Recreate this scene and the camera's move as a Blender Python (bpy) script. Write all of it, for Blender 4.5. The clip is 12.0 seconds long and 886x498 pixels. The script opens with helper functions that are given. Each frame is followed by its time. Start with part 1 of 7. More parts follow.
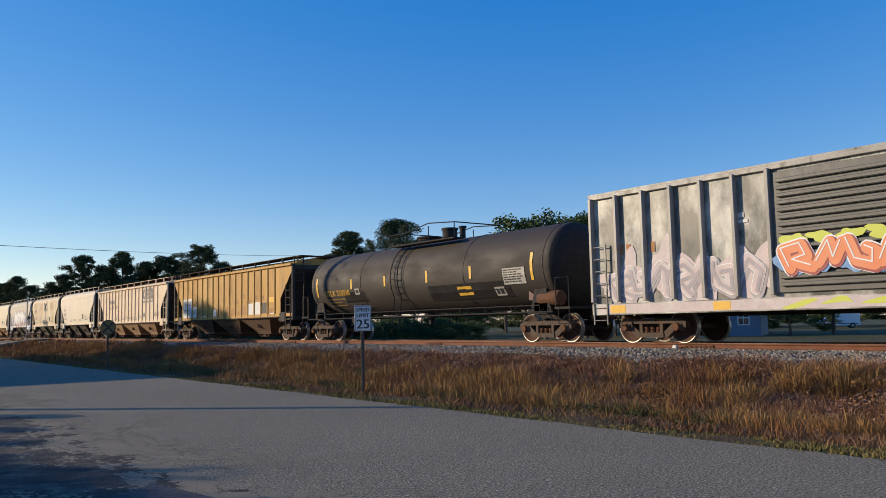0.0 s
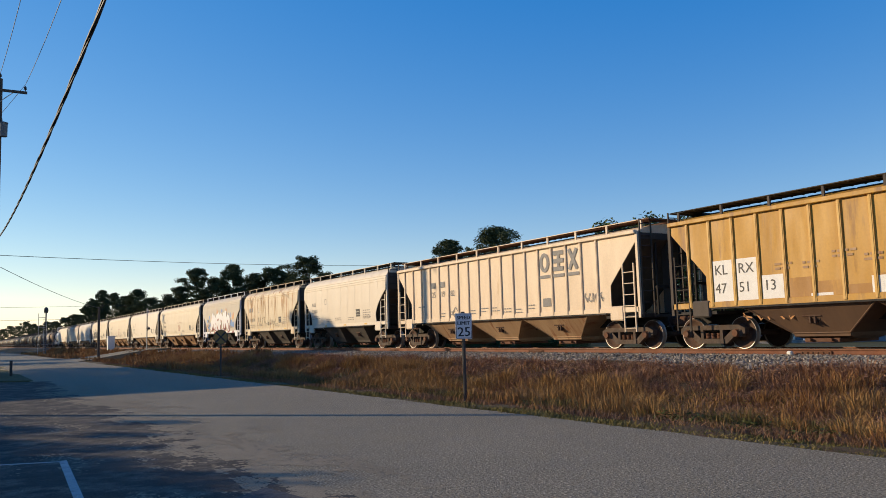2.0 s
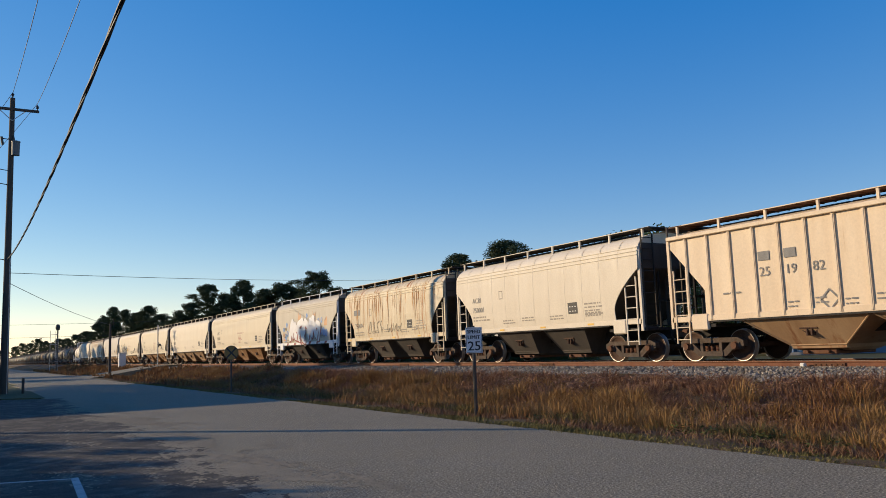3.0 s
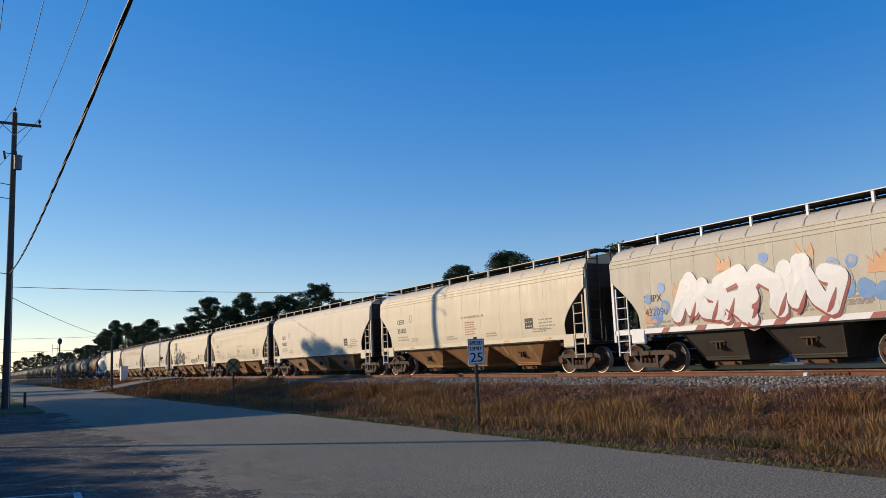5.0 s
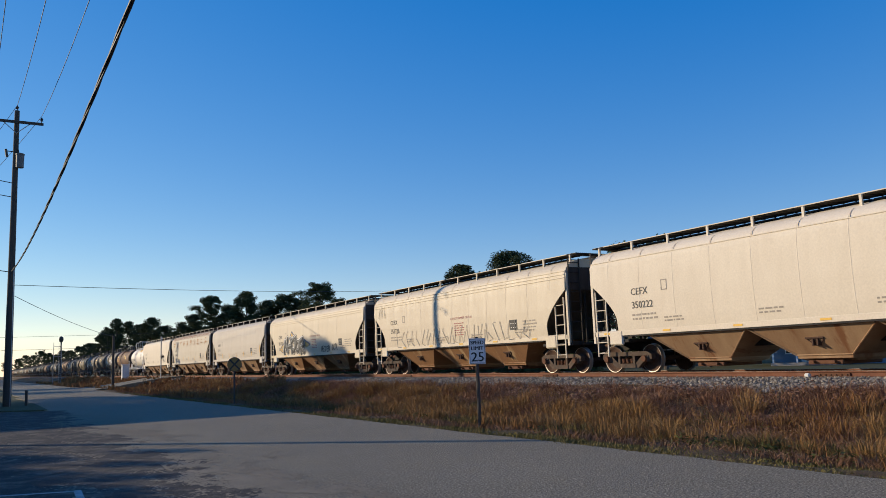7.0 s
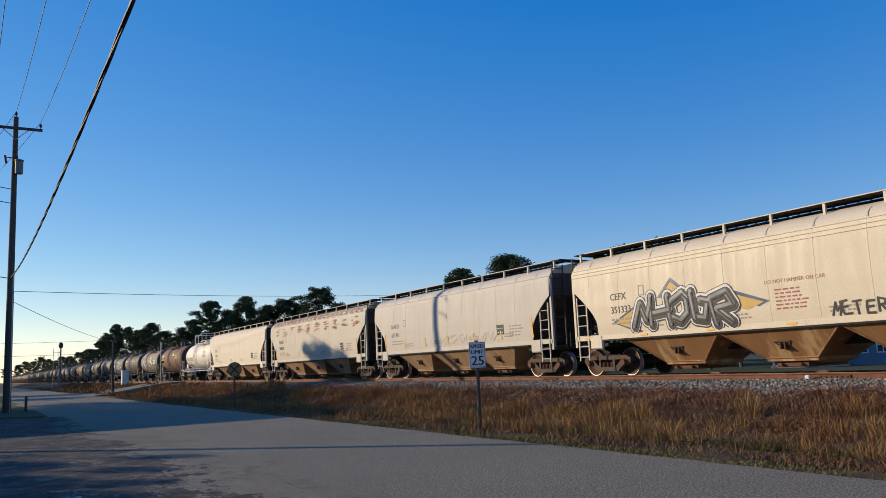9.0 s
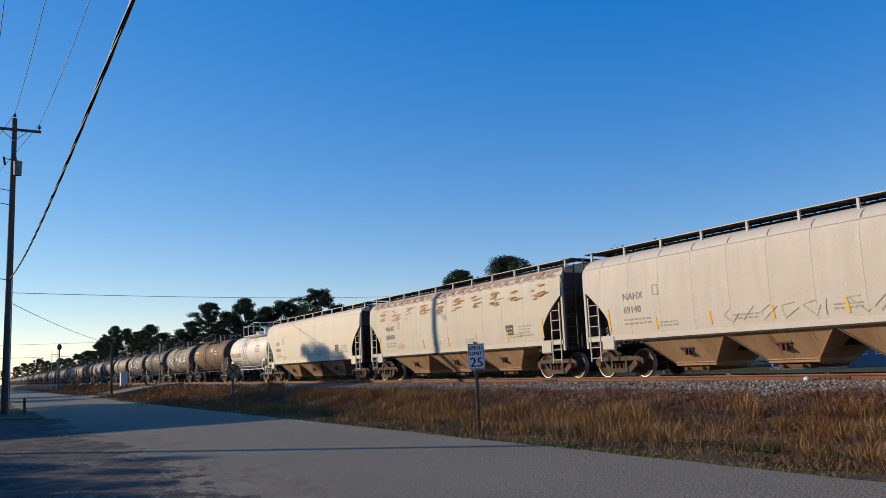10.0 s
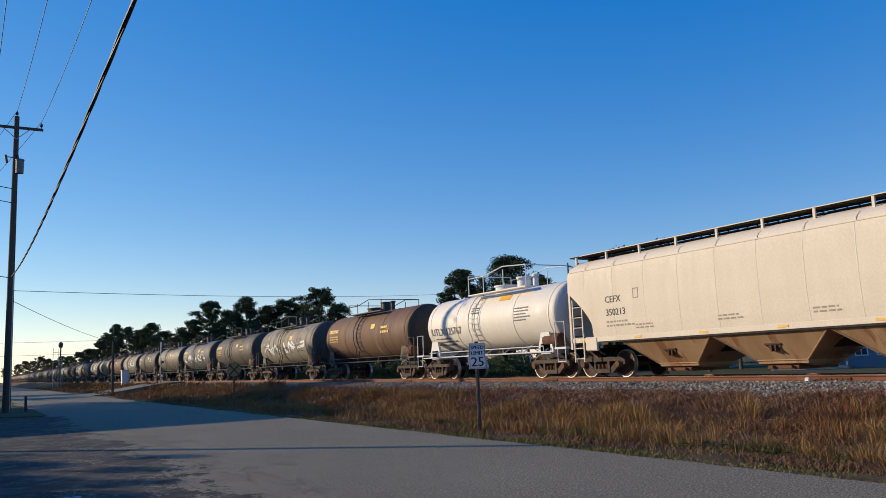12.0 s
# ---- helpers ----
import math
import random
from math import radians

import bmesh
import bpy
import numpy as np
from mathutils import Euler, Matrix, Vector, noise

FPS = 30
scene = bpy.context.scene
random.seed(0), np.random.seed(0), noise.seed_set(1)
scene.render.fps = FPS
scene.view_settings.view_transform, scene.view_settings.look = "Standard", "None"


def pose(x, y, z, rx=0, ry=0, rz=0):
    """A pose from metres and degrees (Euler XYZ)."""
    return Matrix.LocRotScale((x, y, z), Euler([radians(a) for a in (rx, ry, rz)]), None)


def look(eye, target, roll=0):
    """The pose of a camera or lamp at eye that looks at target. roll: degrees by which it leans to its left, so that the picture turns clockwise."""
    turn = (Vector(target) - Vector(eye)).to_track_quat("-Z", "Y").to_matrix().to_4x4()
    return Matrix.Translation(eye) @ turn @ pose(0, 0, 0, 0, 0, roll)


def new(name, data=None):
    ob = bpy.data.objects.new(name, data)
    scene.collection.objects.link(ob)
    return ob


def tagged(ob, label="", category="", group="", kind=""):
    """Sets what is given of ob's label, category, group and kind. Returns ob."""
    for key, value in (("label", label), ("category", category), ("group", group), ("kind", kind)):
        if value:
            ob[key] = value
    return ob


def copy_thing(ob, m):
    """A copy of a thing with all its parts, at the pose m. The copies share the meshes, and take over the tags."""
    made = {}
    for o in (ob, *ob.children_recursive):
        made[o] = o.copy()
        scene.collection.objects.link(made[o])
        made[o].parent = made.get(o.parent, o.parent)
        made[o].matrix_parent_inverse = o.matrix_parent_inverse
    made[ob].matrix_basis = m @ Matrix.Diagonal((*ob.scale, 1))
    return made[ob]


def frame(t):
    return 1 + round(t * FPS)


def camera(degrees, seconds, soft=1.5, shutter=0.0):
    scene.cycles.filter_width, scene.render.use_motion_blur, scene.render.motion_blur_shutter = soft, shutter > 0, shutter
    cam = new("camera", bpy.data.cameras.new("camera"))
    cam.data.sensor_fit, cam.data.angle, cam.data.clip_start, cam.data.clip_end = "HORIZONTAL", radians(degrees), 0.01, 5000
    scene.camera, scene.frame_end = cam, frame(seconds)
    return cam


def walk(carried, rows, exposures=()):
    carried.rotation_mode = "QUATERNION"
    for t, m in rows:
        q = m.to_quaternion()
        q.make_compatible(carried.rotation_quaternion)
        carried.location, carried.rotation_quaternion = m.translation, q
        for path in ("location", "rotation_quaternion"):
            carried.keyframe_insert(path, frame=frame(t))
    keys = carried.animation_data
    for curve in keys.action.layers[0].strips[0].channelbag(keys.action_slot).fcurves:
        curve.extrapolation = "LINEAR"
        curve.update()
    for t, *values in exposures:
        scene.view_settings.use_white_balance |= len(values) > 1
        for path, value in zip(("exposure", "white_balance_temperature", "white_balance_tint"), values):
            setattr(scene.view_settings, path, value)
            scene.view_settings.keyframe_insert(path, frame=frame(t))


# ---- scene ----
# The track runs along y, the road beside it; x grows from the camera towards the track; the road is at z = 0.
RAIL_Z = 0.97       # top of rail
TRACK_X = 19.85     # centre of the track
SPEED = 17.22       # metres a second, towards -y

# ---- camera ----
cam = camera(58.0, 12.0, soft=0.5)
TURNS = [
    (0, -38.10, 5.32, 1.18), (0.5, -35.79, 5.39, 1.55), (1, -33.89, 5.53, 1.66), (1.5, -32.23, 5.72, 1.67),
    (2, -30.91, 6.03, 1.65), (2.5, -30.37, 6.53, 1.82), (4.5, -30.02, 7.92, 2.36), (5, -30.02, 7.89, 2.39),
    (5.5, -29.99, 7.86, 2.31), (6, -29.97, 7.84, 2.21), (6.5, -29.96, 7.84, 2.13), (8.5, -29.87, 8.03, 2.54),
    (9, -29.94, 8.13, 2.50), (9.5, -30.01, 8.23, 2.46), (10, -30.02, 8.24, 2.51), (10.5, -29.99, 8.23, 2.44),
    (11, -29.98, 8.24, 2.34), (11.5, -29.98, 8.21, 2.26), (12, -29.95, 8.20, 2.30)]
walk(cam, [(t, pose(0, 0, 1.65, 90 + pitch, roll, yaw)) for t, yaw, pitch, roll in TURNS],
     exposures=[(0, -0.02, 6350, 9), (1, 0.16, 6850, 9), (2.5, 0.0, 6900, 9), (4.5, -0.08, 6350, 9), (5.5, -0.15, 6300, 9),
                (6.5, -0.1, 6300, 9), (9.5, -0.1, 6300, 9), (10.5, -0.06, 6300, 9), (12, -0.07, 6300, 9)])

# ---- sky and sun ----
SUN_ELEVATION = 17.0
SUN_WAY = Vector((-0.696 * math.cos(radians(SUN_ELEVATION)), 0.718 * math.cos(radians(SUN_ELEVATION)), math.sin(radians(SUN_ELEVATION))))
world = bpy.data.worlds.new("sky")
scene.world = world
world.use_nodes = True
sky = world.node_tree.nodes.new("ShaderNodeTexSky")
sky.sky_type = "NISHITA"
sky.sun_disc = False
sky.sun_elevation = radians(SUN_ELEVATION)
sky.sun_rotation = math.atan2(SUN_WAY.x, SUN_WAY.y)
sky.altitude, sky.air_density, sky.dust_density, sky.ozone_density = 600, 1.0, 0.0, 3.4
world.node_tree.nodes["Background"].inputs["Strength"].default_value = 0.165
rich = world.node_tree.nodes.new("ShaderNodeHueSaturation")     # the deep blue of very clear autumn air
rich.inputs["Saturation"].default_value = 1.16
rich.inputs["Hue"].default_value = 0.509
world.node_tree.links.new(sky.outputs["Color"], rich.inputs["Color"])
split = world.node_tree.nodes.new("ShaderNodeSeparateColor")
joined = world.node_tree.nodes.new("ShaderNodeCombineColor")
world.node_tree.links.new(rich.outputs["Color"], split.inputs["Color"])
for channel, gain, offset in (("Red", 1.27, -0.41), ("Green", 0.90, 0.18), ("Blue", 0.50, 2.20)):      # thin haze: deep blue above, pale and grey low down
    tint = world.node_tree.nodes.new("ShaderNodeMath")
    tint.operation = "MULTIPLY_ADD"
    tint.inputs[1].default_value, tint.inputs[2].default_value = gain, offset
    floor_ = world.node_tree.nodes.new("ShaderNodeMath")
    floor_.operation = "MAXIMUM"
    floor_.inputs[1].default_value = 0.06
    world.node_tree.links.new(split.outputs[channel], tint.inputs[0])
    world.node_tree.links.new(tint.outputs[0], floor_.inputs[0])
    world.node_tree.links.new(floor_.outputs[0], joined.inputs[channel])
world.node_tree.links.new(joined.outputs["Color"], world.node_tree.nodes["Background"].inputs["Color"])
sun = new("sun", bpy.data.lights.new("sun", "SUN"))
sun.data.energy, sun.data.angle, sun.data.color = 5.0, radians(0.5), (1.0, 0.79, 0.53)
sun.matrix_world = look(SUN_WAY * 100, (0, 0, 0))


# ---- materials ----
def rgb(c):
    return (*c, 1.0)


def surface(name, base, rough=0.7, metal=0.0, second=None, scale=2.0, amount=0.5, grain=0.12, grain_scale=60.0, bump=0.2,
            bump_scale=80.0, stretch=(1, 1, 1), spots=None, spot_scale=1.0, spot_level=0.62, spot_soft=0.08, specular=0.5, vary=0.0):
    """A material of two tones in large patches, fine grain, an optional layer of spots or streaks, and fine relief."""
    m = bpy.data.materials.new(name)
    m.use_nodes = True
    nodes, links = m.node_tree.nodes, m.node_tree.links
    shader = nodes["Principled BSDF"]
    shader.inputs["Metallic"].default_value = metal
    shader.inputs["Specular IOR Level"].default_value = specular
    place = nodes.new("ShaderNodeTexCoord")
    spread = nodes.new("ShaderNodeMapping")
    spread.inputs["Scale"].default_value = stretch
    info = nodes.new("ShaderNodeObjectInfo")
    shift = nodes.new("ShaderNodeVectorMath")
    shift.operation = "SCALE"
    shift.inputs[0].default_value = (37.0, 91.0, 53.0)
    links.new(info.outputs["Random"], shift.inputs["Scale"])
    links.new(shift.outputs[0], spread.inputs["Location"])
    links.new(place.outputs["Object"], spread.inputs["Vector"])

    def cloud(s, detail=4.0, rough_=0.6, mapped=True):
        n = nodes.new("ShaderNodeTexNoise")
        n.inputs["Scale"].default_value, n.inputs["Detail"].default_value, n.inputs["Roughness"].default_value = s, detail, rough_
        links.new((spread.outputs[0] if mapped else place.outputs["Object"]), n.inputs["Vector"])
        return n.outputs["Fac"]

    def ramp(value, low, high, a=0.0, b=1.0):
        n = nodes.new("ShaderNodeMapRange")
        n.inputs["From Min"].default_value, n.inputs["From Max"].default_value = low, high
        n.inputs["To Min"].default_value, n.inputs["To Max"].default_value = a, b
        links.new(value, n.inputs["Value"])
        return n.outputs["Result"]

    def mix(fac, a, b, kind="MIX"):
        n = nodes.new("ShaderNodeMix")
        n.data_type, n.blend_type = "RGBA", kind
        for socket, value in ((n.inputs["Factor"], fac), (n.inputs["A"], a), (n.inputs["B"], b)):
            if isinstance(value, bpy.types.NodeSocket):
                links.new(value, socket)
            else:
                socket.default_value = value
        return n.outputs["Result"]

    second = second or tuple(c * 0.7 for c in base)
    colour = mix(ramp(cloud(scale), 0.5 - 0.25, 0.5 + 0.25, 0.0, amount), rgb(base), rgb(second))
    if spots:
        colour = mix(ramp(cloud(spot_scale, 6.0, 0.65), spot_level - spot_soft, spot_level + spot_soft), colour, rgb(spots))
    g = ramp(cloud(grain_scale, 3.0, 0.6, False), 0.3, 0.7, 1.0 - grain, 1.0 + grain)
    colour = mix(1.0, colour, g, "MULTIPLY")
    if vary:
        colour = mix(1.0, colour, ramp(info.outputs["Random"], 0.0, 1.0, 1.0 - vary, 1.0 + vary), "MULTIPLY")
    links.new(colour, shader.inputs["Base Color"])
    links.new(ramp(cloud(scale * 3.1), 0.3, 0.7, max(0.05, rough - 0.12), min(1.0, rough + 0.12)), shader.inputs["Roughness"])
    if bump:
        b = nodes.new("ShaderNodeBump")
        b.inputs["Strength"].default_value, b.inputs["Distance"].default_value = bump, 0.02
        links.new(cloud(bump_scale, 4.0, 0.6, False), b.inputs["Height"])
        links.new(b.outputs["Normal"], shader.inputs["Normal"])
    return m


STREAK = (0.6, 1.6, 0.22)     # grime runs down a car's side
ASPHALT = surface("asphalt", (0.215, 0.188, 0.128), 0.92, second=(0.165, 0.146, 0.102), scale=0.35, amount=0.8, grain=0.85, grain_scale=34, bump=0.9, bump_scale=44,
                  spots=(0.44, 0.39, 0.28), spot_scale=40, spot_level=0.60, spot_soft=0.04, specular=0.25)
WORN_LOT = surface("worn_lot", (0.062, 0.057, 0.049), 0.92, second=(0.032, 0.030, 0.028), scale=1.3, amount=0.9, grain=0.75, grain_scale=44, bump=1.0, bump_scale=55,
                   spots=(0.17, 0.148, 0.11), spot_scale=2.2, spot_level=0.60, spot_soft=0.12, specular=0.25)
SAND = surface("sand", (0.27, 0.228, 0.155), 0.95, second=(0.15, 0.13, 0.09), scale=1.2, grain=0.3, grain_scale=50, bump=0.4, specular=0.2)
SOIL = surface("soil", (0.13, 0.088, 0.045), 0.95, second=(0.075, 0.062, 0.03), scale=0.5, amount=0.9, grain=0.4, grain_scale=22, bump=0.9, bump_scale=18,
               spots=(0.10, 0.05, 0.028), spot_scale=0.7, spot_level=0.58, specular=0.15)
FAR_GROUND = surface("far_ground", (0.10, 0.095, 0.04), 0.95, second=(0.06, 0.065, 0.03), scale=0.08, amount=0.9, grain=0.3, grain_scale=5, bump=0.4, bump_scale=6, specular=0.15)
BALLAST = surface("ballast", (0.14, 0.128, 0.112), 0.9, second=(0.085, 0.075, 0.065), scale=0.9, amount=0.8, grain=0.5, grain_scale=24, bump=1.0, bump_scale=20, specular=0.3)
STONE = surface("crushed_stone", (0.33, 0.31, 0.285), 0.9, second=(0.2, 0.18, 0.16), scale=3, amount=0.9, grain=0.25, grain_scale=40, bump=0.4, specular=0.3)
RUST = surface("rusted_steel", (0.16, 0.065, 0.03), 0.85, 0.1, second=(0.09, 0.042, 0.024), scale=2.5, amount=0.9, grain=0.3, bump=0.4)
RAIL_RUST = surface("rail_rust", (0.22, 0.085, 0.042), 0.8, 0.15, second=(0.13, 0.052, 0.03), scale=1.2, amount=0.9, grain=0.25, bump=0.3)
RAIL_TOP = surface("polished_rail", (0.42, 0.36, 0.31), 0.35, 0.9, scale=1.0, grain=0.1, bump=0.05)
TREAD = surface("polished_tread", (0.42, 0.38, 0.34), 0.45, 0.7, scale=3.0, grain=0.1, bump=0.05)
WHEEL_RUST = surface("wheel_rust", (0.085, 0.042, 0.026), 0.9, 0.0, second=(0.065, 0.036, 0.025), scale=4, amount=0.9, grain=0.3, bump=0.3)
TRUCK_STEEL = surface("truck_steel", (0.095, 0.062, 0.042), 0.85, 0.05, second=(0.045, 0.032, 0.026), scale=3.5, amount=0.9, grain=0.3, bump=0.4, vary=0.25)
UNDER = surface("underframe_black", (0.018, 0.016, 0.015), 0.85, second=(0.03, 0.024, 0.019), scale=2, grain=0.3, bump=0.2)
WOOD_TIE = surface("creosoted_wood", (0.09, 0.065, 0.048), 0.9, second=(0.05, 0.038, 0.03), scale=3, grain=0.35, bump=0.5, stretch=(0.3, 3, 3), vary=0.3)
POLE_WOOD = surface("weathered_pole", (0.075, 0.06, 0.048), 0.9, second=(0.045, 0.038, 0.032), scale=3, grain=0.3, bump=0.4, stretch=(4, 4, 0.3))
GALV = surface("galvanised_steel", (0.42, 0.42, 0.41), 0.5, 0.6, second=(0.3, 0.3, 0.3), scale=6, grain=0.1, bump=0.1)
DARK_STEEL = surface("dark_steel", (0.05, 0.05, 0.052), 0.6, 0.3, second=(0.08, 0.065, 0.05), scale=4, grain=0.2, bump=0.1)
CABLE = surface("cable_black", (0.02, 0.02, 0.02), 0.6, second=(0.06, 0.05, 0.045), scale=8, grain=0.2, bump=0.2)
SIGN_WHITE = surface("sign_white", (0.72, 0.74, 0.76), 0.45, second=(0.62, 0.64, 0.66), scale=4, grain=0.04, bump=0.03)
SIGN_YELLOW = surface("sign_yellow", (0.30, 0.18, 0.045), 0.6, second=(0.22, 0.13, 0.035), scale=5, grain=0.06, bump=0.05)
INK = surface("black_paint", (0.025, 0.025, 0.027), 0.6, second=(0.05, 0.045, 0.045), scale=6, grain=0.1, bump=0.05)
WHITE_PAINT = surface("white_paint", (0.72, 0.71, 0.68), 0.6, second=(0.55, 0.54, 0.5), scale=5, grain=0.12, bump=0.1)
LINE_PAINT = surface("worn_line_paint", (0.46, 0.45, 0.42), 0.8, second=(0.26, 0.25, 0.235), scale=4, amount=0.9, grain=0.3, spots=(0.14, 0.135, 0.13), spot_scale=5, spot_level=0.63, bump=0.3)
YELLOW_PAINT = surface("yellow_paint", (0.78, 0.46, 0.05), 0.55, second=(0.6, 0.35, 0.06), scale=5, grain=0.1, bump=0.05)
FAINT_INK = surface("worn_small_print", (0.30, 0.265, 0.22), 0.7, second=(0.38, 0.33, 0.27), scale=6, grain=0.15, bump=0.05)
GREY_INK = surface("faded_print", (0.17, 0.165, 0.16), 0.7, second=(0.28, 0.27, 0.25), scale=6, grain=0.15, bump=0.05)


# ---- mesh helpers ----
class Shape:
    """Collects vertices and faces of one mesh."""

    def __init__(self):
        self.v, self.f, self.smooth = [], [], False

    def add(self, verts, faces):
        n = len(self.v)
        self.v += [tuple(p) for p in verts]
        self.f += [tuple(i + n for i in face) for face in faces]
        return self

    def box(self, x0, x1, y0, y1, z0, z1, b=0.0):
        """A box, with its edges chamfered by b."""
        if not b:
            return self.add([(x, y, z) for x in (x0, x1) for y in (y0, y1) for z in (z0, z1)],
                            [(0, 1, 3, 2), (4, 6, 7, 5), (0, 4, 5, 1), (2, 3, 7, 6), (0, 2, 6, 4), (1, 5, 7, 3)])
        bm = bmesh.new()
        bmesh.ops.create_cube(bm, size=1.0, matrix=Matrix.LocRotScale(((x0 + x1) / 2, (y0 + y1) / 2, (z0 + z1) / 2), None, (x1 - x0, y1 - y0, z1 - z0)))
        bmesh.ops.bevel(bm, geom=bm.edges[:], offset=b, segments=1, affect="EDGES")
        bm.verts.index_update()
        self.add([v.co[:] for v in bm.verts], [[v.index for v in f.verts] for f in bm.faces])
        bm.free()
        return self

    def tube(self, p, q, r, n=6, r2=None):
        """A round bar from p to q."""
        p, q = Vector(p), Vector(q)
        way = (q - p).normalized()
        a = way.orthogonal().normalized()
        b = way.cross(a)
        r2 = r if r2 is None else r2
        ring = [a * math.cos(k * math.tau / n) + b * math.sin(k * math.tau / n) for k in range(n)]
        verts = [p + c * r for c in ring] + [q + c * r2 for c in ring]
        faces = [(k, (k + 1) % n, n + (k + 1) % n, n + k) for k in range(n)] + [tuple(range(n))[::-1], tuple(range(n, 2 * n))]
        return self.add(verts, faces)

    def rail(self, points, r, n=6):
        """A bar bent along points, in one piece."""
        pts = [Vector(p) for p in points]
        way = (pts[1] - pts[0]).normalized()
        a = way.orthogonal().normalized()
        verts, m = [], len(pts)
        for k, p in enumerate(pts):
            way = (pts[min(m - 1, k + 1)] - pts[max(0, k - 1)]).normalized()
            a = (a - way * a.dot(way)).normalized()
            b = way.cross(a)
            verts += [p + (a * math.cos(j * math.tau / n) + b * math.sin(j * math.tau / n)) * r for j in range(n)]
        faces = [(k * n + j, k * n + (j + 1) % n, (k + 1) * n + (j + 1) % n, (k + 1) * n + j) for k in range(m - 1) for j in range(n)]
        return self.add(verts, faces + [tuple(range(n))[::-1], tuple((m - 1) * n + j for j in range(n))])

    def lathe(self, profile, n=24, axis="y", at=(0, 0, 0), ring=False):
        """Turns (radius, distance along the axis) pairs round an axis."""
        verts, faces = [], []
        for r, d in profile:
            for k in range(n):
                c, s = r * math.cos(k * math.tau / n), r * math.sin(k * math.tau / n)
                verts.append({"x": (d + at[0], c + at[1], s + at[2]), "y": (c + at[0], d + at[1], s + at[2]), "z": (c + at[0], s + at[1], d + at[2])}[axis])
        for j in range(len(profile) - 1):
            for k in range(n):
                faces.append((j * n + k, j * n + (k + 1) % n, (j + 1) * n + (k + 1) % n, (j + 1) * n + k))
        if ring:
            faces += [((len(profile) - 1) * n + k, (len(profile) - 1) * n + (k + 1) % n, (k + 1) % n, k) for k in range(n)]
        else:
            faces += [tuple(range(n))[::-1], tuple((len(profile) - 1) * n + k for k in range(n))]
        return self.add(verts, faces)

    def plate(self, outline, x0, x1):
        """A flat plate in the (y, z) plane from x0 to x1 thick."""
        n = len(outline)
        verts = [(x0, y, z) for y, z in outline] + [(x1, y, z) for y, z in outline]
        faces = [tuple(range(n)), tuple(range(2 * n - 1, n - 1, -1))] + [(k, n + k, n + (k + 1) % n, (k + 1) % n) for k in range(n)]
        return self.add(verts, faces)

    def loft(self, levels):
        """Rectangles (half x, half y, z) stacked on one another, closed below and above."""
        verts = [(sx * x, sy * y, z) for x, y, z in levels for sx, sy in ((-1, -1), (1, -1), (1, 1), (-1, 1))]
        faces = [(4 * k + i, 4 * k + (i + 1) % 4, 4 * k + 4 + (i + 1) % 4, 4 * k + 4 + i) for k in range(len(levels) - 1) for i in range(4)]
        n = 4 * (len(levels) - 1)
        return self.add(verts, faces + [(3, 2, 1, 0), (n, n + 1, n + 2, n + 3)])

    def mesh(self, name, material, smooth=None):
        me = bpy.data.meshes.new(name)
        me.from_pydata(self.v, [], self.f)
        bm = bmesh.new()
        bm.from_mesh(me)
        bmesh.ops.recalc_face_normals(bm, faces=bm.faces[:])
        if smooth:
            for e in bm.edges:
                e.smooth = len(e.link_faces) == 2 and e.calc_face_angle(0) < radians(smooth)
            for f in bm.faces:
                f.smooth = True
        bm.to_mesh(me)
        bm.free()
        for mm in (material if isinstance(material, (list, tuple)) else [material]):
            me.materials.append(mm)
        return me


def part(name, shape, material, parent=None, label="", at=(0, 0, 0), smooth=None):
    """One mesh object, under a thing or a part."""
    me = shape.mesh(name, material, smooth) if isinstance(shape, Shape) else shape
    ob = new(name, me)
    ob.parent, ob.location = parent, at
    if label:
        ob["label"] = label
    return ob


def thing(name, label, category, group="", at=(0, 0, 0), turn=0.0):
    ob = new(name)
    ob.empty_display_size = 0.3
    ob.location, ob.rotation_euler = at, (0, 0, radians(turn))
    return tagged(ob, label, category, group)


def letters(text, size):
    """The triangles of a line of text, as (along, up) pairs from its lower corner."""
    data = bpy.data.curves.new("text", "FONT")
    data.body, data.size, data.resolution_u = text, size, 2
    ob = bpy.data.objects.new("text", data)
    me = bpy.data.meshes.new_from_object(ob)
    points, faces = [(v.co.x, v.co.y) for v in me.vertices], [tuple(p.vertices) for p in me.polygons]
    bpy.data.objects.remove(ob)
    bpy.data.meshes.remove(me)
    bpy.data.curves.remove(data)
    return points, faces


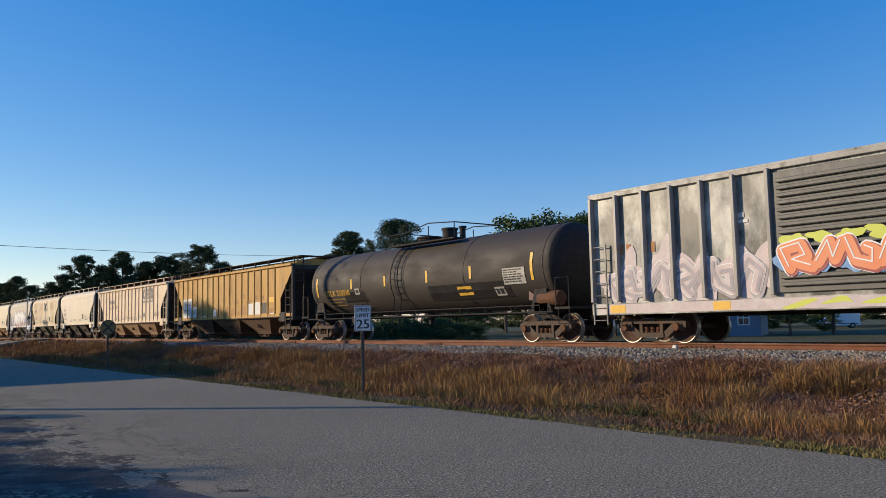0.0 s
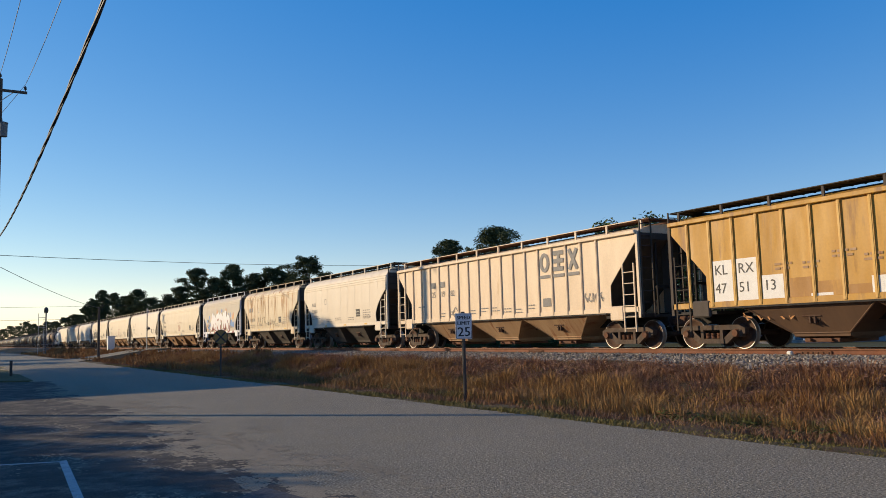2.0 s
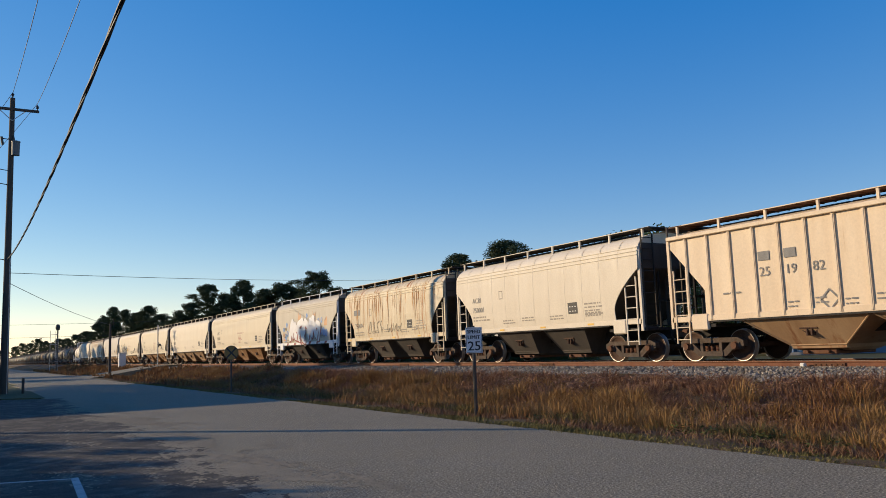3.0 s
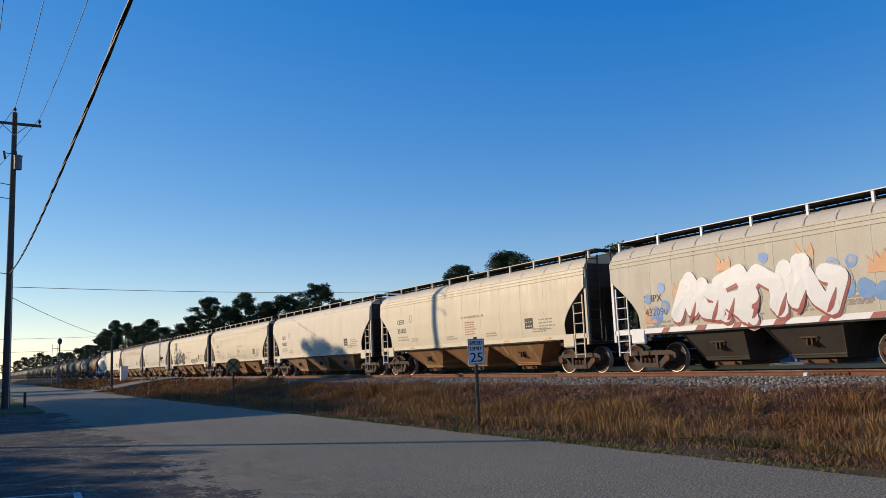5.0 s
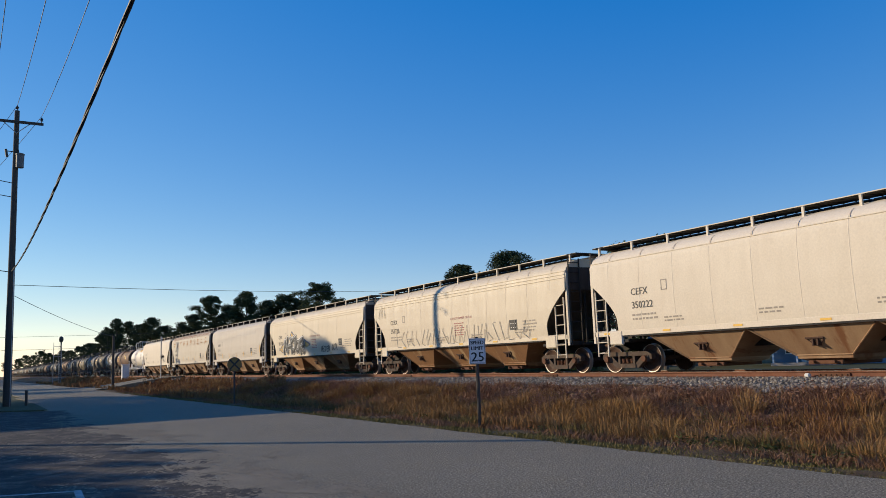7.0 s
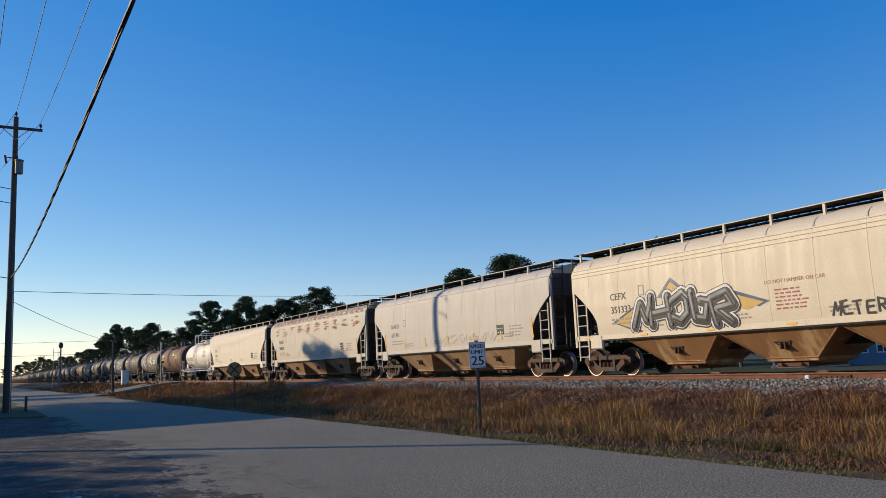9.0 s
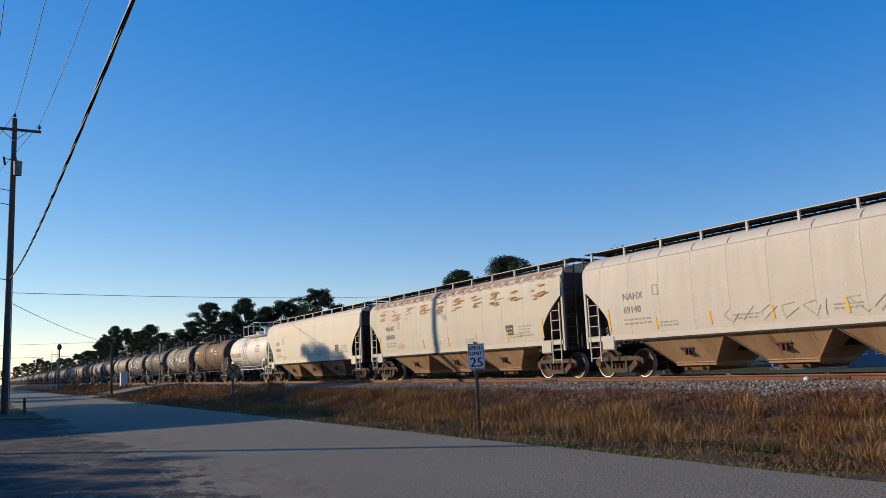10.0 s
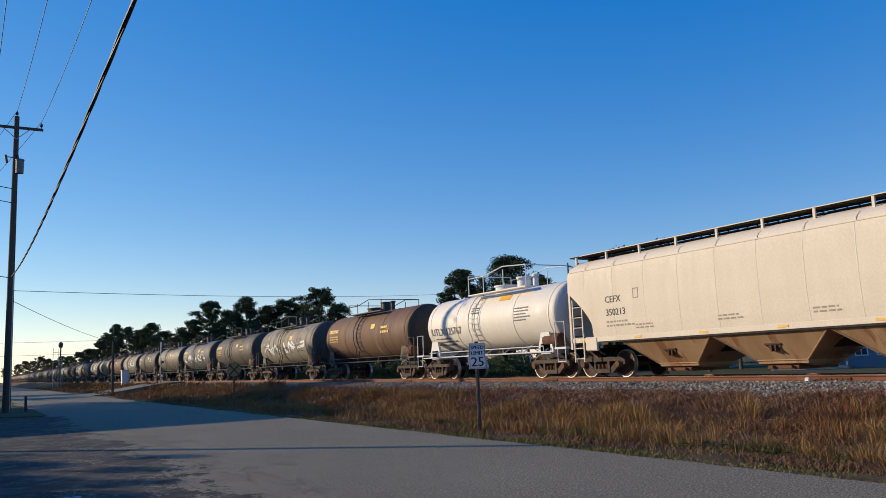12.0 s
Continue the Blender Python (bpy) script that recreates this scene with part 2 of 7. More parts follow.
class Decal:
    """Paint on a car's side: outlines in (along to the right, up), laid on the side by its half width at each height."""

    def __init__(self, width_at, proud=0.006):
        self.shape, self.width_at, self.proud, self.step = Shape(), width_at, proud, 0.0

    def points(self, pts, faces):
        self.shape.add([(-(self.width_at(v) + self.proud), -u, v) for u, v in pts], faces)
        self.proud += self.step
        return self

    def text(self, text, u, v, size, bold=1.0):
        pts, faces = letters(text, size)
        return self.points([(u + a * bold, v + b) for a, b in pts], faces)

    def bar(self, u0, u1, v0, v1, lean=0.0):
        n = max(1, int((v1 - v0) / 0.25))
        pts = [(u + lean * (k / n), v0 + (v1 - v0) * k / n) for k in range(n + 1) for u in (u0, u1)]
        return self.points(pts, [(2 * k, 2 * k + 1, 2 * k + 3, 2 * k + 2) for k in range(n)])

    def lines(self, u, v, n, length, step, height, rng):
        """Rows of small unreadable print."""
        for k in range(n):
            a = u
            while a < u + length * (0.75 + 0.25 * rng.random()):
                w = rng.uniform(0.05, 0.22)
                self.bar(a, a + w, v - k * step, v - k * step + height)
                a += w + 0.05
        return self

    def stroke(self, pts, width, taper=False):
        """A painted stroke along points; each one lies a hair over the last."""
        self.proud += 0.0003
        n = len(pts)
        out = []
        for k in range(n):
            p, q = pts[max(0, k - 1)], pts[min(n - 1, k + 1)]
            d = math.hypot(q[0] - p[0], q[1] - p[1]) or 1
            w = width * (0.5 if not taper else 0.5 * math.sin(math.pi * (k + 0.3) / (n - 0.4)))
            out += [(pts[k][0] - (q[1] - p[1]) / d * w, pts[k][1] + (q[0] - p[0]) / d * w), (pts[k][0] + (q[1] - p[1]) / d * w, pts[k][1] - (q[0] - p[0]) / d * w)]
        return self.points(out, [(2 * k, 2 * k + 1, 2 * k + 3, 2 * k + 2) for k in range(n - 1)])

    def blob(self, u, v, a, b, rng, n=18, rough=0.25):
        """An uneven filled patch."""
        self.proud += 0.0003
        ph = [rng.uniform(0, math.tau) for _ in range(3)]
        ring = []
        for k in range(n):
            t = k * math.tau / n
            r = 1 + rough * (math.sin(2 * t + ph[0]) * 0.5 + math.sin(3 * t + ph[1]) * 0.4 + math.sin(5 * t + ph[2]) * 0.3)
            ring.append((u + a * r * math.cos(t), v + b * r * math.sin(t)))
        return self.points([(u, v)] + ring, [(0, k + 1, (k + 1) % n + 1) for k in range(n)])

    def done(self, name, material, parent, label=""):
        ob = part(name, self.shape, material, parent, label)
        return tagged(ob, kind="stuff") if any(k in name for k in ("print", "spray", "rust", "scrawl", "notice", "reflector")) else ob


def wild(u, v, du, dv, rng, n=7):
    """A bent painter's stroke inside a box."""
    a, b = rng.uniform(0, math.tau), rng.uniform(0.5, 1.6)
    return [(u + du * (k / (n - 1)) + 0.12 * du * math.sin(a + 5 * k / n), v + dv * (0.5 + 0.5 * math.sin(a + b * 3 * k / n))) for k in range(n)]


# ---- trucks ----
AXLES = []          # (wheelset, its place along the truck)


def truck_meshes():
    frame_side = Shape()
    # the cast frame: two window openings left between its bars
    frame_side.plate([(-1.16, 0.44), (-1.16, 0.60), (-0.95, 0.69), (0.95, 0.69), (1.16, 0.60), (1.16, 0.44), (0.98, 0.42), (0.92, 0.55), (-0.92, 0.55), (-0.98, 0.42)], -0.09, 0.09)
    frame_side.plate([(-0.92, 0.56), (-0.72, 0.56), (-0.40, 0.30), (-0.40, 0.16), (-0.52, 0.16), (-0.78, 0.36)], -0.08, 0.08)
    frame_side.plate([(0.92, 0.56), (0.78, 0.36), (0.52, 0.16), (0.40, 0.16), (0.40, 0.30), (0.72, 0.56)], -0.08, 0.08)
    frame_side.plate([(-0.42, 0.30), (-0.42, 0.16), (0.42, 0.16), (0.42, 0.25), (0.30, 0.30), (-0.30, 0.30)], -0.11, 0.11)
    frame_side.plate([(-0.40, 0.56), (-0.40, 0.28), (-0.30, 0.28), (-0.30, 0.56)], -0.10, 0.10)
    frame_side.plate([(0.30, 0.56), (0.30, 0.28), (0.40, 0.28), (0.40, 0.56)], -0.10, 0.10)
    for y in (-0.89, 0.89):
        frame_side.box(-0.12, 0.10, y - 0.17, y + 0.17, 0.34, 0.56, 0.03)
    springs = Shape()
    for y in (-0.2, 0.0, 0.2):
        prof = []
        for k in range(9):
            prof += [(0.085 if k % 2 else 0.065, 0.30 + k * 0.02)]
        springs.lathe(prof, 10, "z", (0, y, 0))
    cap = Shape()
    cap.lathe([(0.10, -0.20), (0.10, -0.14), (0.12, -0.12), (0.12, 0.0)], 12, "x", (0, 0, 0.457))
    bolster = Shape().box(-1.0, 1.0, -0.24, 0.24, 0.50, 0.66, 0.02).lathe([(0.35, 0.64), (0.35, 0.74)], 16, "z")
    wheel, tread = Shape(), Shape()
    for s in (-1, 1):
        x = s * 0.755
        wheel.lathe([(0.07, x + s * 0.09), (0.14, x + s * 0.085), (0.15, x + s * 0.05), (0.24, x + s * 0.0), (0.34, x + s * 0.02), (0.375, x + s * 0.06), (0.435, x + s * 0.068),
                     (0.435, x - s * 0.06), (0.37, x - s * 0.055), (0.3, x - s * 0.02), (0.07, x - s * 0.03)], 32, "x")
        tread.lathe([(0.432, x + s * 0.066), (0.452, x + s * 0.069), (0.457, x + s * 0.06), (0.462, x - s * 0.04), (0.48, x - s * 0.05), (0.48, x - s * 0.07), (0.432, x - s * 0.075)], 32, "x", ring=True)
    wheel.lathe([(0.08, -0.98), (0.08, 0.98)], 12, "x")
    both = wheel.mesh("wheelset", [WHEEL_RUST, TREAD], 40)
    rim = tread.mesh("rim", TREAD, 40)
    bm = bmesh.new()
    bm.from_mesh(both)
    bm.from_mesh(rim)
    n_wheel = len(both.polygons)
    for k, face in enumerate(bm.faces):
        face.material_index = 1 if k >= n_wheel else 0
    bm.to_mesh(both)
    bm.free()
    brake = Shape().box(-0.75, 0.75, -0.36, -0.28, 0.36, 0.46, 0.01).box(-0.75, 0.75, 0.28, 0.36, 0.36, 0.46, 0.01)
    return {"side_frame": frame_side.mesh("side_frame", TRUCK_STEEL), "spring": springs.mesh("springs", RUST, 40), "bearing": cap.mesh("bearing_cap", RUST, 40),
            "truck": bolster.mesh("truck", UNDER), "wheelset": both, "brake": brake.mesh("brake_beam", UNDER)}


TRUCK = truck_meshes()


def add_truck(car, y, detail=True):
    """A two-axle truck under a car."""
    truck = part("truck", TRUCK["truck"], None, car, "two-axle freight truck with rusty cast side frames", (0, y, 0))
    for x in ((-1.0, 1.0) if detail else (-1.0,)):
        part("side_frame", TRUCK["side_frame"], None, truck, "", (x, 0, 0))
        part("spring_group", TRUCK["spring"], None, truck, "", (x, 0, 0))
        for a in (-0.89, 0.89):
            cap = part("bearing_cap", TRUCK["bearing"], None, truck, "", (x, a, 0))
            cap.rotation_euler = (0, 0, math.pi if x > 0 else 0)
    for a in (-0.89, 0.89):
        wheelset = part("wheelset", TRUCK["wheelset"], None, truck, "rusty wheels with bright worn rims", (0, a, 0.457))
        AXLES.append((wheelset, a))
    return truck


def couplers(car, end):
    for s in (-1, 1):
        c = Shape().box(-0.14, 0.14, min(s * (end - 0.6), s * (end + 0.42)), max(s * (end - 0.6), s * (end + 0.42)), 0.74, 0.96, 0.02)
        c.box(-0.2, 0.2, min(s * (end + 0.38), s * (end + 0.68)), max(s * (end + 0.38), s * (end + 0.68)), 0.70, 1.0, 0.05)
        part("coupler", c, RUST, car)
        part("air_hose", Shape().rail([(-0.35, s * (end + 0.1), 0.85), (-0.4, s * (end + 0.35), 0.55), (-0.2, s * (end + 0.62), 0.4), (0, s * (end + 0.68), 0.5)], 0.025), UNDER, car)


def ladder(name, car, material, x, y, z0, z1, along, width=0.46, step=0.36):
    """A ladder of two stiles and rungs; along: 'y' on a side, 'x' on an end."""
    s = Shape()
    w = width / 2
    for k in (-w, w):
        a = (x, y + k) if along == "y" else (x + k, y)
        s.box(a[0] - 0.02, a[0] + 0.02, a[1] - 0.02, a[1] + 0.02, z0, z1)
    z = z0 + 0.12
    while z < z1 - 0.05:
        p, q = ((x, y - w, z), (x, y + w, z)) if along == "y" else ((x - w, y, z), (x + w, y, z))
        s.tube(p, q, 0.016, 5)
        z += step
    return part(name, s, material, car)


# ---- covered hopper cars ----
# dark tone of ends and hatches: soot with shade painted in
SOOT_SHADE = surface("soot_and_shade", (0.085, 0.068, 0.054), 0.9, second=(0.045, 0.037, 0.031), scale=1.2, amount=0.9, grain=0.2, bump=0.15, stretch=(1.6, 1, 0.3), vary=0.4)
def hopper_width(style):
    if style == "ribbed":
        table = [(1.22, 1.47), (3.72, 1.47), (3.78, 1.44), (3.96, 0.9), (4.05, 0.0)]
    else:
        table = [(1.26, 1.48), (1.7, 1.53), (2.4, 1.56), (3.2, 1.55), (3.62, 1.52), (3.84, 1.44), (3.99, 1.28), (4.09, 1.08), (4.18, 0.7), (4.22, 0.0)]

    def width_at(z):
        for (z0, w0), (z1, w1) in zip(table, table[1:]):
            if z <= z1:
                return w0 + (w1 - w0) * (max(z, z0) - z0) / (z1 - z0)
        return 0.0
    return table, width_at


def hopper_car(name, label, length, style, bays, paint, bay_paint, trim, board=RUST, truck_at=1.05, rib_paint=None, hatch=None, lift=0.0, group="freight train"):
    """A covered hopper car. Its front (travelling) end is at -y, its side to the road at -x."""
    car = thing(name, label, "hopper car", group)
    half = length / 2
    table, width_at = hopper_width(style)
    # body: a trough whose ends slope in below, between side plates that are cut back at their lower corners
    low, high = table[0][0], table[-1][0]
    knee = 3.5 if style == "ribbed" else 3.0
    levels = []
    for k in range(30):
        z = low + (high - low) * k / 29
        levels.append((max(0.03, width_at(z) - 0.03), half - 0.01 - max(0.0, knee - z) * 1.15, z))
    trough = Shape().loft(levels).mesh("body", [paint, SOOT_SHADE], 35)
    # below the knee, soot and the shade of the cut-back corners are painted in
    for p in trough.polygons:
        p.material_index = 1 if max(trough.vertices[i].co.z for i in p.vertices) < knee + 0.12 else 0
    part("body", trough, None, car)

    def cut_at(z):
        """How far a side plate is cut back from the car's end at a height."""
        if z > knee:
            return 0.0
        if style == "ribbed":
            return min(1.3, 1.3 * (knee - z) / 1.4)
        return 1.2 * (1 - max(0.0, (z - 1.75) / (knee - 1.75)) ** 1.5)

    for x in (-1, 1):
        side = Shape()
        zs = sorted({low + (3.72 - low) * k / 26 for k in range(27)} | {knee, knee - 0.02, knee - 0.06, knee - 0.14})
        for inner in (0.0, 0.025):
            side.add([(x * (width_at(z) - inner), e * (half - cut_at(z)), z) for z in zs for e in (-1, -0.5, 0, 0.5, 1)],
                     [(5 * j + i, 5 * j + i + 1, 5 * j + i + 6, 5 * j + i + 5) for j in range(len(zs) - 1) for i in range(4)])
        n = len(zs) * 5
        side.f += [(5 * j + i, 5 * j + 5 + i, n + 5 * j + 5 + i, n + 5 * j + i) for j in range(len(zs) - 1) for i in (0, 4)]
        part("side_plate", side, paint, car, smooth=35)
    for s in (-1, 1):
        # slope sheet and end, a skin proud of the trough: soot plus painted shade
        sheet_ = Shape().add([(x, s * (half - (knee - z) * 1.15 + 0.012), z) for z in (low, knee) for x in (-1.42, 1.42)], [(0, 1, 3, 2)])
        part("slope_sheet", sheet_, SOOT_SHADE, car)
    # end of the car above the slope sheet, in its own plane
    for s in (-1, 1):
        e = Shape()
        # dark colour holds the end's shade as well as soot
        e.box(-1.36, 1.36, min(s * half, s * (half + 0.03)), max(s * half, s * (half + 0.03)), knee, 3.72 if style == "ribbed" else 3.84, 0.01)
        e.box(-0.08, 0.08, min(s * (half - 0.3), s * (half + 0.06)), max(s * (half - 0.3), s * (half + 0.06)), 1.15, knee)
        part("end_sheet", e, SOOT_SHADE, car, "end wall darkened with soot and painted shade")
        gusset = Shape()
        for x in (-0.55, 0.55):
            gusset.tube((x, s * (half - 0.10), 1.1), (x, s * (half - 0.10), knee), 0.045, 6)
        gusset.box(-0.6, 0.6, s * (half - 0.10) - 0.04, s * (half - 0.10) + 0.04, 1.95, 2.03)
        part("end_frame", gusset, UNDER, car)
        part("end_platform", Shape().box(-1.45, 1.45, min(s * (half - 1.6), s * (half + 0.06)), max(s * (half - 1.6), s * (half + 0.06)), 1.0, 1.1, 0.01), UNDER, car)
        for x in (-1, 1):
            part("corner_post", Shape().box(min(x * 1.42, x * 1.50), max(x * 1.42, x * 1.50), s * half - 0.05, s * half + 0.05, 1.0, 3.75 if style == "ribbed" else 3.62), trim, car)
            ladder("side_ladder", car, trim, x * 1.50, s * (half - 0.42), 0.55, 2.75, "y", 0.5)
            ladder("end_ladder", car, SOOT_SHADE, x * 1.15, s * (half + 0.08), 1.0, 4.15, "x", 0.5)
            part("bolster_web", Shape().box(min(x * 1.40, x * 1.52), max(x * 1.40, x * 1.52), s * (half - truck_at) - 0.34, s * (half - truck_at) + 0.3, 0.92, 1.4, 0.04), trim, car)
        rail = Shape().tube((0.5, s * (half + 0.16), 1.9), (0.5, s * (half - 0.05), 1.9), 0.03).lathe([(0.28, 0.0), (0.28, 0.03), (0.24, 0.03), (0.24, 0.0)], 20, "y", (0.5, s * (half + 0.16), 1.9), True)
        for k in range(4):
            a = k * math.pi / 4
            rail.tube((0.5 + 0.26 * math.cos(a), s * (half + 0.17), 1.9 + 0.26 * math.sin(a)), (0.5 - 0.26 * math.cos(a), s * (half + 0.17), 1.9 - 0.26 * math.sin(a)), 0.015, 5)
        if s < 0:
            part("brake_wheel", rail, RUST, car)
    for x in (-1, 1):
        x0, x1 = sorted((x * 1.36, x * 1.50))
        part("side_sill", Shape().box(x0, x1, -half, half, low - 0.04, low + 0.13, 0.012), trim if style == "smooth" else paint, car)
        lip0, lip1 = sorted((x * 1.49, x * 1.53))
        part("sill_lip", Shape().box(lip0, lip1, -half + 1.5, half - 1.5, low - 0.08, low - 0.03), UNDER, car)
    part("centre_sill", Shape().box(-0.35, 0.35, -half - 0.1, half + 0.1, 0.72, 1.02, 0.02), UNDER, car)
    if style == "ribbed":
        n = 18
        rib = Shape().box(-0.045, 0.0, -0.045, 0.045, low, 3.74).box(-0.055, 0.0, -0.02, 0.02, low, 3.74).mesh("rib", rib_paint or paint)
        for x in (-1, 1):
            for k in range(n):
                y = -half + 1.9 + (length - 2.6) * k / (n - 1)
                r = part("rib", rib, None, car, "", (x * 1.47, y, 0))
                r.rotation_euler = (0, 0, 0 if x < 0 else math.pi)
            x0, x1 = sorted((x * 1.42, x * 1.57))
            part("top_chord", Shape().box(x0, x1, -half, half, 3.68, 3.8, 0.015), paint, car)
    else:
        n = 11
        for x in (-1, 1):
            seams = Shape()
            for k in range(n):
                y = -half + 0.9 + (length - 1.8) * k / (n - 1)
                zs = [1.4 + (4.0 - 1.4) * j / 14 for j in range(15)]
                if abs(y) > half - 1.3:
                    zs = [z for z in zs if z > 3.0]
                seams.add([(x * (width_at(z) + d), y + e, z) for z in zs for e, d in ((-0.016, 0.0), (0.0, 0.006), (0.016, 0.0))],
                          [(3 * j + i, 3 * j + i + 1, 3 * j + i + 4, 3 * j + i + 3) for j in range(len(zs) - 1) for i in range(2)])
            for z in ((3.44, 3.56, 3.68) if bays == 2 or paint.name.startswith("tan") else (3.72,)):
                seams.box(*sorted((x * (width_at(z) - 0.01), x * (width_at(z) + 0.02))), -half + 0.02, half - 0.02, z, z + 0.025)
            part("weld_seam", seams, paint, car)
    # roof: hatches, running boards and their posts
    # default hatch colour carries the shadow under the walkways
    lid = Shape().box(-0.32, 0.32, 0, 1.36, high - 0.08, (4.1 if style == "ribbed" else 4.31), 0.03).mesh("roof_hatch", hatch or SOOT_SHADE)
    y = -half + 1.2
    while y < half - 1.0:
        part("roof_hatch", lid, None, car, "", (0, y, 0))
        y += 1.4
    top = 4.16 if style == "ribbed" else 4.33
    posts = Shape().box(-0.03, 0.03, -0.035, 0.035, 3.7 if style == "ribbed" else 3.9, top - 0.02).mesh("board_post", trim)
    n_post = int(length / 1.58)
    for x in (-1, 1):
        grating = Shape()
        x0, x1 = sorted((x * 0.34, x * 1.12))
        grating.box(x0, x1, -half - 0.2, half + 0.2, top - 0.012, top)
        for k in range(8):
            g = x0 + (x1 - x0) * (k + 0.5) / 8
            grating.box(g - 0.022, g + 0.022, -half - 0.2, half + 0.2, top, top + 0.025)
        y = -half - 0.2
        while y < half + 0.2:
            grating.box(x0, x1, y, y + 0.03, top - 0.03, top)
            y += 0.35
        part("running_board", grating, board, car, "dark steel grating walkway")
        for k in range(n_post + 1):
            y = -half + 0.1 + (length - 0.2) * k / n_post
            part("board_post", posts, None, car, "", (x * 1.13, y, 0))
        lip = x * 1.15
        part("board_edge", Shape().box(min(lip, lip + 0.03), max(lip, lip + 0.03), -half - 0.2, half + 0.2, top - 0.008, top + 0.016), trim, car)
    for s in (-1, 1):
        part("cross_board", Shape().box(-1.15, 1.15, min(s * (half - 0.3), s * (half + 0.25)), max(s * (half - 0.3), s * (half + 0.25)), top - 0.03, top + 0.01), board, car)
    # bays
    span = (length - 2 * truck_at - 2.9) / bays
    top_half = span * 0.5 - 0.02 if bays > 2 else 1.15
    for k in range(bays):
        y = (k - (bays - 1) / 2) * span
        b = Shape().loft([(0.5, 0.72, 0.26), (0.84, 0.78, 0.33), (0.86, 0.8, 0.42), (1.44, top_half, low - 0.06), (1.44, top_half, low + 0.02)])
        bay = part("bay", b, bay_paint, car, "rust-stained outlet bay", (0, y, 0))
        part("bay_gate", Shape().box(-0.85, 0.85, -0.5, 0.5, 0.17, 0.28, 0.02).tube((-0.95, 0.3, 0.24), (0.95, 0.3, 0.24), 0.04).tube((-0.95, -0.3, 0.24), (0.95, -0.3, 0.24), 0.04), RUST, bay)
        part("bay_vibrator_bracket", Shape().box(-1.22, -1.0, -0.27, 0.27, 0.84, 0.89, 0.01).box(-1.20, -0.98, -0.10, -0.04, 0.66, 0.85, 0.01).box(-1.20, -0.98, 0.04, 0.10, 0.66, 0.85, 0.01).tube((-1.16, -0.25, 0.85), (-1.08, -0.06, 0.68), 0.025).tube((-1.16, 0.25, 0.85), (-1.08, 0.06, 0.68), 0.025), WHEEL_RUST, bay)
        seam = Shape()
        seam.rail([(-1.45, -top_half + 0.01, low - 0.07), (-0.87, -0.8, 0.42), (-0.87, 0.8, 0.42), (-1.45, top_half - 0.01, low - 0.07)], 0.022, 5)
        part("bay_seam", seam, bay_paint, bay)
    part("air_tank", Shape().lathe([(0.02, -0.6), (0.2, -0.55), (0.22, -0.4), (0.22, 0.4), (0.2, 0.55), (0.02, 0.6)], 14, "y", (0.3, half - 1.0, 1.4)), UNDER, car)
    for s in (-1, 1):
        add_truck(car, s * (half - truck_at))
    couplers(car, half)
    return car, width_at


# ---- tank cars ----
def tank_shape(length, r, zc, n=36):
    half = length / 2
    d = r * 0.42
    prof = [(r * math.cos(a), -half + d - d * math.sin(a)) for a in [radians(k) for k in (88, 75, 60, 45, 30, 18, 8, 0)]]
    prof += [(rr, -y) for rr, y in reversed(prof)]
    return Shape().lathe(prof, n, "y", (0, 0, zc))


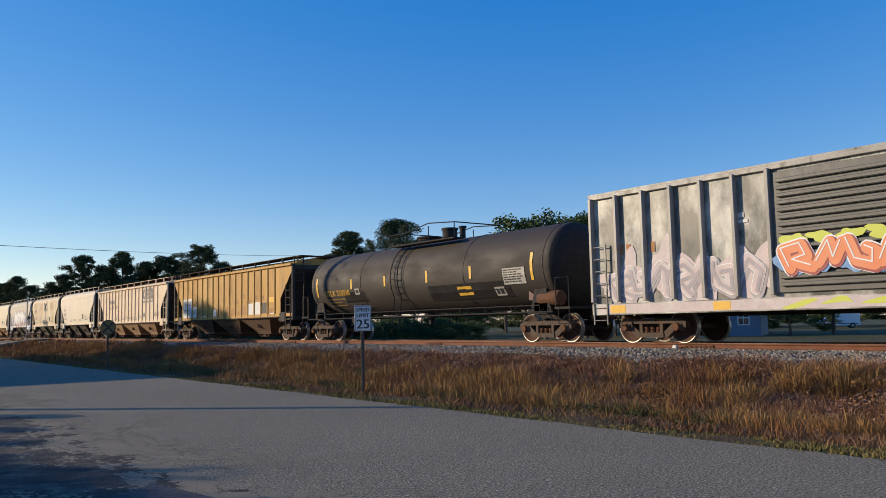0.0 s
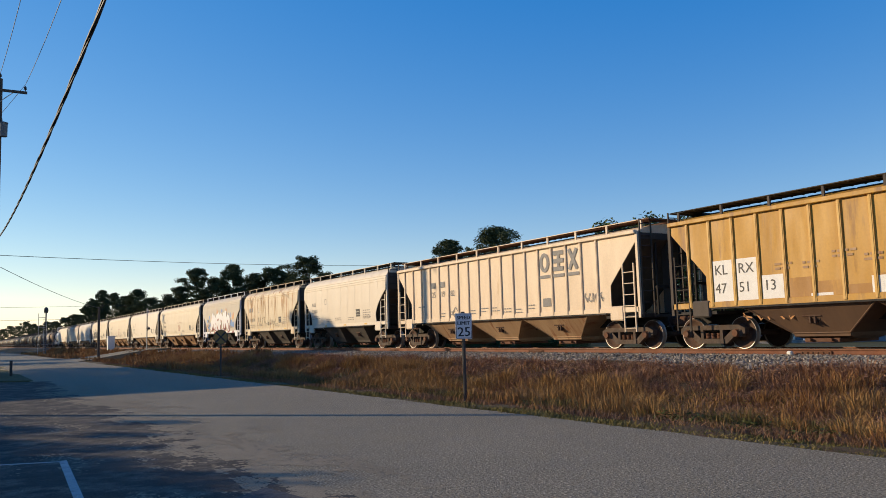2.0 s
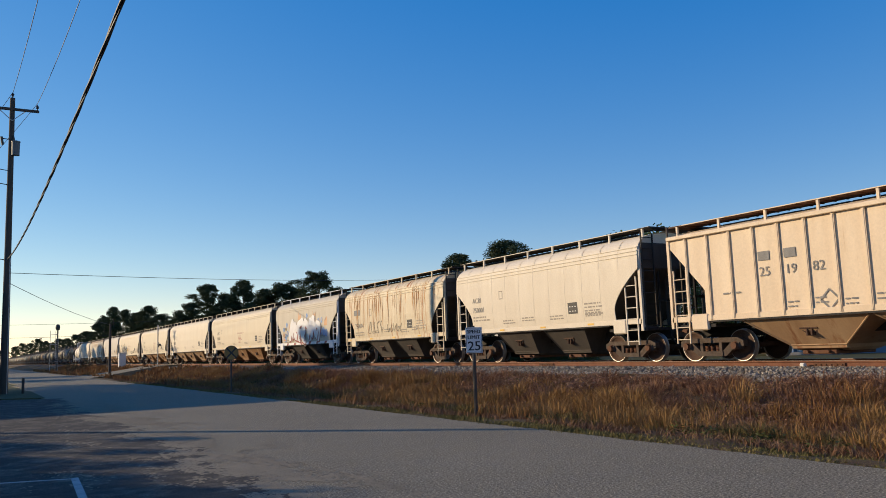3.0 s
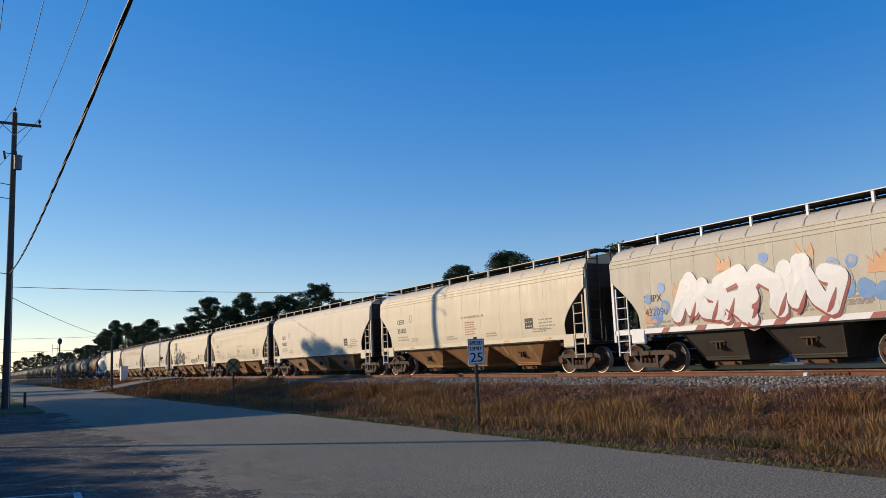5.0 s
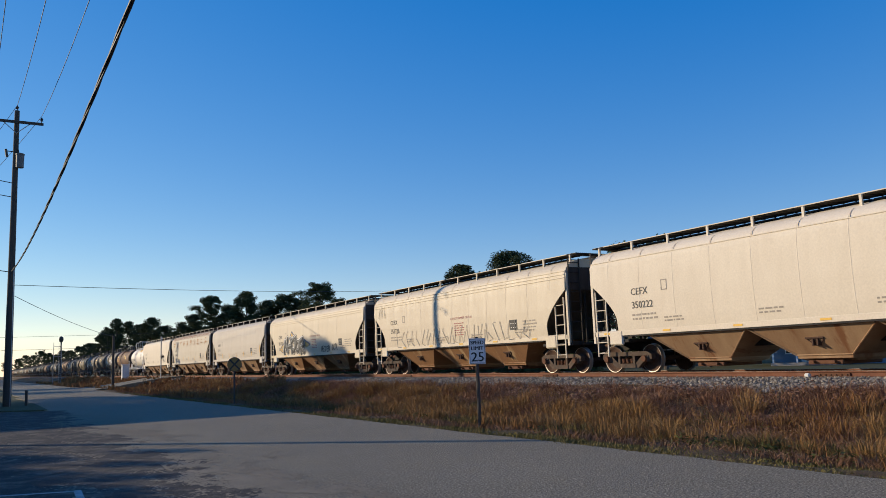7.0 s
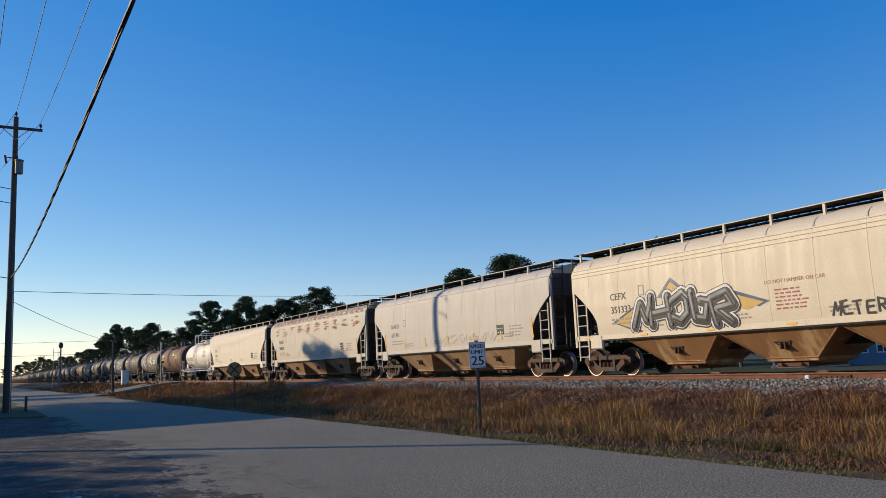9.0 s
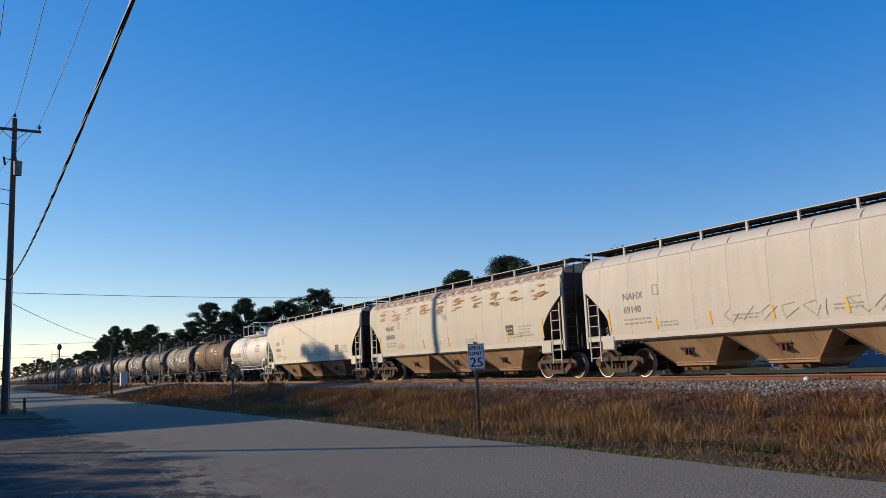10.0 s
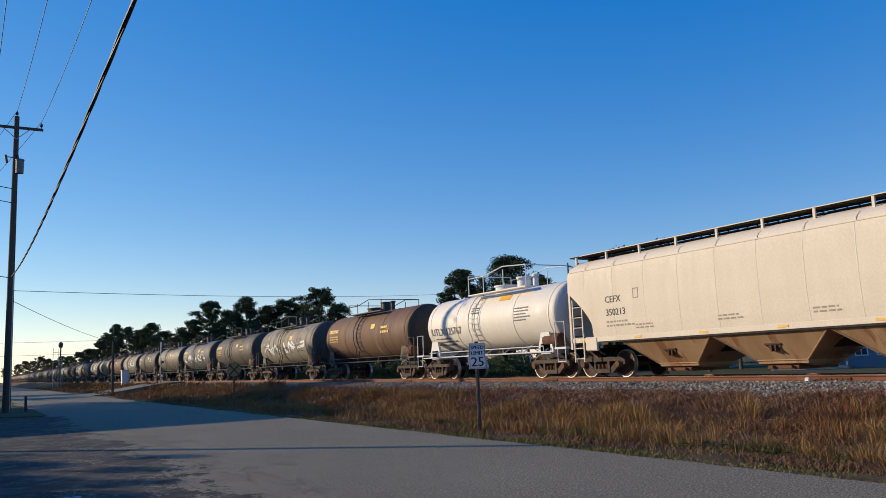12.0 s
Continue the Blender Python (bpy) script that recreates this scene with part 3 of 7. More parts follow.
def tank_car(name, label, length, r, zc, paint, trim, cage=True, group="freight train", top_at=0.0, head=None, rail_height=0.5):
    """A tank car with a shell on end sills, a top platform and a ladder amidships."""
    car = thing(name, label, "tank car", group)
    half = length / 2
    shell_shape = tank_shape(length, r, zc)
    shell = part("tank", shell_shape, paint, car, smooth=50)
    d = r * 0.42
    # where head is given, the ends' shade is painted on in a darker colour
    for s in (-1, 1):
        cap = [(r * math.cos(a) + 0.008, s * (half - d + d * math.sin(a) + 0.008)) for a in [radians(k) for k in (12, 22, 35, 48, 62, 76, 89)]]
        part("tank_head", Shape().lathe(cap, 36, "y", (0, 0, zc)), head or paint, car, smooth=60)
    for y in (-half + 0.75, -half * 0.42, 0.28, half * 0.42, half - 0.75):
        band = Shape().lathe([(r - 0.02, y - 0.03), (r + 0.014, y - 0.02), (r + 0.014, y + 0.02), (r - 0.02, y + 0.03)], 36, "y", (0, 0, zc))
        part("shell_band", band, paint, car, smooth=30)
    for s in (-1, 1):
        y = s * (half - 1.05)
        saddle = Shape().plate([(y - 0.5, 0.95), (y + 0.5, 0.95), (y + 0.25, zc - r * 0.55), (y - 0.25, zc - r * 0.55)], -1.25, -1.15)
        saddle.plate([(y - 0.5, 0.95), (y + 0.5, 0.95), (y + 0.25, zc - r * 0.55), (y - 0.25, zc - r * 0.55)], 1.15, 1.25)
        saddle.box(-1.25, 1.25, y - 0.3, y + 0.3, 0.9, 1.3)
        part("saddle", saddle, trim, car)
        y0, y1 = sorted((s * (half - 2.6), s * (half + 0.42)))
        part("end_sill", Shape().box(-0.35, 0.35, y0, y1, 0.72, 1.08, 0.02), UNDER, car)
        e0, e1 = sorted((s * (half - 0.25), s * (half + 0.42)))
        part("end_platform", Shape().box(-1.45, 1.45, e0, e1, 1.05, 1.13, 0.01), trim, car)
        for x in (-1, 1):
            gr = Shape().rail([(x * 1.42, s * (half + 0.36), 0.55), (x * 1.42, s * (half + 0.36), 2.05), (x * 1.42, s * (half - 0.2), 2.05), (x * 1.42, s * (half - 0.2), 1.1)], 0.022)
            gr.tube((x * 1.42, s * (half + 0.36), 0.6), (x * 1.42, s * (half - 0.1), 0.6), 0.018).tube((x * 1.42, s * (half - 0.1), 0.6), (x * 1.42, s * (half - 0.1), 1.1), 0.018)
            part("grab_rail", gr, trim, car)
    for x in (-1, 1):
        run = Shape().tube((x * 1.46, -half + 0.3, 0.98), (x * 1.46, half - 0.3, 0.98), 0.028).tube((x * 1.46, -half + 0.9, 1.2), (x * 1.46, half - 0.9, 1.2), 0.02)
        k = -half + 0.9
        while k < half - 0.8:
            run.tube((x * 1.46, k, 0.98), (x * 1.46, k, 1.2), 0.016).tube((x * 1.46, k, 0.98), (x * 0.9, k, zc - r * 0.86), 0.02)
            k += 1.35
        part("side_rail", run, trim, car)
        lad = Shape()
        for y in (-0.24, 0.24):
            pts = [(x * 1.5, y + 0.75, 0.6)] + [(x * (r + 0.13) * math.cos(a), y + 0.75, zc + (r + 0.13) * math.sin(a)) for a in [radians(d) for d in (-30, -15, 0, 15, 30, 45, 58, 70)]]
            lad.rail(pts, 0.022, 5)
        for k in range(11):
            a = radians(-30 + 9.5 * k)
            lad.tube((x * (r + 0.13) * math.cos(a), 0.51, zc + (r + 0.13) * math.sin(a)), (x * (r + 0.13) * math.cos(a), 0.99, zc + (r + 0.13) * math.sin(a)), 0.016, 5)
        part("side_ladder", lad, trim, car)
    dome = Shape().lathe([(0.5, zc + r - 0.1), (0.5, zc + r + 0.2), (0.56, zc + r + 0.2), (0.56, zc + r + 0.26), (0.1, zc + r + 0.3)], 18, "z", (0, top_at + 0.9, 0))
    part("manway", dome, trim, car, smooth=40)
    valve = Shape().lathe([(0.3, zc + r - 0.1), (0.3, zc + r + 0.42), (0.34, zc + r + 0.42), (0.34, zc + r + 0.5), (0.05, zc + r + 0.52)], 16, "z", (0, top_at - 0.4, 0))
    valve.lathe([(0.12, zc + r - 0.1), (0.12, zc + r + 0.4), (0.16, zc + r + 0.42), (0.16, zc + r + 0.5)], 12, "z", (0, top_at - 1.2, 0))
    part("valve_housing", valve, trim, car, smooth=40)
    if cage:
        p = Shape()
        for x in (-0.95, 0.95):
            p.box(x - 0.25, x + 0.25, top_at - 2.1, top_at + 2.2, zc + r * 0.92, zc + r * 0.92 + 0.05)
        part("top_platform", p, trim, car)
        c = Shape()
        zt = zc + r + rail_height
        zb = zc + r * 0.92
        for x in (-1.15, 1.15):
            for y in (top_at - 2.1, top_at - 0.5, top_at + 1.0, top_at + 2.2):
                c.tube((x, y, zb), (x, y, zt), 0.022)
            c.rail([(x, top_at - 2.1, zt), (x, top_at - 0.5, zt + 0.12), (x, top_at + 1.0, zt - 0.12), (x, top_at + 2.2, zt - 0.12)], 0.022)
        for y in (top_at - 2.1, top_at + 2.2):
            c.tube((-1.15, y, zt), (1.15, y, zt), 0.022)
        part("platform_rail", c, trim, car)
    part("air_tank", Shape().lathe([(0.02, -0.5), (0.24, -0.45), (0.26, -0.35), (0.26, 0.35), (0.24, 0.45), (0.02, 0.5)], 14, "y", (-1.05, -half + 0.75, 1.42)), RUST, car, smooth=40)
    part("outlet", Shape().lathe([(0.3, zc - r - 0.2), (0.3, zc - r + 0.1)], 14, "z", (0, 0.3, 0)).lathe([(0.12, zc - r - 0.45), (0.12, zc - r)], 10, "z", (0, 0.3, 0)), UNDER, car)
    for s in (-1, 1):
        add_truck(car, s * (half - 1.05))
    couplers(car, half + 0.1)
    return car, (lambda z: math.sqrt(max(0.0, r * r - (z - zc) ** 2)))


# ---- ground ----
PROFILE = [(9.45, -0.03), (9.7, -0.02), (10.3, -0.05), (11.2, -0.12), (12.1, -0.30), (13.0, -0.38), (13.8, -0.25), (14.6, 0.0), (15.5, 0.28), (16.4, 0.50), (17.2, 0.62),
           (18.2, 0.76), (18.6, 0.79), (21.1, 0.79), (21.6, 0.76), (23.4, 0.3), (26.0, 0.1), (30.0, 0.0)]


def ground_z(x):
    for (x0, z0), (x1, z1) in zip(PROFILE, PROFILE[1:]):
        if x0 <= x <= x1:
            return z0 + (z1 - z0) * (x - x0) / (x1 - x0)
    return -0.03 if x < 9.45 else 0.0


def build_ground():
    xs = [-2600, -600, -150, -40, -15, 0, 5] + [x for x, _ in PROFILE] + [40, 70, 150, 600, 2600]
    fine = []
    for a, b in zip(PROFILE, PROFILE[1:]):
        fine += [a[0], (a[0] + b[0]) / 2]
    xs = sorted(set(xs + fine))
    ys = [-2600, -400, -60, -20] + [-10 + 1.5 * k for k in range(80)] + [112 + 8 * k for k in range(30)] + [400, 700, 1500, 2600]
    s = Shape()
    rng = random.Random(3)
    verts = []
    for y in ys:
        for x in xs:
            wob = 0.10 * noise.noise((x * 0.5, y * 0.4, 0)) + 0.07 * noise.noise((x * 1.3, y * 1.1, 5)) if 9.9 < x < 17.3 and -15 < y < 400 else 0.0
            verts.append((x, y, ground_z(x) + wob))
    nx = len(xs)
    faces = [(j * nx + i, j * nx + i + 1, (j + 1) * nx + i + 1, (j + 1) * nx + i) for j in range(len(ys) - 1) for i in range(nx - 1)]
    me = s.add(verts, faces).mesh("ground", [SOIL, BALLAST, FAR_GROUND], 60)
    for p in me.polygons:
        x = p.center.x
        p.material_index = 1 if 17.2 < x < 22.6 else (0 if 9 < x < 26 else 2)
    return tagged(new("ground", me), "dry earth bank with a shallow ditch below the ballast", "ground", kind="structure")


build_ground()


def sheet(name, outline, z0, z1, material, label, category, grow=None):
    """A thin slab with an (x, y) outline."""
    n = len(outline)
    s = Shape().add([(x, y, z0) for x, y in outline] + [(x, y, z1) for x, y in outline],
                    [tuple(range(n))[::-1], tuple(range(n, 2 * n))] + [(k, (k + 1) % n, n + (k + 1) % n, n + k) for k in range(n)])
    return tagged(part(name, s, material), label, category, kind="structure")


def ragged(y0, y1, x, amount, step, seed):
    rng = random.Random(seed)
    out, y = [], y0
    while y < y1:
        out.append((x + amount * (noise.noise((y * 0.35, seed, 0)) + 0.6 * noise.noise((y * 1.7, seed, 3))) + rng.uniform(-0.3, 0.3) * amount, y))
        y += step if y < 60 else step * 6
    return out + [(x, y1)]


road_edge = ragged(-30, 1500, 9.62, 0.10, 0.5, 2)
lot_edge = ragged(-30, 1500, 2.75, 0.35, 0.6, 7)
lot_rim = ragged(-30, 41, 3.35, 0.55, 0.12, 9)
sheet("road", road_edge + lot_edge[::-1], -0.06, 0.0, ASPHALT, "two-lane grey asphalt road with crumbling edges", "road")
sheet("parking_lot", lot_rim + [(2.7, 41), (0.2, 43.5), (-16, 44), (-40, 44), (-40, -30)], -0.06, 0.002, WORN_LOT, "worn dark asphalt parking lot with sandy patches", "parking lot")
sheet("verge", [(2.9, 42), (2.9, 52.5), (2.2, 55), (-3, 56), (-60, 60), (-60, 44.5), (0.3, 44)], -0.05, 0.03, FAR_GROUND, "mown grass verge round the utility pole", "verge")


def line_on_lot(name, x0, y0, x1, y1, w):
    d = Vector((x1 - x0, y1 - y0, 0)).normalized()
    n = Vector((-d.y, d.x, 0)) * w / 2
    pts = [(x0 + n.x, y0 + n.y), (x1 + n.x, y1 + n.y), (x1 - n.x, y1 - n.y), (x0 - n.x, y0 - n.y)]
    return sheet(name, pts, -0.01, 0.005, LINE_PAINT, "worn white painted parking line", "road marking")


line_on_lot("parking_line", 1.29, 12.8, 0.95, 6.0, 0.10)
line_on_lot("parking_line", 1.25, 12.72, -7.5, 15.8, 0.08)

# washed-out sand along the lot's mouth, and a dark repair patch
sheet("repair_patch", [(1.1, 7.4), (2.95, 8.85), (3.35, 6.5), (2.2, 4.5), (0.8, 4.5)], -0.01, 0.0045, surface("fresh_tar", (0.04, 0.04, 0.042), 0.85, second=(0.06, 0.06, 0.06), scale=1, grain=0.5, grain_scale=16, bump=0.9, bump_scale=18), "dark fresh asphalt repair patch", "road patch")


def sand_specks(count, seed):
    """Washed sand and grit: countless small flat flakes, thick along the lot's rim and in drifts."""
    g = np.random.default_rng(seed)
    verts, faces = [], []
    made = 0
    while made < count:
        y = 4.5 + 32 * g.random() ** 1.8
        x = 3.45 + 0.65 * g.normal() if g.random() < 0.72 else g.uniform(-6, 3)
        drift = noise.noise((x * 0.9, y * 0.35, 3)) + 0.6 * noise.noise((x * 2.6, y * 1.3, 8)) + 0.35 * noise.noise((x * 7, y * 4, 12))
        if drift + 0.10 * g.normal() - 0.10 * abs(x - 3.4) < (0.0 if abs(x - 3.5) < 0.7 else 0.14) or (1.0 < x < 3.0 and y < 8.3 and x * 0.8 + 6.4 > y):
            continue
        r = 0.01 + 0.03 * g.random() ** 2
        n = 5
        a0 = g.random() * 6
        base = len(verts)
        z = 0.0028 + 0.0007 * g.random()
        for k in range(n):
            rr = r * (0.6 + 0.6 * g.random())
            verts.append((x + rr * math.cos(a0 + k * math.tau / n), y + 1.5 * rr * math.sin(a0 + k * math.tau / n), z))
        faces.append(tuple(range(base, base + n)))
        made += 1
    me = bpy.data.meshes.new("sand")
    me.from_pydata(verts, [], faces)
    me.materials.append(SAND)
    return tagged(new("sand", me), "pale sand and grit washed over the asphalt", "sand", kind="stuff")


sand_specks(42000, 19)

# side road over the tracks
def crossing():
    s = Shape()
    pts = [(9.5, 0.004), (11, 0.06), (14, 0.45), (16.4, 0.8), (17.8, 0.9), (18.95, 0.95), (19.25, 0.93), (20.45, 0.93), (20.75, 0.95), (22, 0.9), (26, 0.3), (60, 0.03)]
    for (x0, z0), (x1, z1) in zip(pts, pts[1:]):
        y0, y1 = 88 - max(0, 12 - x0) * 1.6, 97 + max(0, 12 - x0) * 1.6
        s.add([(x0, y0, z0), (x1, 88 - max(0, 12 - x1) * 1.6, z1), (x1, 97 + max(0, 12 - x1) * 1.6, z1), (x0, y1, z0),
               (x0, y0, z0 - 0.9), (x1, 88, z1 - 0.9), (x1, 97, z1 - 0.9), (x0, y1, z0 - 0.9)], [(0, 1, 2, 3), (0, 4, 5, 1), (3, 2, 6, 7)])
    tagged(part("crossing_road", s, ASPHALT), "asphalt side road ramping up over the track", "road", kind="structure")


crossing()

# ---- track ----
track = tagged(new("track"), "single railway track on grey ballast", "railway track", kind="structure")
head = [(-0.036, RAIL_Z), (0.036, RAIL_Z), (0.037, RAIL_Z - 0.035), (0.012, RAIL_Z - 0.05), (0.010, RAIL_Z - 0.13), (0.07, RAIL_Z - 0.15), (0.07, RAIL_Z - 0.165),
        (-0.07, RAIL_Z - 0.165), (-0.07, RAIL_Z - 0.15), (-0.010, RAIL_Z - 0.13), (-0.012, RAIL_Z - 0.05), (-0.037, RAIL_Z - 0.035)]
for x in (TRACK_X - 0.753, TRACK_X + 0.753):
    n = len(head)
    s = Shape().add([(x + a, y, z) for y in (-120, 1500) for a, z in head], [(k, (k + 1) % n, n + (k + 1) % n, n + k) for k in range(n)] + [tuple(range(n)), tuple(range(2 * n - 1, n - 1, -1))])
    part("rail", s, RAIL_RUST, track, "rust-brown steel rail")
    part("railhead", Shape().box(x - 0.024, x + 0.024, -120, 1500, RAIL_Z - 0.002, RAIL_Z + 0.003), RAIL_TOP, track, "worn bright running surface")
    for y in (13.0, 24.9, 36.8):
        joint = Shape().box(x - 0.05, x + 0.05, y - 0.45, y + 0.45, RAIL_Z - 0.14, RAIL_Z - 0.055, 0.008)
        for k in range(6):
            joint.box(x - 0.075, x - 0.04, y - 0.38 + k * 0.15, y - 0.34 + k * 0.15, RAIL_Z - 0.115, RAIL_Z - 0.08)
        part("joint_bar", joint, RUST, track)
tie = Shape().box(-1.3, 1.3, -0.115, 0.115, 0.62, 0.805, 0.012).mesh("tie", WOOD_TIE)
plate_shape = Shape()
for x in (-0.753, 0.753):
    plate_shape.box(x - 0.17, x + 0.17, -0.095, 0.095, 0.80, 0.822)
tie_plate = plate_shape.mesh("tie_plate", RUST)
for k in range(150):
    part("tie", tie, None, track, "", (TRACK_X + 0.04 * math.sin(k * 7.7), 2.0 + 0.54 * k, 0))
    if k < 90:
        part("tie_plate", tie_plate, None, track, "", (TRACK_X, 2.0 + 0.54 * k, 0))
far_ties = Shape()
for k in range(900):
    far_ties.box(TRACK_X - 1.3, TRACK_X + 1.3, 83.0 + 0.54 * k, 83.23 + 0.54 * k, 0.62, 0.805)
tagged(part("far_ties", far_ties, WOOD_TIE, track), kind="stuff")


tagged(part("white_stone", Shape().box(18.86, 18.98, 13.58, 13.74, 0.80, 0.92, 0.03), WHITE_PAINT), "small white-painted stone beside the rail", "stone")


def scatter_stones(name, count, seed, x0, x1, y0, y1, size, material, label, zoff=0.0):
    g = np.random.default_rng(seed)
    base = np.array([(1, 0, 0), (-1, 0, 0), (0, 1, 0), (0, -1, 0), (0, 0, 1), (0, 0, -1)], float)
    tris = np.array([(0, 2, 4), (2, 1, 4), (1, 3, 4), (3, 0, 4), (2, 0, 5), (1, 2, 5), (3, 1, 5), (0, 3, 5)])
    u = g.random(count)
    y = y0 + (y1 - y0) * u ** 1.7
    x = x0 + (x1 - x0) * g.random(count)
    z = np.array([ground_z(a) for a in x]) + zoff
    q = g.normal(size=(count, 3, 3))
    q = np.linalg.qr(q)[0]
    sz = size * (0.55 + 0.9 * g.random((count, 1, 1))) * (0.6 + 0.6 * g.random((count, 6, 1)))
    v = np.einsum("nij,kj->nki", q, base) * sz * np.array([1.0, 1.0, 0.8]) + np.stack([x, y, z + size * 0.25], 1)[:, None, :]
    f = (tris[None] + 6 * np.arange(count)[:, None, None]).reshape(-1, 3)
    me = bpy.data.meshes.new(name)
    me.from_pydata(v.reshape(-1, 3).tolist(), [], f.tolist())
    me.materials.append(material)
    return tagged(new(name, me), label, "stones", kind="stuff")


def island_tones(name, tones, rough=0.9, patch=0.35, translucent=False):
    """A material whose loose pieces take one of several tones each, in drifting patches."""
    m = bpy.data.materials.new(name)
    m.use_nodes = True
    nodes, links = m.node_tree.nodes, m.node_tree.links
    shader = nodes["Principled BSDF"]
    shader.inputs["Roughness"].default_value, shader.inputs["Specular IOR Level"].default_value = rough, 0.15
    geo, coord, cloud = nodes.new("ShaderNodeNewGeometry"), nodes.new("ShaderNodeTexCoord"), nodes.new("ShaderNodeTexNoise")
    cloud.inputs["Scale"].default_value, cloud.inputs["Detail"].default_value = patch, 3.0
    links.new(coord.outputs["Object"], cloud.inputs["Vector"])
    mixer = nodes.new("ShaderNodeMath")
    mixer.operation = "MULTIPLY_ADD"
    mixer.inputs[1].default_value = 0.55
    links.new(geo.outputs["Random Per Island"], mixer.inputs[0])
    span = nodes.new("ShaderNodeMapRange")
    span.inputs["From Min"].default_value, span.inputs["From Max"].default_value = 0.3, 0.7
    span.inputs["To Min"].default_value, span.inputs["To Max"].default_value = 0.0, 0.45
    links.new(cloud.outputs["Fac"], span.inputs["Value"])
    links.new(span.outputs["Result"], mixer.inputs[2])
    ramp = nodes.new("ShaderNodeValToRGB")
    while len(ramp.color_ramp.elements) < len(tones):
        ramp.color_ramp.elements.new(0.5)
    for k, (e, c) in enumerate(zip(ramp.color_ramp.elements, tones)):
        e.position, e.color = k / (len(tones) - 1), rgb(c)
    links.new(mixer.outputs[0], ramp.inputs["Fac"])
    links.new(ramp.outputs["Color"], shader.inputs["Base Color"])
    return m


STONE_MIX = island_tones("ballast_stones", [(0.08, 0.066, 0.052), (0.19, 0.165, 0.135), (0.31, 0.275, 0.225), (0.44, 0.395, 0.33)], patch=1.2)
DRY_GRASS = island_tones("dry_grass", [(0.12, 0.05, 0.022), (0.20, 0.09, 0.036), (0.275, 0.14, 0.052), (0.34, 0.195, 0.08), (0.12, 0.085, 0.032)], patch=0.5)
RED_WEED = island_tones("red_weed", [(0.09, 0.055, 0.032), (0.18, 0.095, 0.055), (0.26, 0.15, 0.085), (0.12, 0.10, 0.042)], patch=0.7)
GREEN_GRASS = island_tones("green_grass", [(0.085, 0.075, 0.026), (0.14, 0.12, 0.04), (0.20, 0.16, 0.06), (0.27, 0.185, 0.08)], patch=0.8)
NEEDLES = island_tones("pine_needles", [(0.03, 0.042, 0.02), (0.055, 0.072, 0.032), (0.085, 0.10, 0.045), (0.12, 0.12, 0.06)], patch=0.6)
LEAVES = island_tones("oak_leaves", [(0.05, 0.075, 0.03), (0.08, 0.11, 0.04), (0.115, 0.145, 0.055), (0.15, 0.16, 0.07)], patch=0.6)
BARK = surface("bark", (0.11, 0.085, 0.065), 0.95, second=(0.065, 0.052, 0.042), scale=3, grain=0.35, bump=0.6, stretch=(3, 3, 0.6))

scatter_stones("ballast_stones", 22000, 5, 16.7, 18.95, 2.0, 75.0, 0.05, STONE_MIX, "loose grey crushed ballast stones")


def blades(name, count, seed, x0, x1, y0, y1, tall, material, label, lean=0.35, width=0.012, clump=0.0, power=1.6, keep=None, tuft=9):
    """Many thin bent blades of grass in tufts, one joined mesh."""
    g = np.random.default_rng(seed)
    n_tuft = count // tuft
    ty = y0 + (y1 - y0) * g.random(n_tuft * 3) ** power
    tx = x0 + (x1 - x0) * g.random(n_tuft * 3)
    dens = np.array([noise.noise((a * 0.55 + seed, b * 0.45, seed)) for a, b in zip(tx, ty)])
    ok = np.where(dens + 0.25 * g.normal(size=len(dens)) > clump)[0][:n_tuft]
    tx, ty, dens = tx[ok], ty[ok], dens[ok]
    n = len(ok) * tuft
    bx = np.repeat(tx, tuft) + g.normal(size=n) * 0.09
    by = np.repeat(ty, tuft) + g.normal(size=n) * 0.09
    bz = np.array([ground_z(a) for a in bx]) - 0.03
    h = tall * (0.45 + 0.75 * g.random(n)) * np.repeat(0.8 + 0.5 * np.clip(dens, -0.6, 0.8), tuft)
    a = g.random(n) * math.tau
    tilt = lean * (0.3 + g.random(n)) * h
    b2 = g.random(n) * math.tau
    w = width * (0.6 + 0.8 * g.random(n)) * (1 + 0.012 * np.maximum(0, by - 15))
    px, py = np.cos(b2) * w, np.sin(b2) * w
    dx, dy = np.cos(a) * tilt, np.sin(a) * tilt
    v = np.empty((n, 5, 3))
    v[:, 0] = np.stack([bx - px, by - py, bz], 1)
    v[:, 1] = np.stack([bx + px, by + py, bz], 1)
    v[:, 2] = np.stack([bx + dx * 0.35 + px * 0.8, by + dy * 0.35 + py * 0.8, bz + h * 0.6], 1)
    v[:, 3] = np.stack([bx + dx * 0.35 - px * 0.8, by + dy * 0.35 - py * 0.8, bz + h * 0.6], 1)
    v[:, 4] = np.stack([bx + dx, by + dy, bz + h], 1)
    k = 5 * np.arange(n)[:, None]
    faces = np.concatenate([k + np.array([[0, 1, 2, 3]])], 0).tolist() + (k + np.array([[3, 2, 4]])).tolist()
    me = bpy.data.meshes.new(name)
    me.from_pydata(v.reshape(-1, 3).tolist(), [], faces)
    me.materials.append(material)
    return tagged(new(name, me), label, "grass", kind="stuff")


blades("dry_grass", 45000, 21, 10.9, 15.7, 2.5, 85.0, 0.42, DRY_GRASS, "tall reddish-brown dry grass on the bank", clump=0.25, width=0.007, lean=0.5)
blades("red_weeds", 110000, 22, 10.5, 16.9, 2.5, 75.0, 0.22, RED_WEED, "low reddish-brown dead weeds on the bank", lean=1.1, clump=-0.5, width=0.008)


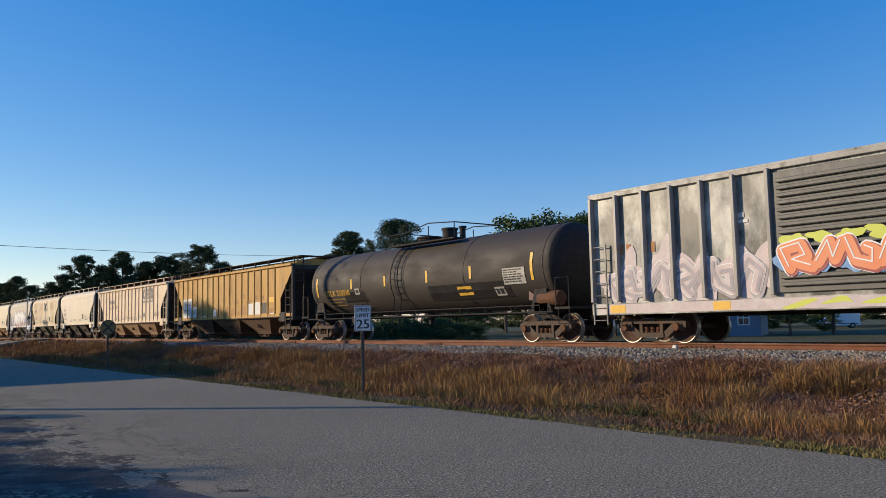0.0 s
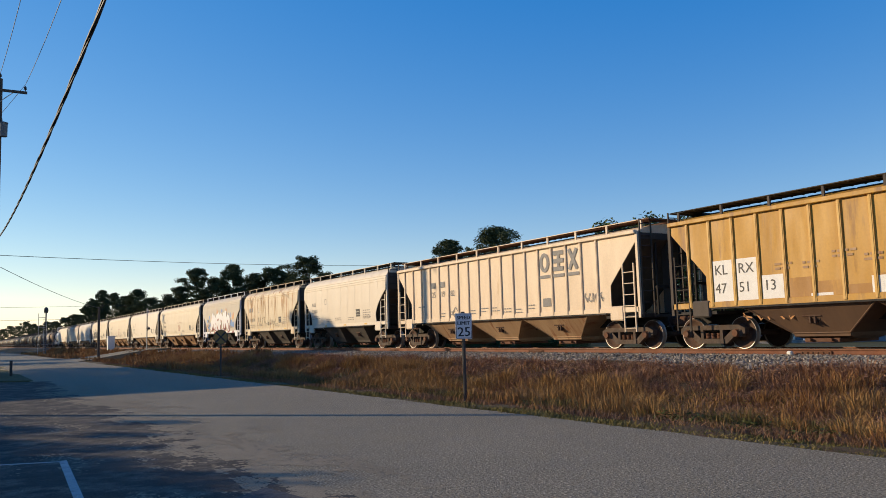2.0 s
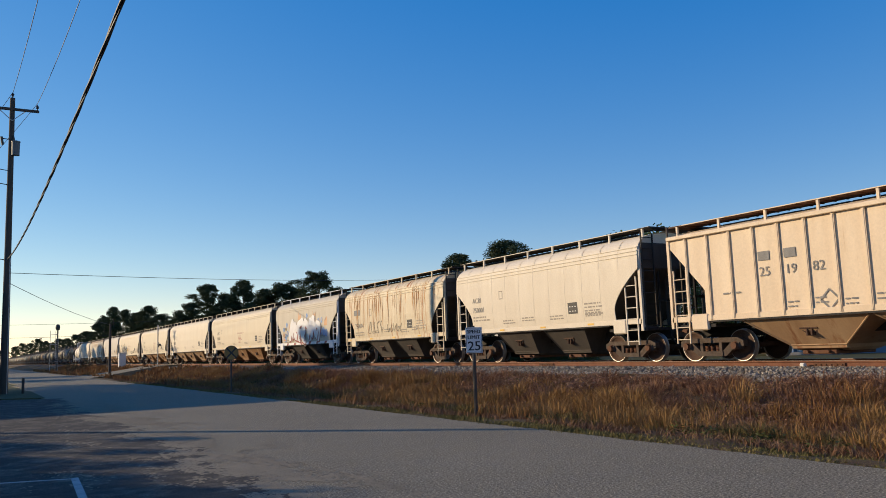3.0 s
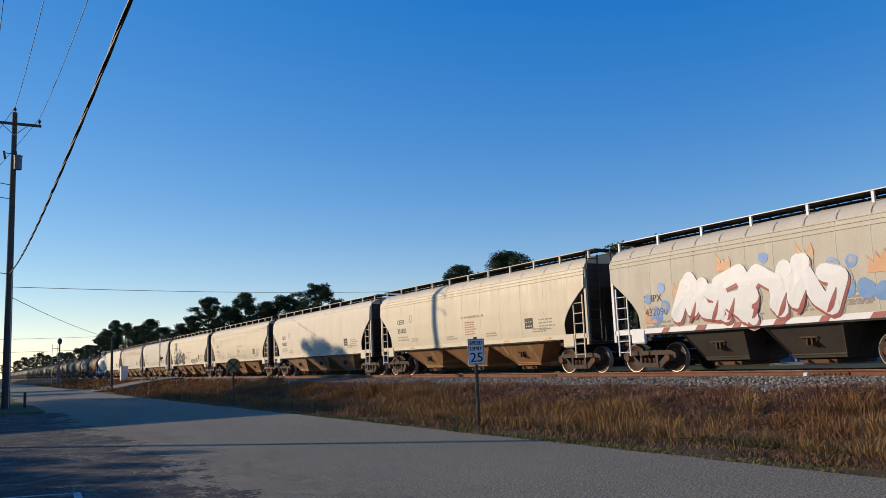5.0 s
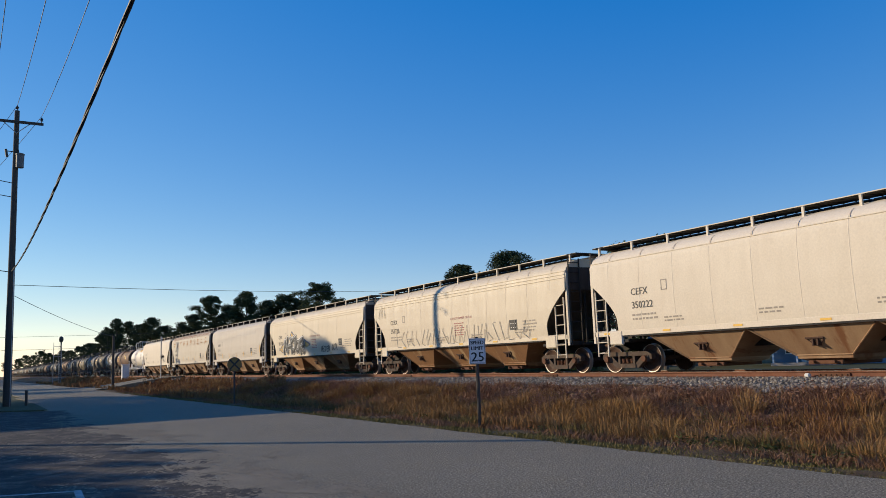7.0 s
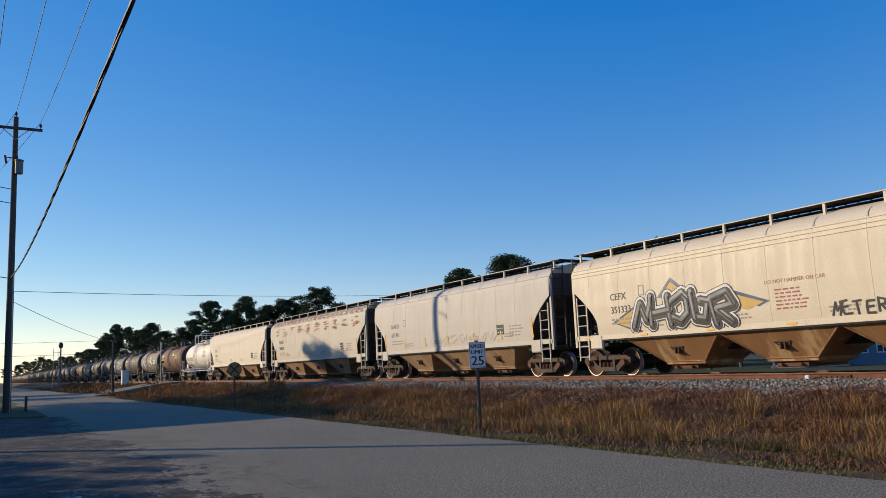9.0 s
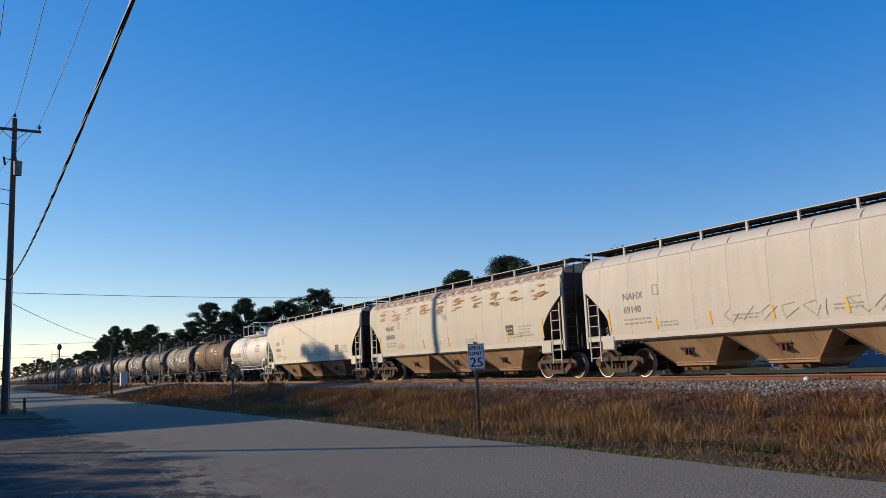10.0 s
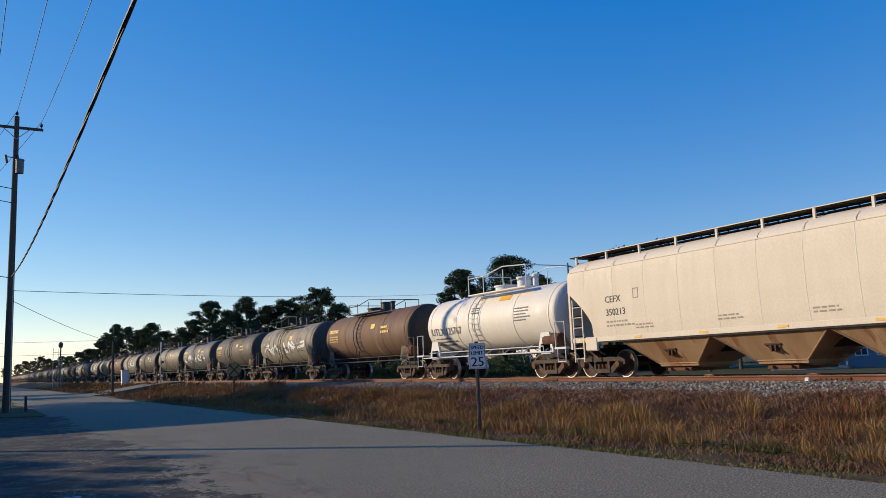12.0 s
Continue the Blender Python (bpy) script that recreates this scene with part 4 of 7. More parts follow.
def tussocks(name, count, seed, x0, x1, y0, y1, tall, spread, per, material, label, level, scale=(0.55, 0.33), power=1.6, width=0.008):
    """Bushy tussocks whose blades arch outwards and droop, in drifts, one joined mesh."""
    g = np.random.default_rng(seed)
    cx, cy, big = [], [], []
    while len(cx) < count:
        x, y = x0 + (x1 - x0) * g.random(), y0 + (y1 - y0) * g.random() ** power
        drift = noise.noise((x * scale[0] + seed, y * scale[1], seed)) + 0.5 * noise.noise((x * 1.3, y * 0.9, seed + 4))
        if drift + 0.12 * g.normal() > level:
            cx.append(x)
            cy.append(y)
            big.append(0.65 + 0.6 * g.random() + 0.5 * max(0.0, drift - level))
    n = count * per
    s_ = np.repeat(np.array(big), per)
    a, r = g.random(n) * math.tau, np.sqrt(g.random(n)) * spread * s_
    bx, by = np.repeat(np.array(cx), per) + np.cos(a) * r * 0.55, np.repeat(np.array(cy), per) + np.sin(a) * r * 0.55
    bz = np.array([ground_z(q) for q in bx]) - 0.04
    h = tall * s_ * (0.55 + 0.6 * g.random(n)) * (1.0 - 0.35 * (r / (spread * s_)) ** 2)
    out = r * 0.9 + 0.10 * g.random(n)
    a2 = a + 0.5 * g.normal(size=n)
    dx, dy = np.cos(a2) * out, np.sin(a2) * out
    w = width * (0.6 + 0.8 * g.random(n)) * (1 + 0.014 * np.maximum(0, by - 14))
    b2 = g.random(n) * math.tau
    px, py = np.cos(b2) * w, np.sin(b2) * w
    v = np.empty((n, 5, 3))
    v[:, 0] = np.stack([bx - px, by - py, bz], 1)
    v[:, 1] = np.stack([bx + px, by + py, bz], 1)
    v[:, 2] = np.stack([bx + dx * 0.4 + px, by + dy * 0.4 + py, bz + h * 0.75], 1)
    v[:, 3] = np.stack([bx + dx * 0.4 - px, by + dy * 0.4 - py, bz + h * 0.75], 1)
    v[:, 4] = np.stack([bx + dx * 1.15, by + dy * 1.15, bz + h * (0.8 + 0.25 * g.random(n))], 1)
    k = 5 * np.arange(n)[:, None]
    me = bpy.data.meshes.new(name)
    me.from_pydata(v.reshape(-1, 3).tolist(), [], (k + np.array([[0, 1, 2, 3]])).tolist() + (k + np.array([[3, 2, 4]])).tolist())
    me.materials.append(material)
    return tagged(new(name, me), label, "grass", kind="stuff")


STRAW = island_tones("straw_grass", [(0.15, 0.078, 0.03), (0.25, 0.135, 0.05), (0.34, 0.20, 0.075), (0.42, 0.265, 0.115)], patch=0.6)
MAUVE = island_tones("mauve_brush", [(0.105, 0.052, 0.032), (0.20, 0.10, 0.058), (0.30, 0.165, 0.098), (0.38, 0.235, 0.135)], patch=0.7)
SEDGE = island_tones("green_sedge", [(0.055, 0.046, 0.018), (0.10, 0.085, 0.03), (0.17, 0.13, 0.045), (0.27, 0.185, 0.07)], patch=0.7)
tussocks("straw_tussocks", 900, 31, 11.7, 15.6, 2.5, 75.0, 0.55, 0.36, 130, STRAW, "bushy golden straw tussocks on the bank", 0.16, width=0.0048)
tussocks("mauve_tussocks", 1250, 32, 12.2, 16.6, 2.5, 70.0, 0.34, 0.42, 130, MAUVE, "mounds of mauve-brown dead brush on the bank", -0.12, width=0.0048)
tussocks("sedge_tussocks", 480, 33, 11.4, 14.6, 2.5, 65.0, 0.36, 0.32, 100, SEDGE, "olive green sedge mounds in the ditch", 0.12, width=0.005)
blades("green_grass", 34000, 23, 9.62, 10.75, 2.5, 70.0, 0.10, GREEN_GRASS, "short yellow-green grass along the road edge", lean=0.8, clump=-0.6, width=0.011)
blades("ditch_grass", 22000, 24, 10.8, 17.0, 50.0, 190.0, 0.5, DRY_GRASS, "golden grass far along the bank", clump=-0.2, width=0.03, power=1.3)


def weed_clumps(name, count, seed, x0, x1, y0, y1, size, leaf, per, material, label, level=0.0):
    """Low tangled weeds in mounds of small twigs and leaves, one joined mesh."""
    g = np.random.default_rng(seed)
    out = []
    while len(out) < count:
        x, y = x0 + (x1 - x0) * g.random(), y0 + (y1 - y0) * g.random() ** 1.7
        if noise.noise((x * 0.5 + seed, y * 0.3, seed)) + 0.2 * g.normal() < level:
            continue
        s = size * (0.6 + 0.8 * g.random())
        q = crown_clump(g, per, s, leaf) * np.array([1.2, 1.2, 0.75]) + np.array([x, y, ground_z(x) + s * 0.35])
        out.append(q)
    q = np.concatenate(out)
    me = bpy.data.meshes.new(name)
    me.from_pydata(q.reshape(-1, 3).tolist(), [], (4 * np.arange(len(q))[:, None] + np.arange(4)).tolist())
    me.materials.append(material)
    return tagged(new(name, me), label, "weeds", kind="stuff")


# ---- trees ----
def crown_clump(g, n, size, leaf, power=0.4):
    """Small leaves or needle sprays filling a ball, flat below."""
    p = g.normal(size=(n, 3))
    p /= np.linalg.norm(p, axis=1)[:, None]
    p *= (g.random(n) ** power)[:, None] * size
    d1, d2 = g.normal(size=(n, 3)), g.normal(size=(n, 3))
    d1 *= (leaf / np.linalg.norm(d1, axis=1))[:, None]
    d2 *= (0.55 * leaf / np.linalg.norm(d2, axis=1))[:, None]
    return np.stack([p - d2, p + d1, p + d2, p - d1], 1)


def tree(name, label, seed, tall, crown_from, spread, leaf, n_limb, per_clump, material, flat=0.6, bare=0.25, round_top=False):
    g = np.random.default_rng(seed)
    t = tagged(new(name), label, "tree", "trees behind the track")
    trunk = Shape()
    pts = [(0.0, 0.0, -0.3)]
    for k in range(1, 8):
        pts.append((pts[-1][0] + g.normal() * 0.09 * tall / 12, pts[-1][1] + g.normal() * 0.09 * tall / 12, tall * 0.97 * k / 7))
    for k in range(7):
        trunk.tube(pts[k], pts[k + 1], 0.02 * tall * (1 - k / 8), 8, 0.02 * tall * (1 - (k + 1) / 8))
    quads = []
    for k in range(n_limb):
        u = crown_from + (1 - crown_from) * (k + 0.5) / n_limb
        i = min(6, int(u * 7))
        f = u * 7 - i
        base = np.array(pts[i]) * (1 - f) + np.array(pts[i + 1]) * f
        shape_u = (u - crown_from) / (1 - crown_from)
        reach = spread * (math.sqrt(max(0.05, 1 - ((shape_u - 0.32) / 0.70) ** 2)) if not round_top else math.sin(math.pi * (0.12 + 0.8 * shape_u)) ** 0.6) * (0.6 + 0.5 * g.random())
        a = k * 2.4 + g.normal() * 0.4
        tip = base + np.array([math.cos(a) * reach, math.sin(a) * reach, reach * (0.12 + 0.3 * g.random())])
        trunk.tube(base, tip, 0.006 * tall * (1.1 - u), 5, 0.012)
        for j in range(3):
            s = (0.5, 0.78, 1.02)[j]
            c = base + (tip - base) * s + g.normal(size=3) * 0.14 * spread * np.array([1, 1, 0.5])
            q = crown_clump(g, int(per_clump * (0.6 + 0.6 * g.random())), spread * ((0.15 if round_top else 0.20) + 0.12 * g.random()), leaf, 0.4 if round_top else 0.55) * np.array([1, 1, flat])
            quads.append(q + c)
    for j in range(4):
        quads.append(crown_clump(g, per_clump, spread * 0.28, leaf) * np.array([1, 1, flat]) + np.array(pts[-1]) + g.normal(size=3) * 0.18 * spread * np.array([1, 1, 0.3]))
    part("trunk", trunk, BARK, t)
    q = np.concatenate(quads)
    me = bpy.data.meshes.new("crown")
    me.from_pydata(q.reshape(-1, 3).tolist(), [], (4 * np.arange(len(q))[:, None] + np.arange(4)).tolist())
    me.materials.append(material)
    part("crown", me, None, t)
    return t


BRUSH = island_tones("dead_brush", [(0.09, 0.05, 0.034), (0.19, 0.10, 0.066), (0.29, 0.165, 0.11), (0.37, 0.24, 0.15)], patch=0.6)
GREEN_WEED = island_tones("green_weeds", [(0.035, 0.045, 0.015), (0.07, 0.08, 0.025), (0.13, 0.13, 0.045), (0.19, 0.16, 0.06)], patch=0.8)
weed_clumps("dead_brush", 1100, 71, 12.0, 16.6, 2.5, 60.0, 0.26, 0.035, 70, BRUSH, "tangled mauve-brown dead brush on the bank", -0.05)
weed_clumps("green_weeds", 200, 72, 10.9, 14.2, 2.5, 45.0, 0.2, 0.04, 50, GREEN_WEED, "low green weeds along the ditch", 0.12)


def polar(az, dist, z=0.0):
    return (dist * math.sin(radians(az)), dist * math.cos(radians(az)), z)


PINES = [tree("pine_tree", "tall dark green loblolly pine with a bare trunk", 40 + k, 12.0, (0.40, 0.34, 0.46, 0.30)[k], (2.9, 2.6, 3.2, 2.3)[k], 0.14, (34, 37, 30, 34)[k], 230, NEEDLES, 0.62) for k in range(4)]
OAKS = [tree("oak_tree", "spreading green broadleaf tree", 60 + k, 10.0, 0.28, 4.3, 0.2, 34, 120, LEAVES, 0.75, round_top=True) for k in range(2)]
for k, o in enumerate(PINES):
    o.location = polar((21.54, 16.45, 34.98, 13.99)[k], (118, 122, 92, 124)[k])
    hh = (118 * 0.0968 + 1.65, 122 * 0.0898 + 1.65, 92 * 0.128 + 1.65, 124 * 0.0864 + 1.65)[k] / 12.0
    o.scale = (hh, hh, hh)
for k, o in enumerate(OAKS):
    o.location = polar((45.4, 48.2)[k], (74, 78)[k])
    hh = (74 * 0.125 + 1.65, 78 * 0.118 + 1.65)[k] / 10.0
    o.scale = (hh, hh, hh)
# azimuth, distance, rise of the top in degrees, width of the crown against its height
MORE_PINES = [
    (31.69, 96, 6.6, 1.05), (37.1, 99, 5.7, 0.9), (32.9, 104, 5.2, 1.0), (36.0, 108, 5.0, 1.0), (30.8, 101, 4.6, 1.0), (18.9, 126, 4.85, 1.1), (20.2, 130, 4.5, 1.1), (22.6, 124, 4.4, 0.9), (17.6, 128, 4.5, 1.1), (15.2, 127, 4.2, 1.1),
    (12.9, 130, 3.7, 1.1), (12.1, 128, 2.9, 1.2), (23.6, 130, 3.3, 1.1), (19.5, 122, 3.6, 1.2), (16.9, 119, 3.3, 1.2), (14.6, 122, 3.0, 1.2), (10.15, 215, 3.5, 1.0), (10.9, 210, 2.9, 1.2), (9.3, 222, 3.1, 1.1), (8.6, 236, 3.2, 0.9),
    (8.0, 232, 3.45, 0.8), (7.3, 250, 2.8, 1.0), (6.9, 262, 2.4, 1.1), (9.8, 240, 2.7, 1.2), (6.3, 300, 1.9, 1.2), (5.7, 330, 1.7, 1.2), (5.2, 360, 1.5, 1.2), (4.7, 400, 1.45, 1.1), (3.9, 470, 1.35, 1.1), (3.5, 520, 1.48, 1.0), (3.1, 560, 1.25, 1.1),
    (2.6, 640, 1.22, 1.1), (2.2, 700, 1.05, 1.2), (1.6, 800, 0.9, 1.2), (44.0, 110, 6.9, 1.0), (42.6, 118, 4.7, 1.0), (26.5, 150, 3.0, 1.2), (28.4, 160, 2.8, 1.2), (25.0, 155, 2.9, 1.1), (11.6, 200, 2.5, 1.2), (7.7, 270, 2.2, 1.3), (4.3, 440, 1.2, 1.3)]
for k, (az, dist, rise, wide) in enumerate(MORE_PINES):
    h = (dist * math.tan(radians(rise)) + 1.65) / 12.0
    o = copy_thing(PINES[(k * 3 + 1) % 4], Matrix.LocRotScale(polar(az, dist), Euler((0, 0, k * 1.9)), None))
    o.scale = (h * wide, h * wide, h)
for k, (az, dist, h) in enumerate(((50.2, 84, 0.8), (53.5, 92, 0.75), (61.5, 74, 0.55), (64.0, 80, 0.7), (40.0, 96, 0.62), (38.5, 88, 0.45), (29.0, 105, 0.4), (26.0, 110, 0.42), (23.0, 108, 0.4), (33.6, 84, 0.4), (68, 70, 0.6))):
    o = copy_thing(OAKS[k % 2], Matrix.LocRotScale(polar(az, dist), Euler((0, 0, k * 2.3)), None))
    o.scale = (h * 1.2, h * 1.2, h)
    tagged(o, "low green broadleaf tree beyond the track")
for k in range(26):
    x, y, h = 33 + 9 * ((k * 0.618) % 1), 14 + 4.4 * k, 0.22 + 0.14 * ((k * 0.37) % 1)
    if y < 1.2 * x:
        x, y = x + 42, y + 14
    o = copy_thing(OAKS[k % 2], Matrix.LocRotScale((x + (16 if 24 < y < 38 else 0), y, -0.5), Euler((0, 0, k * 2.1)), None))
    o.scale = (h * 1.5, h * 1.5, h)
    tagged(o, "low dark green bush added as dark backdrop beyond the track", "bush", "bushes beyond the track")
# hedge added as a dark screen for the shaded ground beyond the track
for k in range(60):
    y = 8 + 2.3 * k
    if y < 34:
        continue
    h = 0.17 + 0.08 * ((k * 0.37) % 1)
    o = copy_thing(OAKS[k % 2], Matrix.LocRotScale((28.5 + 3 * ((k * 0.618) % 1), y, -0.45), Euler((0, 0, k * 2.1)), None))
    o.scale = (h * 1.5, h * 1.5, h)
    tagged(o, "low dark green bush added as dark backdrop beyond the track", "bush", "bushes beyond the track")
for k in range(20):
    o = copy_thing(OAKS[k % 2], Matrix.LocRotScale(polar(40.5 + 1.9 * k, 125 + 22 * ((k * 0.618) % 1), -0.8), Euler((0, 0, k * 1.7)), None))
    h = 0.50 + 0.16 * ((k * 0.37) % 1)
    o.scale = (h * 1.7, h * 1.7, h)
    tagged(o, "low dark tree in the far wood edge")
# trees and a flat-roofed building beside the lot, out of sight, that shade the road and the ditch
for k, (x, y, h) in enumerate(((-10, 62, 1.0), (-9, 68, 1.05), (-16, 104, 1.0), (-18, 125, 1.2))):
    o = copy_thing(OAKS[k % 2], Matrix.LocRotScale((x, y, 0), Euler((0, 0, k * 1.3)), None))
    o.scale = (h, h, h)
    tagged(o, "broadleaf tree beside the parking lot", group="trees beside the lot")
o = copy_thing(PINES[0], Matrix.LocRotScale((-10, 75.5, 0), Euler((0, 0, 1.7)), None))
o.scale = (1.25, 1.25, 1.25)
tagged(o, "tall pine beside the lot", group="trees beside the lot")
for k, (x, y, h) in enumerate(((-11, 21.5, 0.55), (-14, 27, 0.62), (-10, 16.5, 0.5), (-16, 22, 0.68), (-12, 26.5, 0.52), (-11.6, 19.0, 0.5), (-14, 31.5, 0.6), (-13, 24, 0.6), (-11, 13.5, 0.48))):
    o = copy_thing(OAKS[k % 2], Matrix.LocRotScale((x, y, 0), Euler((0, 0, k * 2.9)), None))
    o.scale = (h * 1.1, h * 1.1, h)
    tagged(o, "broadleaf tree beside the parking lot", group="trees beside the lot")
for k in range(20):
    o = copy_thing(PINES[k % 4], Matrix.LocRotScale((-7 - 6 * ((k * 0.618) % 1), 172 + 12.5 * k, 0), Euler((0, 0, k * 1.1)), None))
    h = 1.25 + 0.25 * ((k * 0.37) % 1)
    o.scale = (h * 1.3, h * 1.3, h)
    tagged(o, "tall pine along the far road", group="trees beside the lot")
shop = thing("shop_building", "plain flat-roofed building beside the lot", "building", at=(-11.6, 49.0, 0))
part("wall", Shape().box(-9, 9, -5.0, 5.0, -0.2, 6.6), surface("painted_block", (0.42, 0.40, 0.37), 0.9, second=(0.34, 0.32, 0.3), scale=0.8, grain=0.1), shop)
part("parapet", Shape().box(-9.15, 9.15, -5.15, 5.15, 6.6, 6.95, 0.03), GALV, shop)


# ---- poles and wires ----
TRANSFORMER_GREY = surface("dull_grey_enamel", (0.13, 0.135, 0.14), 0.6, second=(0.09, 0.09, 0.09), scale=4, grain=0.15, bump=0.1)
def utility_pole(x, y, tall, fittings=True):
    p = thing("utility_pole", "dark weathered wooden utility pole with crossarm", "utility pole", at=(x, y, 0))
    part("pole", Shape().tube((0, 0, -0.5), (0, 0, tall), 0.21, 14, 0.13), POLE_WOOD, p, smooth=40)
    if fittings:
        arm = part("crossarm", Shape().box(-1.35, 1.35, -0.16, -0.06, tall - 0.75, tall - 0.60, 0.01), POLE_WOOD, p)
        for a in (-1.25, 0.0, 1.25):
            z = tall - 0.6 if a else tall
            part("insulator", Shape().lathe([(0.02, z), (0.03, z + 0.1), (0.09, z + 0.12), (0.05, z + 0.17), (0.09, z + 0.2), (0.05, z + 0.27), (0.02, z + 0.32)], 10, "z", (a, -0.1 if a else 0, 0)), DARK_STEEL, arm if a else p)
        part("arm_brace", Shape().tube((-0.65, -0.1, tall - 0.74), (0, -0.14, tall - 1.35), 0.022).tube((0.65, -0.1, tall - 0.74), (0, -0.14, tall - 1.35), 0.022), GALV, p)
        can = Shape().lathe([(0.02, tall - 3.35), (0.20, tall - 3.33), (0.21, tall - 2.62), (0.23, tall - 2.6), (0.23, tall - 2.54), (0.05, tall - 2.48)], 18, "z", (0.22, -0.22, 0))
        trans = part("transformer", can, TRANSFORMER_GREY, p, "grey pole transformer", smooth=40)
        part("bushing", Shape().tube((0.15, -0.2, tall - 2.62), (0.1, -0.2, tall - 2.2), 0.05, 8, 0.03), DARK_STEEL, trans)
        part("cutout", Shape().tube((-0.5, -0.1, tall - 2.3), (-0.42, -0.1, tall - 2.75), 0.07, 8).tube((-0.45, -0.1, tall - 2.4), (0, 0, tall - 2.4), 0.025), DARK_STEEL, p)
        for z in (tall - 4.2, tall - 5.0, tall - 9.2):
            part("side_arm", Shape().tube((0, 0, z), (-0.9, -0.05, z + 0.12), 0.022).tube((-0.9, -0.05, z + 0.12), (-0.9, -0.05, z - 0.05), 0.05, 8), DARK_STEEL, p)
        part("conduit", Shape().tube((0.13, -0.13, 0), (0.11, -0.12, 7.4), 0.035, 8), GALV, p)
        part("stub_post", Shape().tube((0.9, -0.5, -0.2), (0.9, -0.5, 0.85), 0.07, 8), POLE_WOOD, p)
    return p


POLE = (1.43, 49.7, 16.5)
utility_pole(*POLE)
utility_pole(1.55, -2.1, 15.0, False)
shade_pole = utility_pole(-6.3, 29.4, 12.0, False)
shade_pole.scale = (0.85, 0.85, 1.0)
tagged(shade_pole, "plain wooden pole beside the lot")


def wire(name, label, p, q, sag, r, strands=1, n=26):
    w = Shape()
    p, q = Vector(p), Vector(q)
    for s in range(strands):
        pts = []
        for k in range(n * (4 if strands > 1 else 1) + 1):
            u = k / (n * (4 if strands > 1 else 1))
            c = p.lerp(q, u) - Vector((0, 0, 4 * sag * u * (1 - u)))
            if strands > 1:
                a = u * 60 + s * math.tau / strands
                c += Vector((math.cos(a), 0, math.sin(a))) * r * 1.1
            pts.append(c)
        w.rail(pts, r, 5)
    return tagged(part(name, w, CABLE, smooth=60), label, "wire", "overhead wires")


wire("service_cable", "thick twisted black overhead cable", (1.43, 49.5, 7.35), (1.55, -2.0, 6.75), 0.85, 0.017, 3)
for a in (-1.25, 0.0, 1.25):
    wire("power_line", "thin overhead power line", (1.43 + a, 49.6, 16.3 + (0.5 if a == 0 else 0)), (2.0 + a * 1.0, -2.0, 14.6), 1.2, 0.015)
    wire("power_line", "thin overhead power line", (1.43 + a, 49.6, 16.3 + (0.5 if a == 0 else 0)), (-8 + a, 101.0, 16.0), 1.0, 0.015)
wire("cross_line", "thin wire strung high over the track", (1.43, 49.7, 6.6), polar(31.0, 95, 9.9), 0.35, 0.016)
wire("drop_line", "thin wire running down towards the crossing", (1.43, 49.7, 6.1), (11.8, 87.0, 5.2), 0.25, 0.016)
wire("low_line", "thin wire low over the road", (-6.0, 175.0, 9.0), (34.0, 172.0, 9.3), 0.15, 0.026)
wire("low_line", "thin wire low over the road", (-6.0, 175.0, 6.5), (34.0, 172.0, 6.7), 0.1, 0.03)

# ---- signs ----
def face_mesh(name, pts, faces, y, material):
    """Flat paint on a sign that faces -y."""
    return Shape().add([(u, y, v) for u, v in pts], faces).mesh(name, material)


def speed_sign(x, y):
    s = thing("speed_limit_sign", "white speed limit sign on a steel post beside the road", "road sign", at=(x, y, -0.1), turn=-6)
    part("post", Shape().box(-0.03, 0.03, 0.0, 0.035, -0.4, 2.28).box(-0.045, -0.03, 0.02, 0.035, -0.4, 2.28).box(0.03, 0.045, 0.02, 0.035, -0.4, 2.28), DARK_STEEL, s)
    w, z0, z1 = 0.23, 1.60, 2.24
    panel = part("panel", Shape().box(-w, w, -0.006, -0.002, z0, z1), SIGN_WHITE, s)
    border = Shape()
    for a, b, c, d in ((-w + 0.015, w - 0.015, z1 - 0.025, z1 - 0.015), (-w + 0.015, w - 0.015, z0 + 0.015, z0 + 0.025), (-w + 0.015, -w + 0.025, z0 + 0.015, z1 - 0.015), (w - 0.025, w - 0.015, z0 + 0.015, z1 - 0.015)):
        border.box(a, b, -0.009, -0.006, c, d)
    part("border", border, INK, panel)
    for text, size, z, bold in (("SPEED", 0.13, 2.09, 1.0), ("LIMIT", 0.13, 1.95, 1.0), ("25", 0.33, 1.665, 1.0)):
        pts, faces = letters(text, size)
        mid = (min(p[0] for p in pts) + max(p[0] for p in pts)) / 2
        wide = min(1.15, 0.36 / (max(p[0] for p in pts) - min(p[0] for p in pts)))
        for dx in (-0.006, 0.0, 0.006):
            part("lettering", face_mesh("lettering", [((u - mid) * wide + dx, z + v) for u, v in pts], faces, -0.010 - abs(dx) * 0.1, INK), None, panel)
    return s


speed_sign(10.85, 17.1)


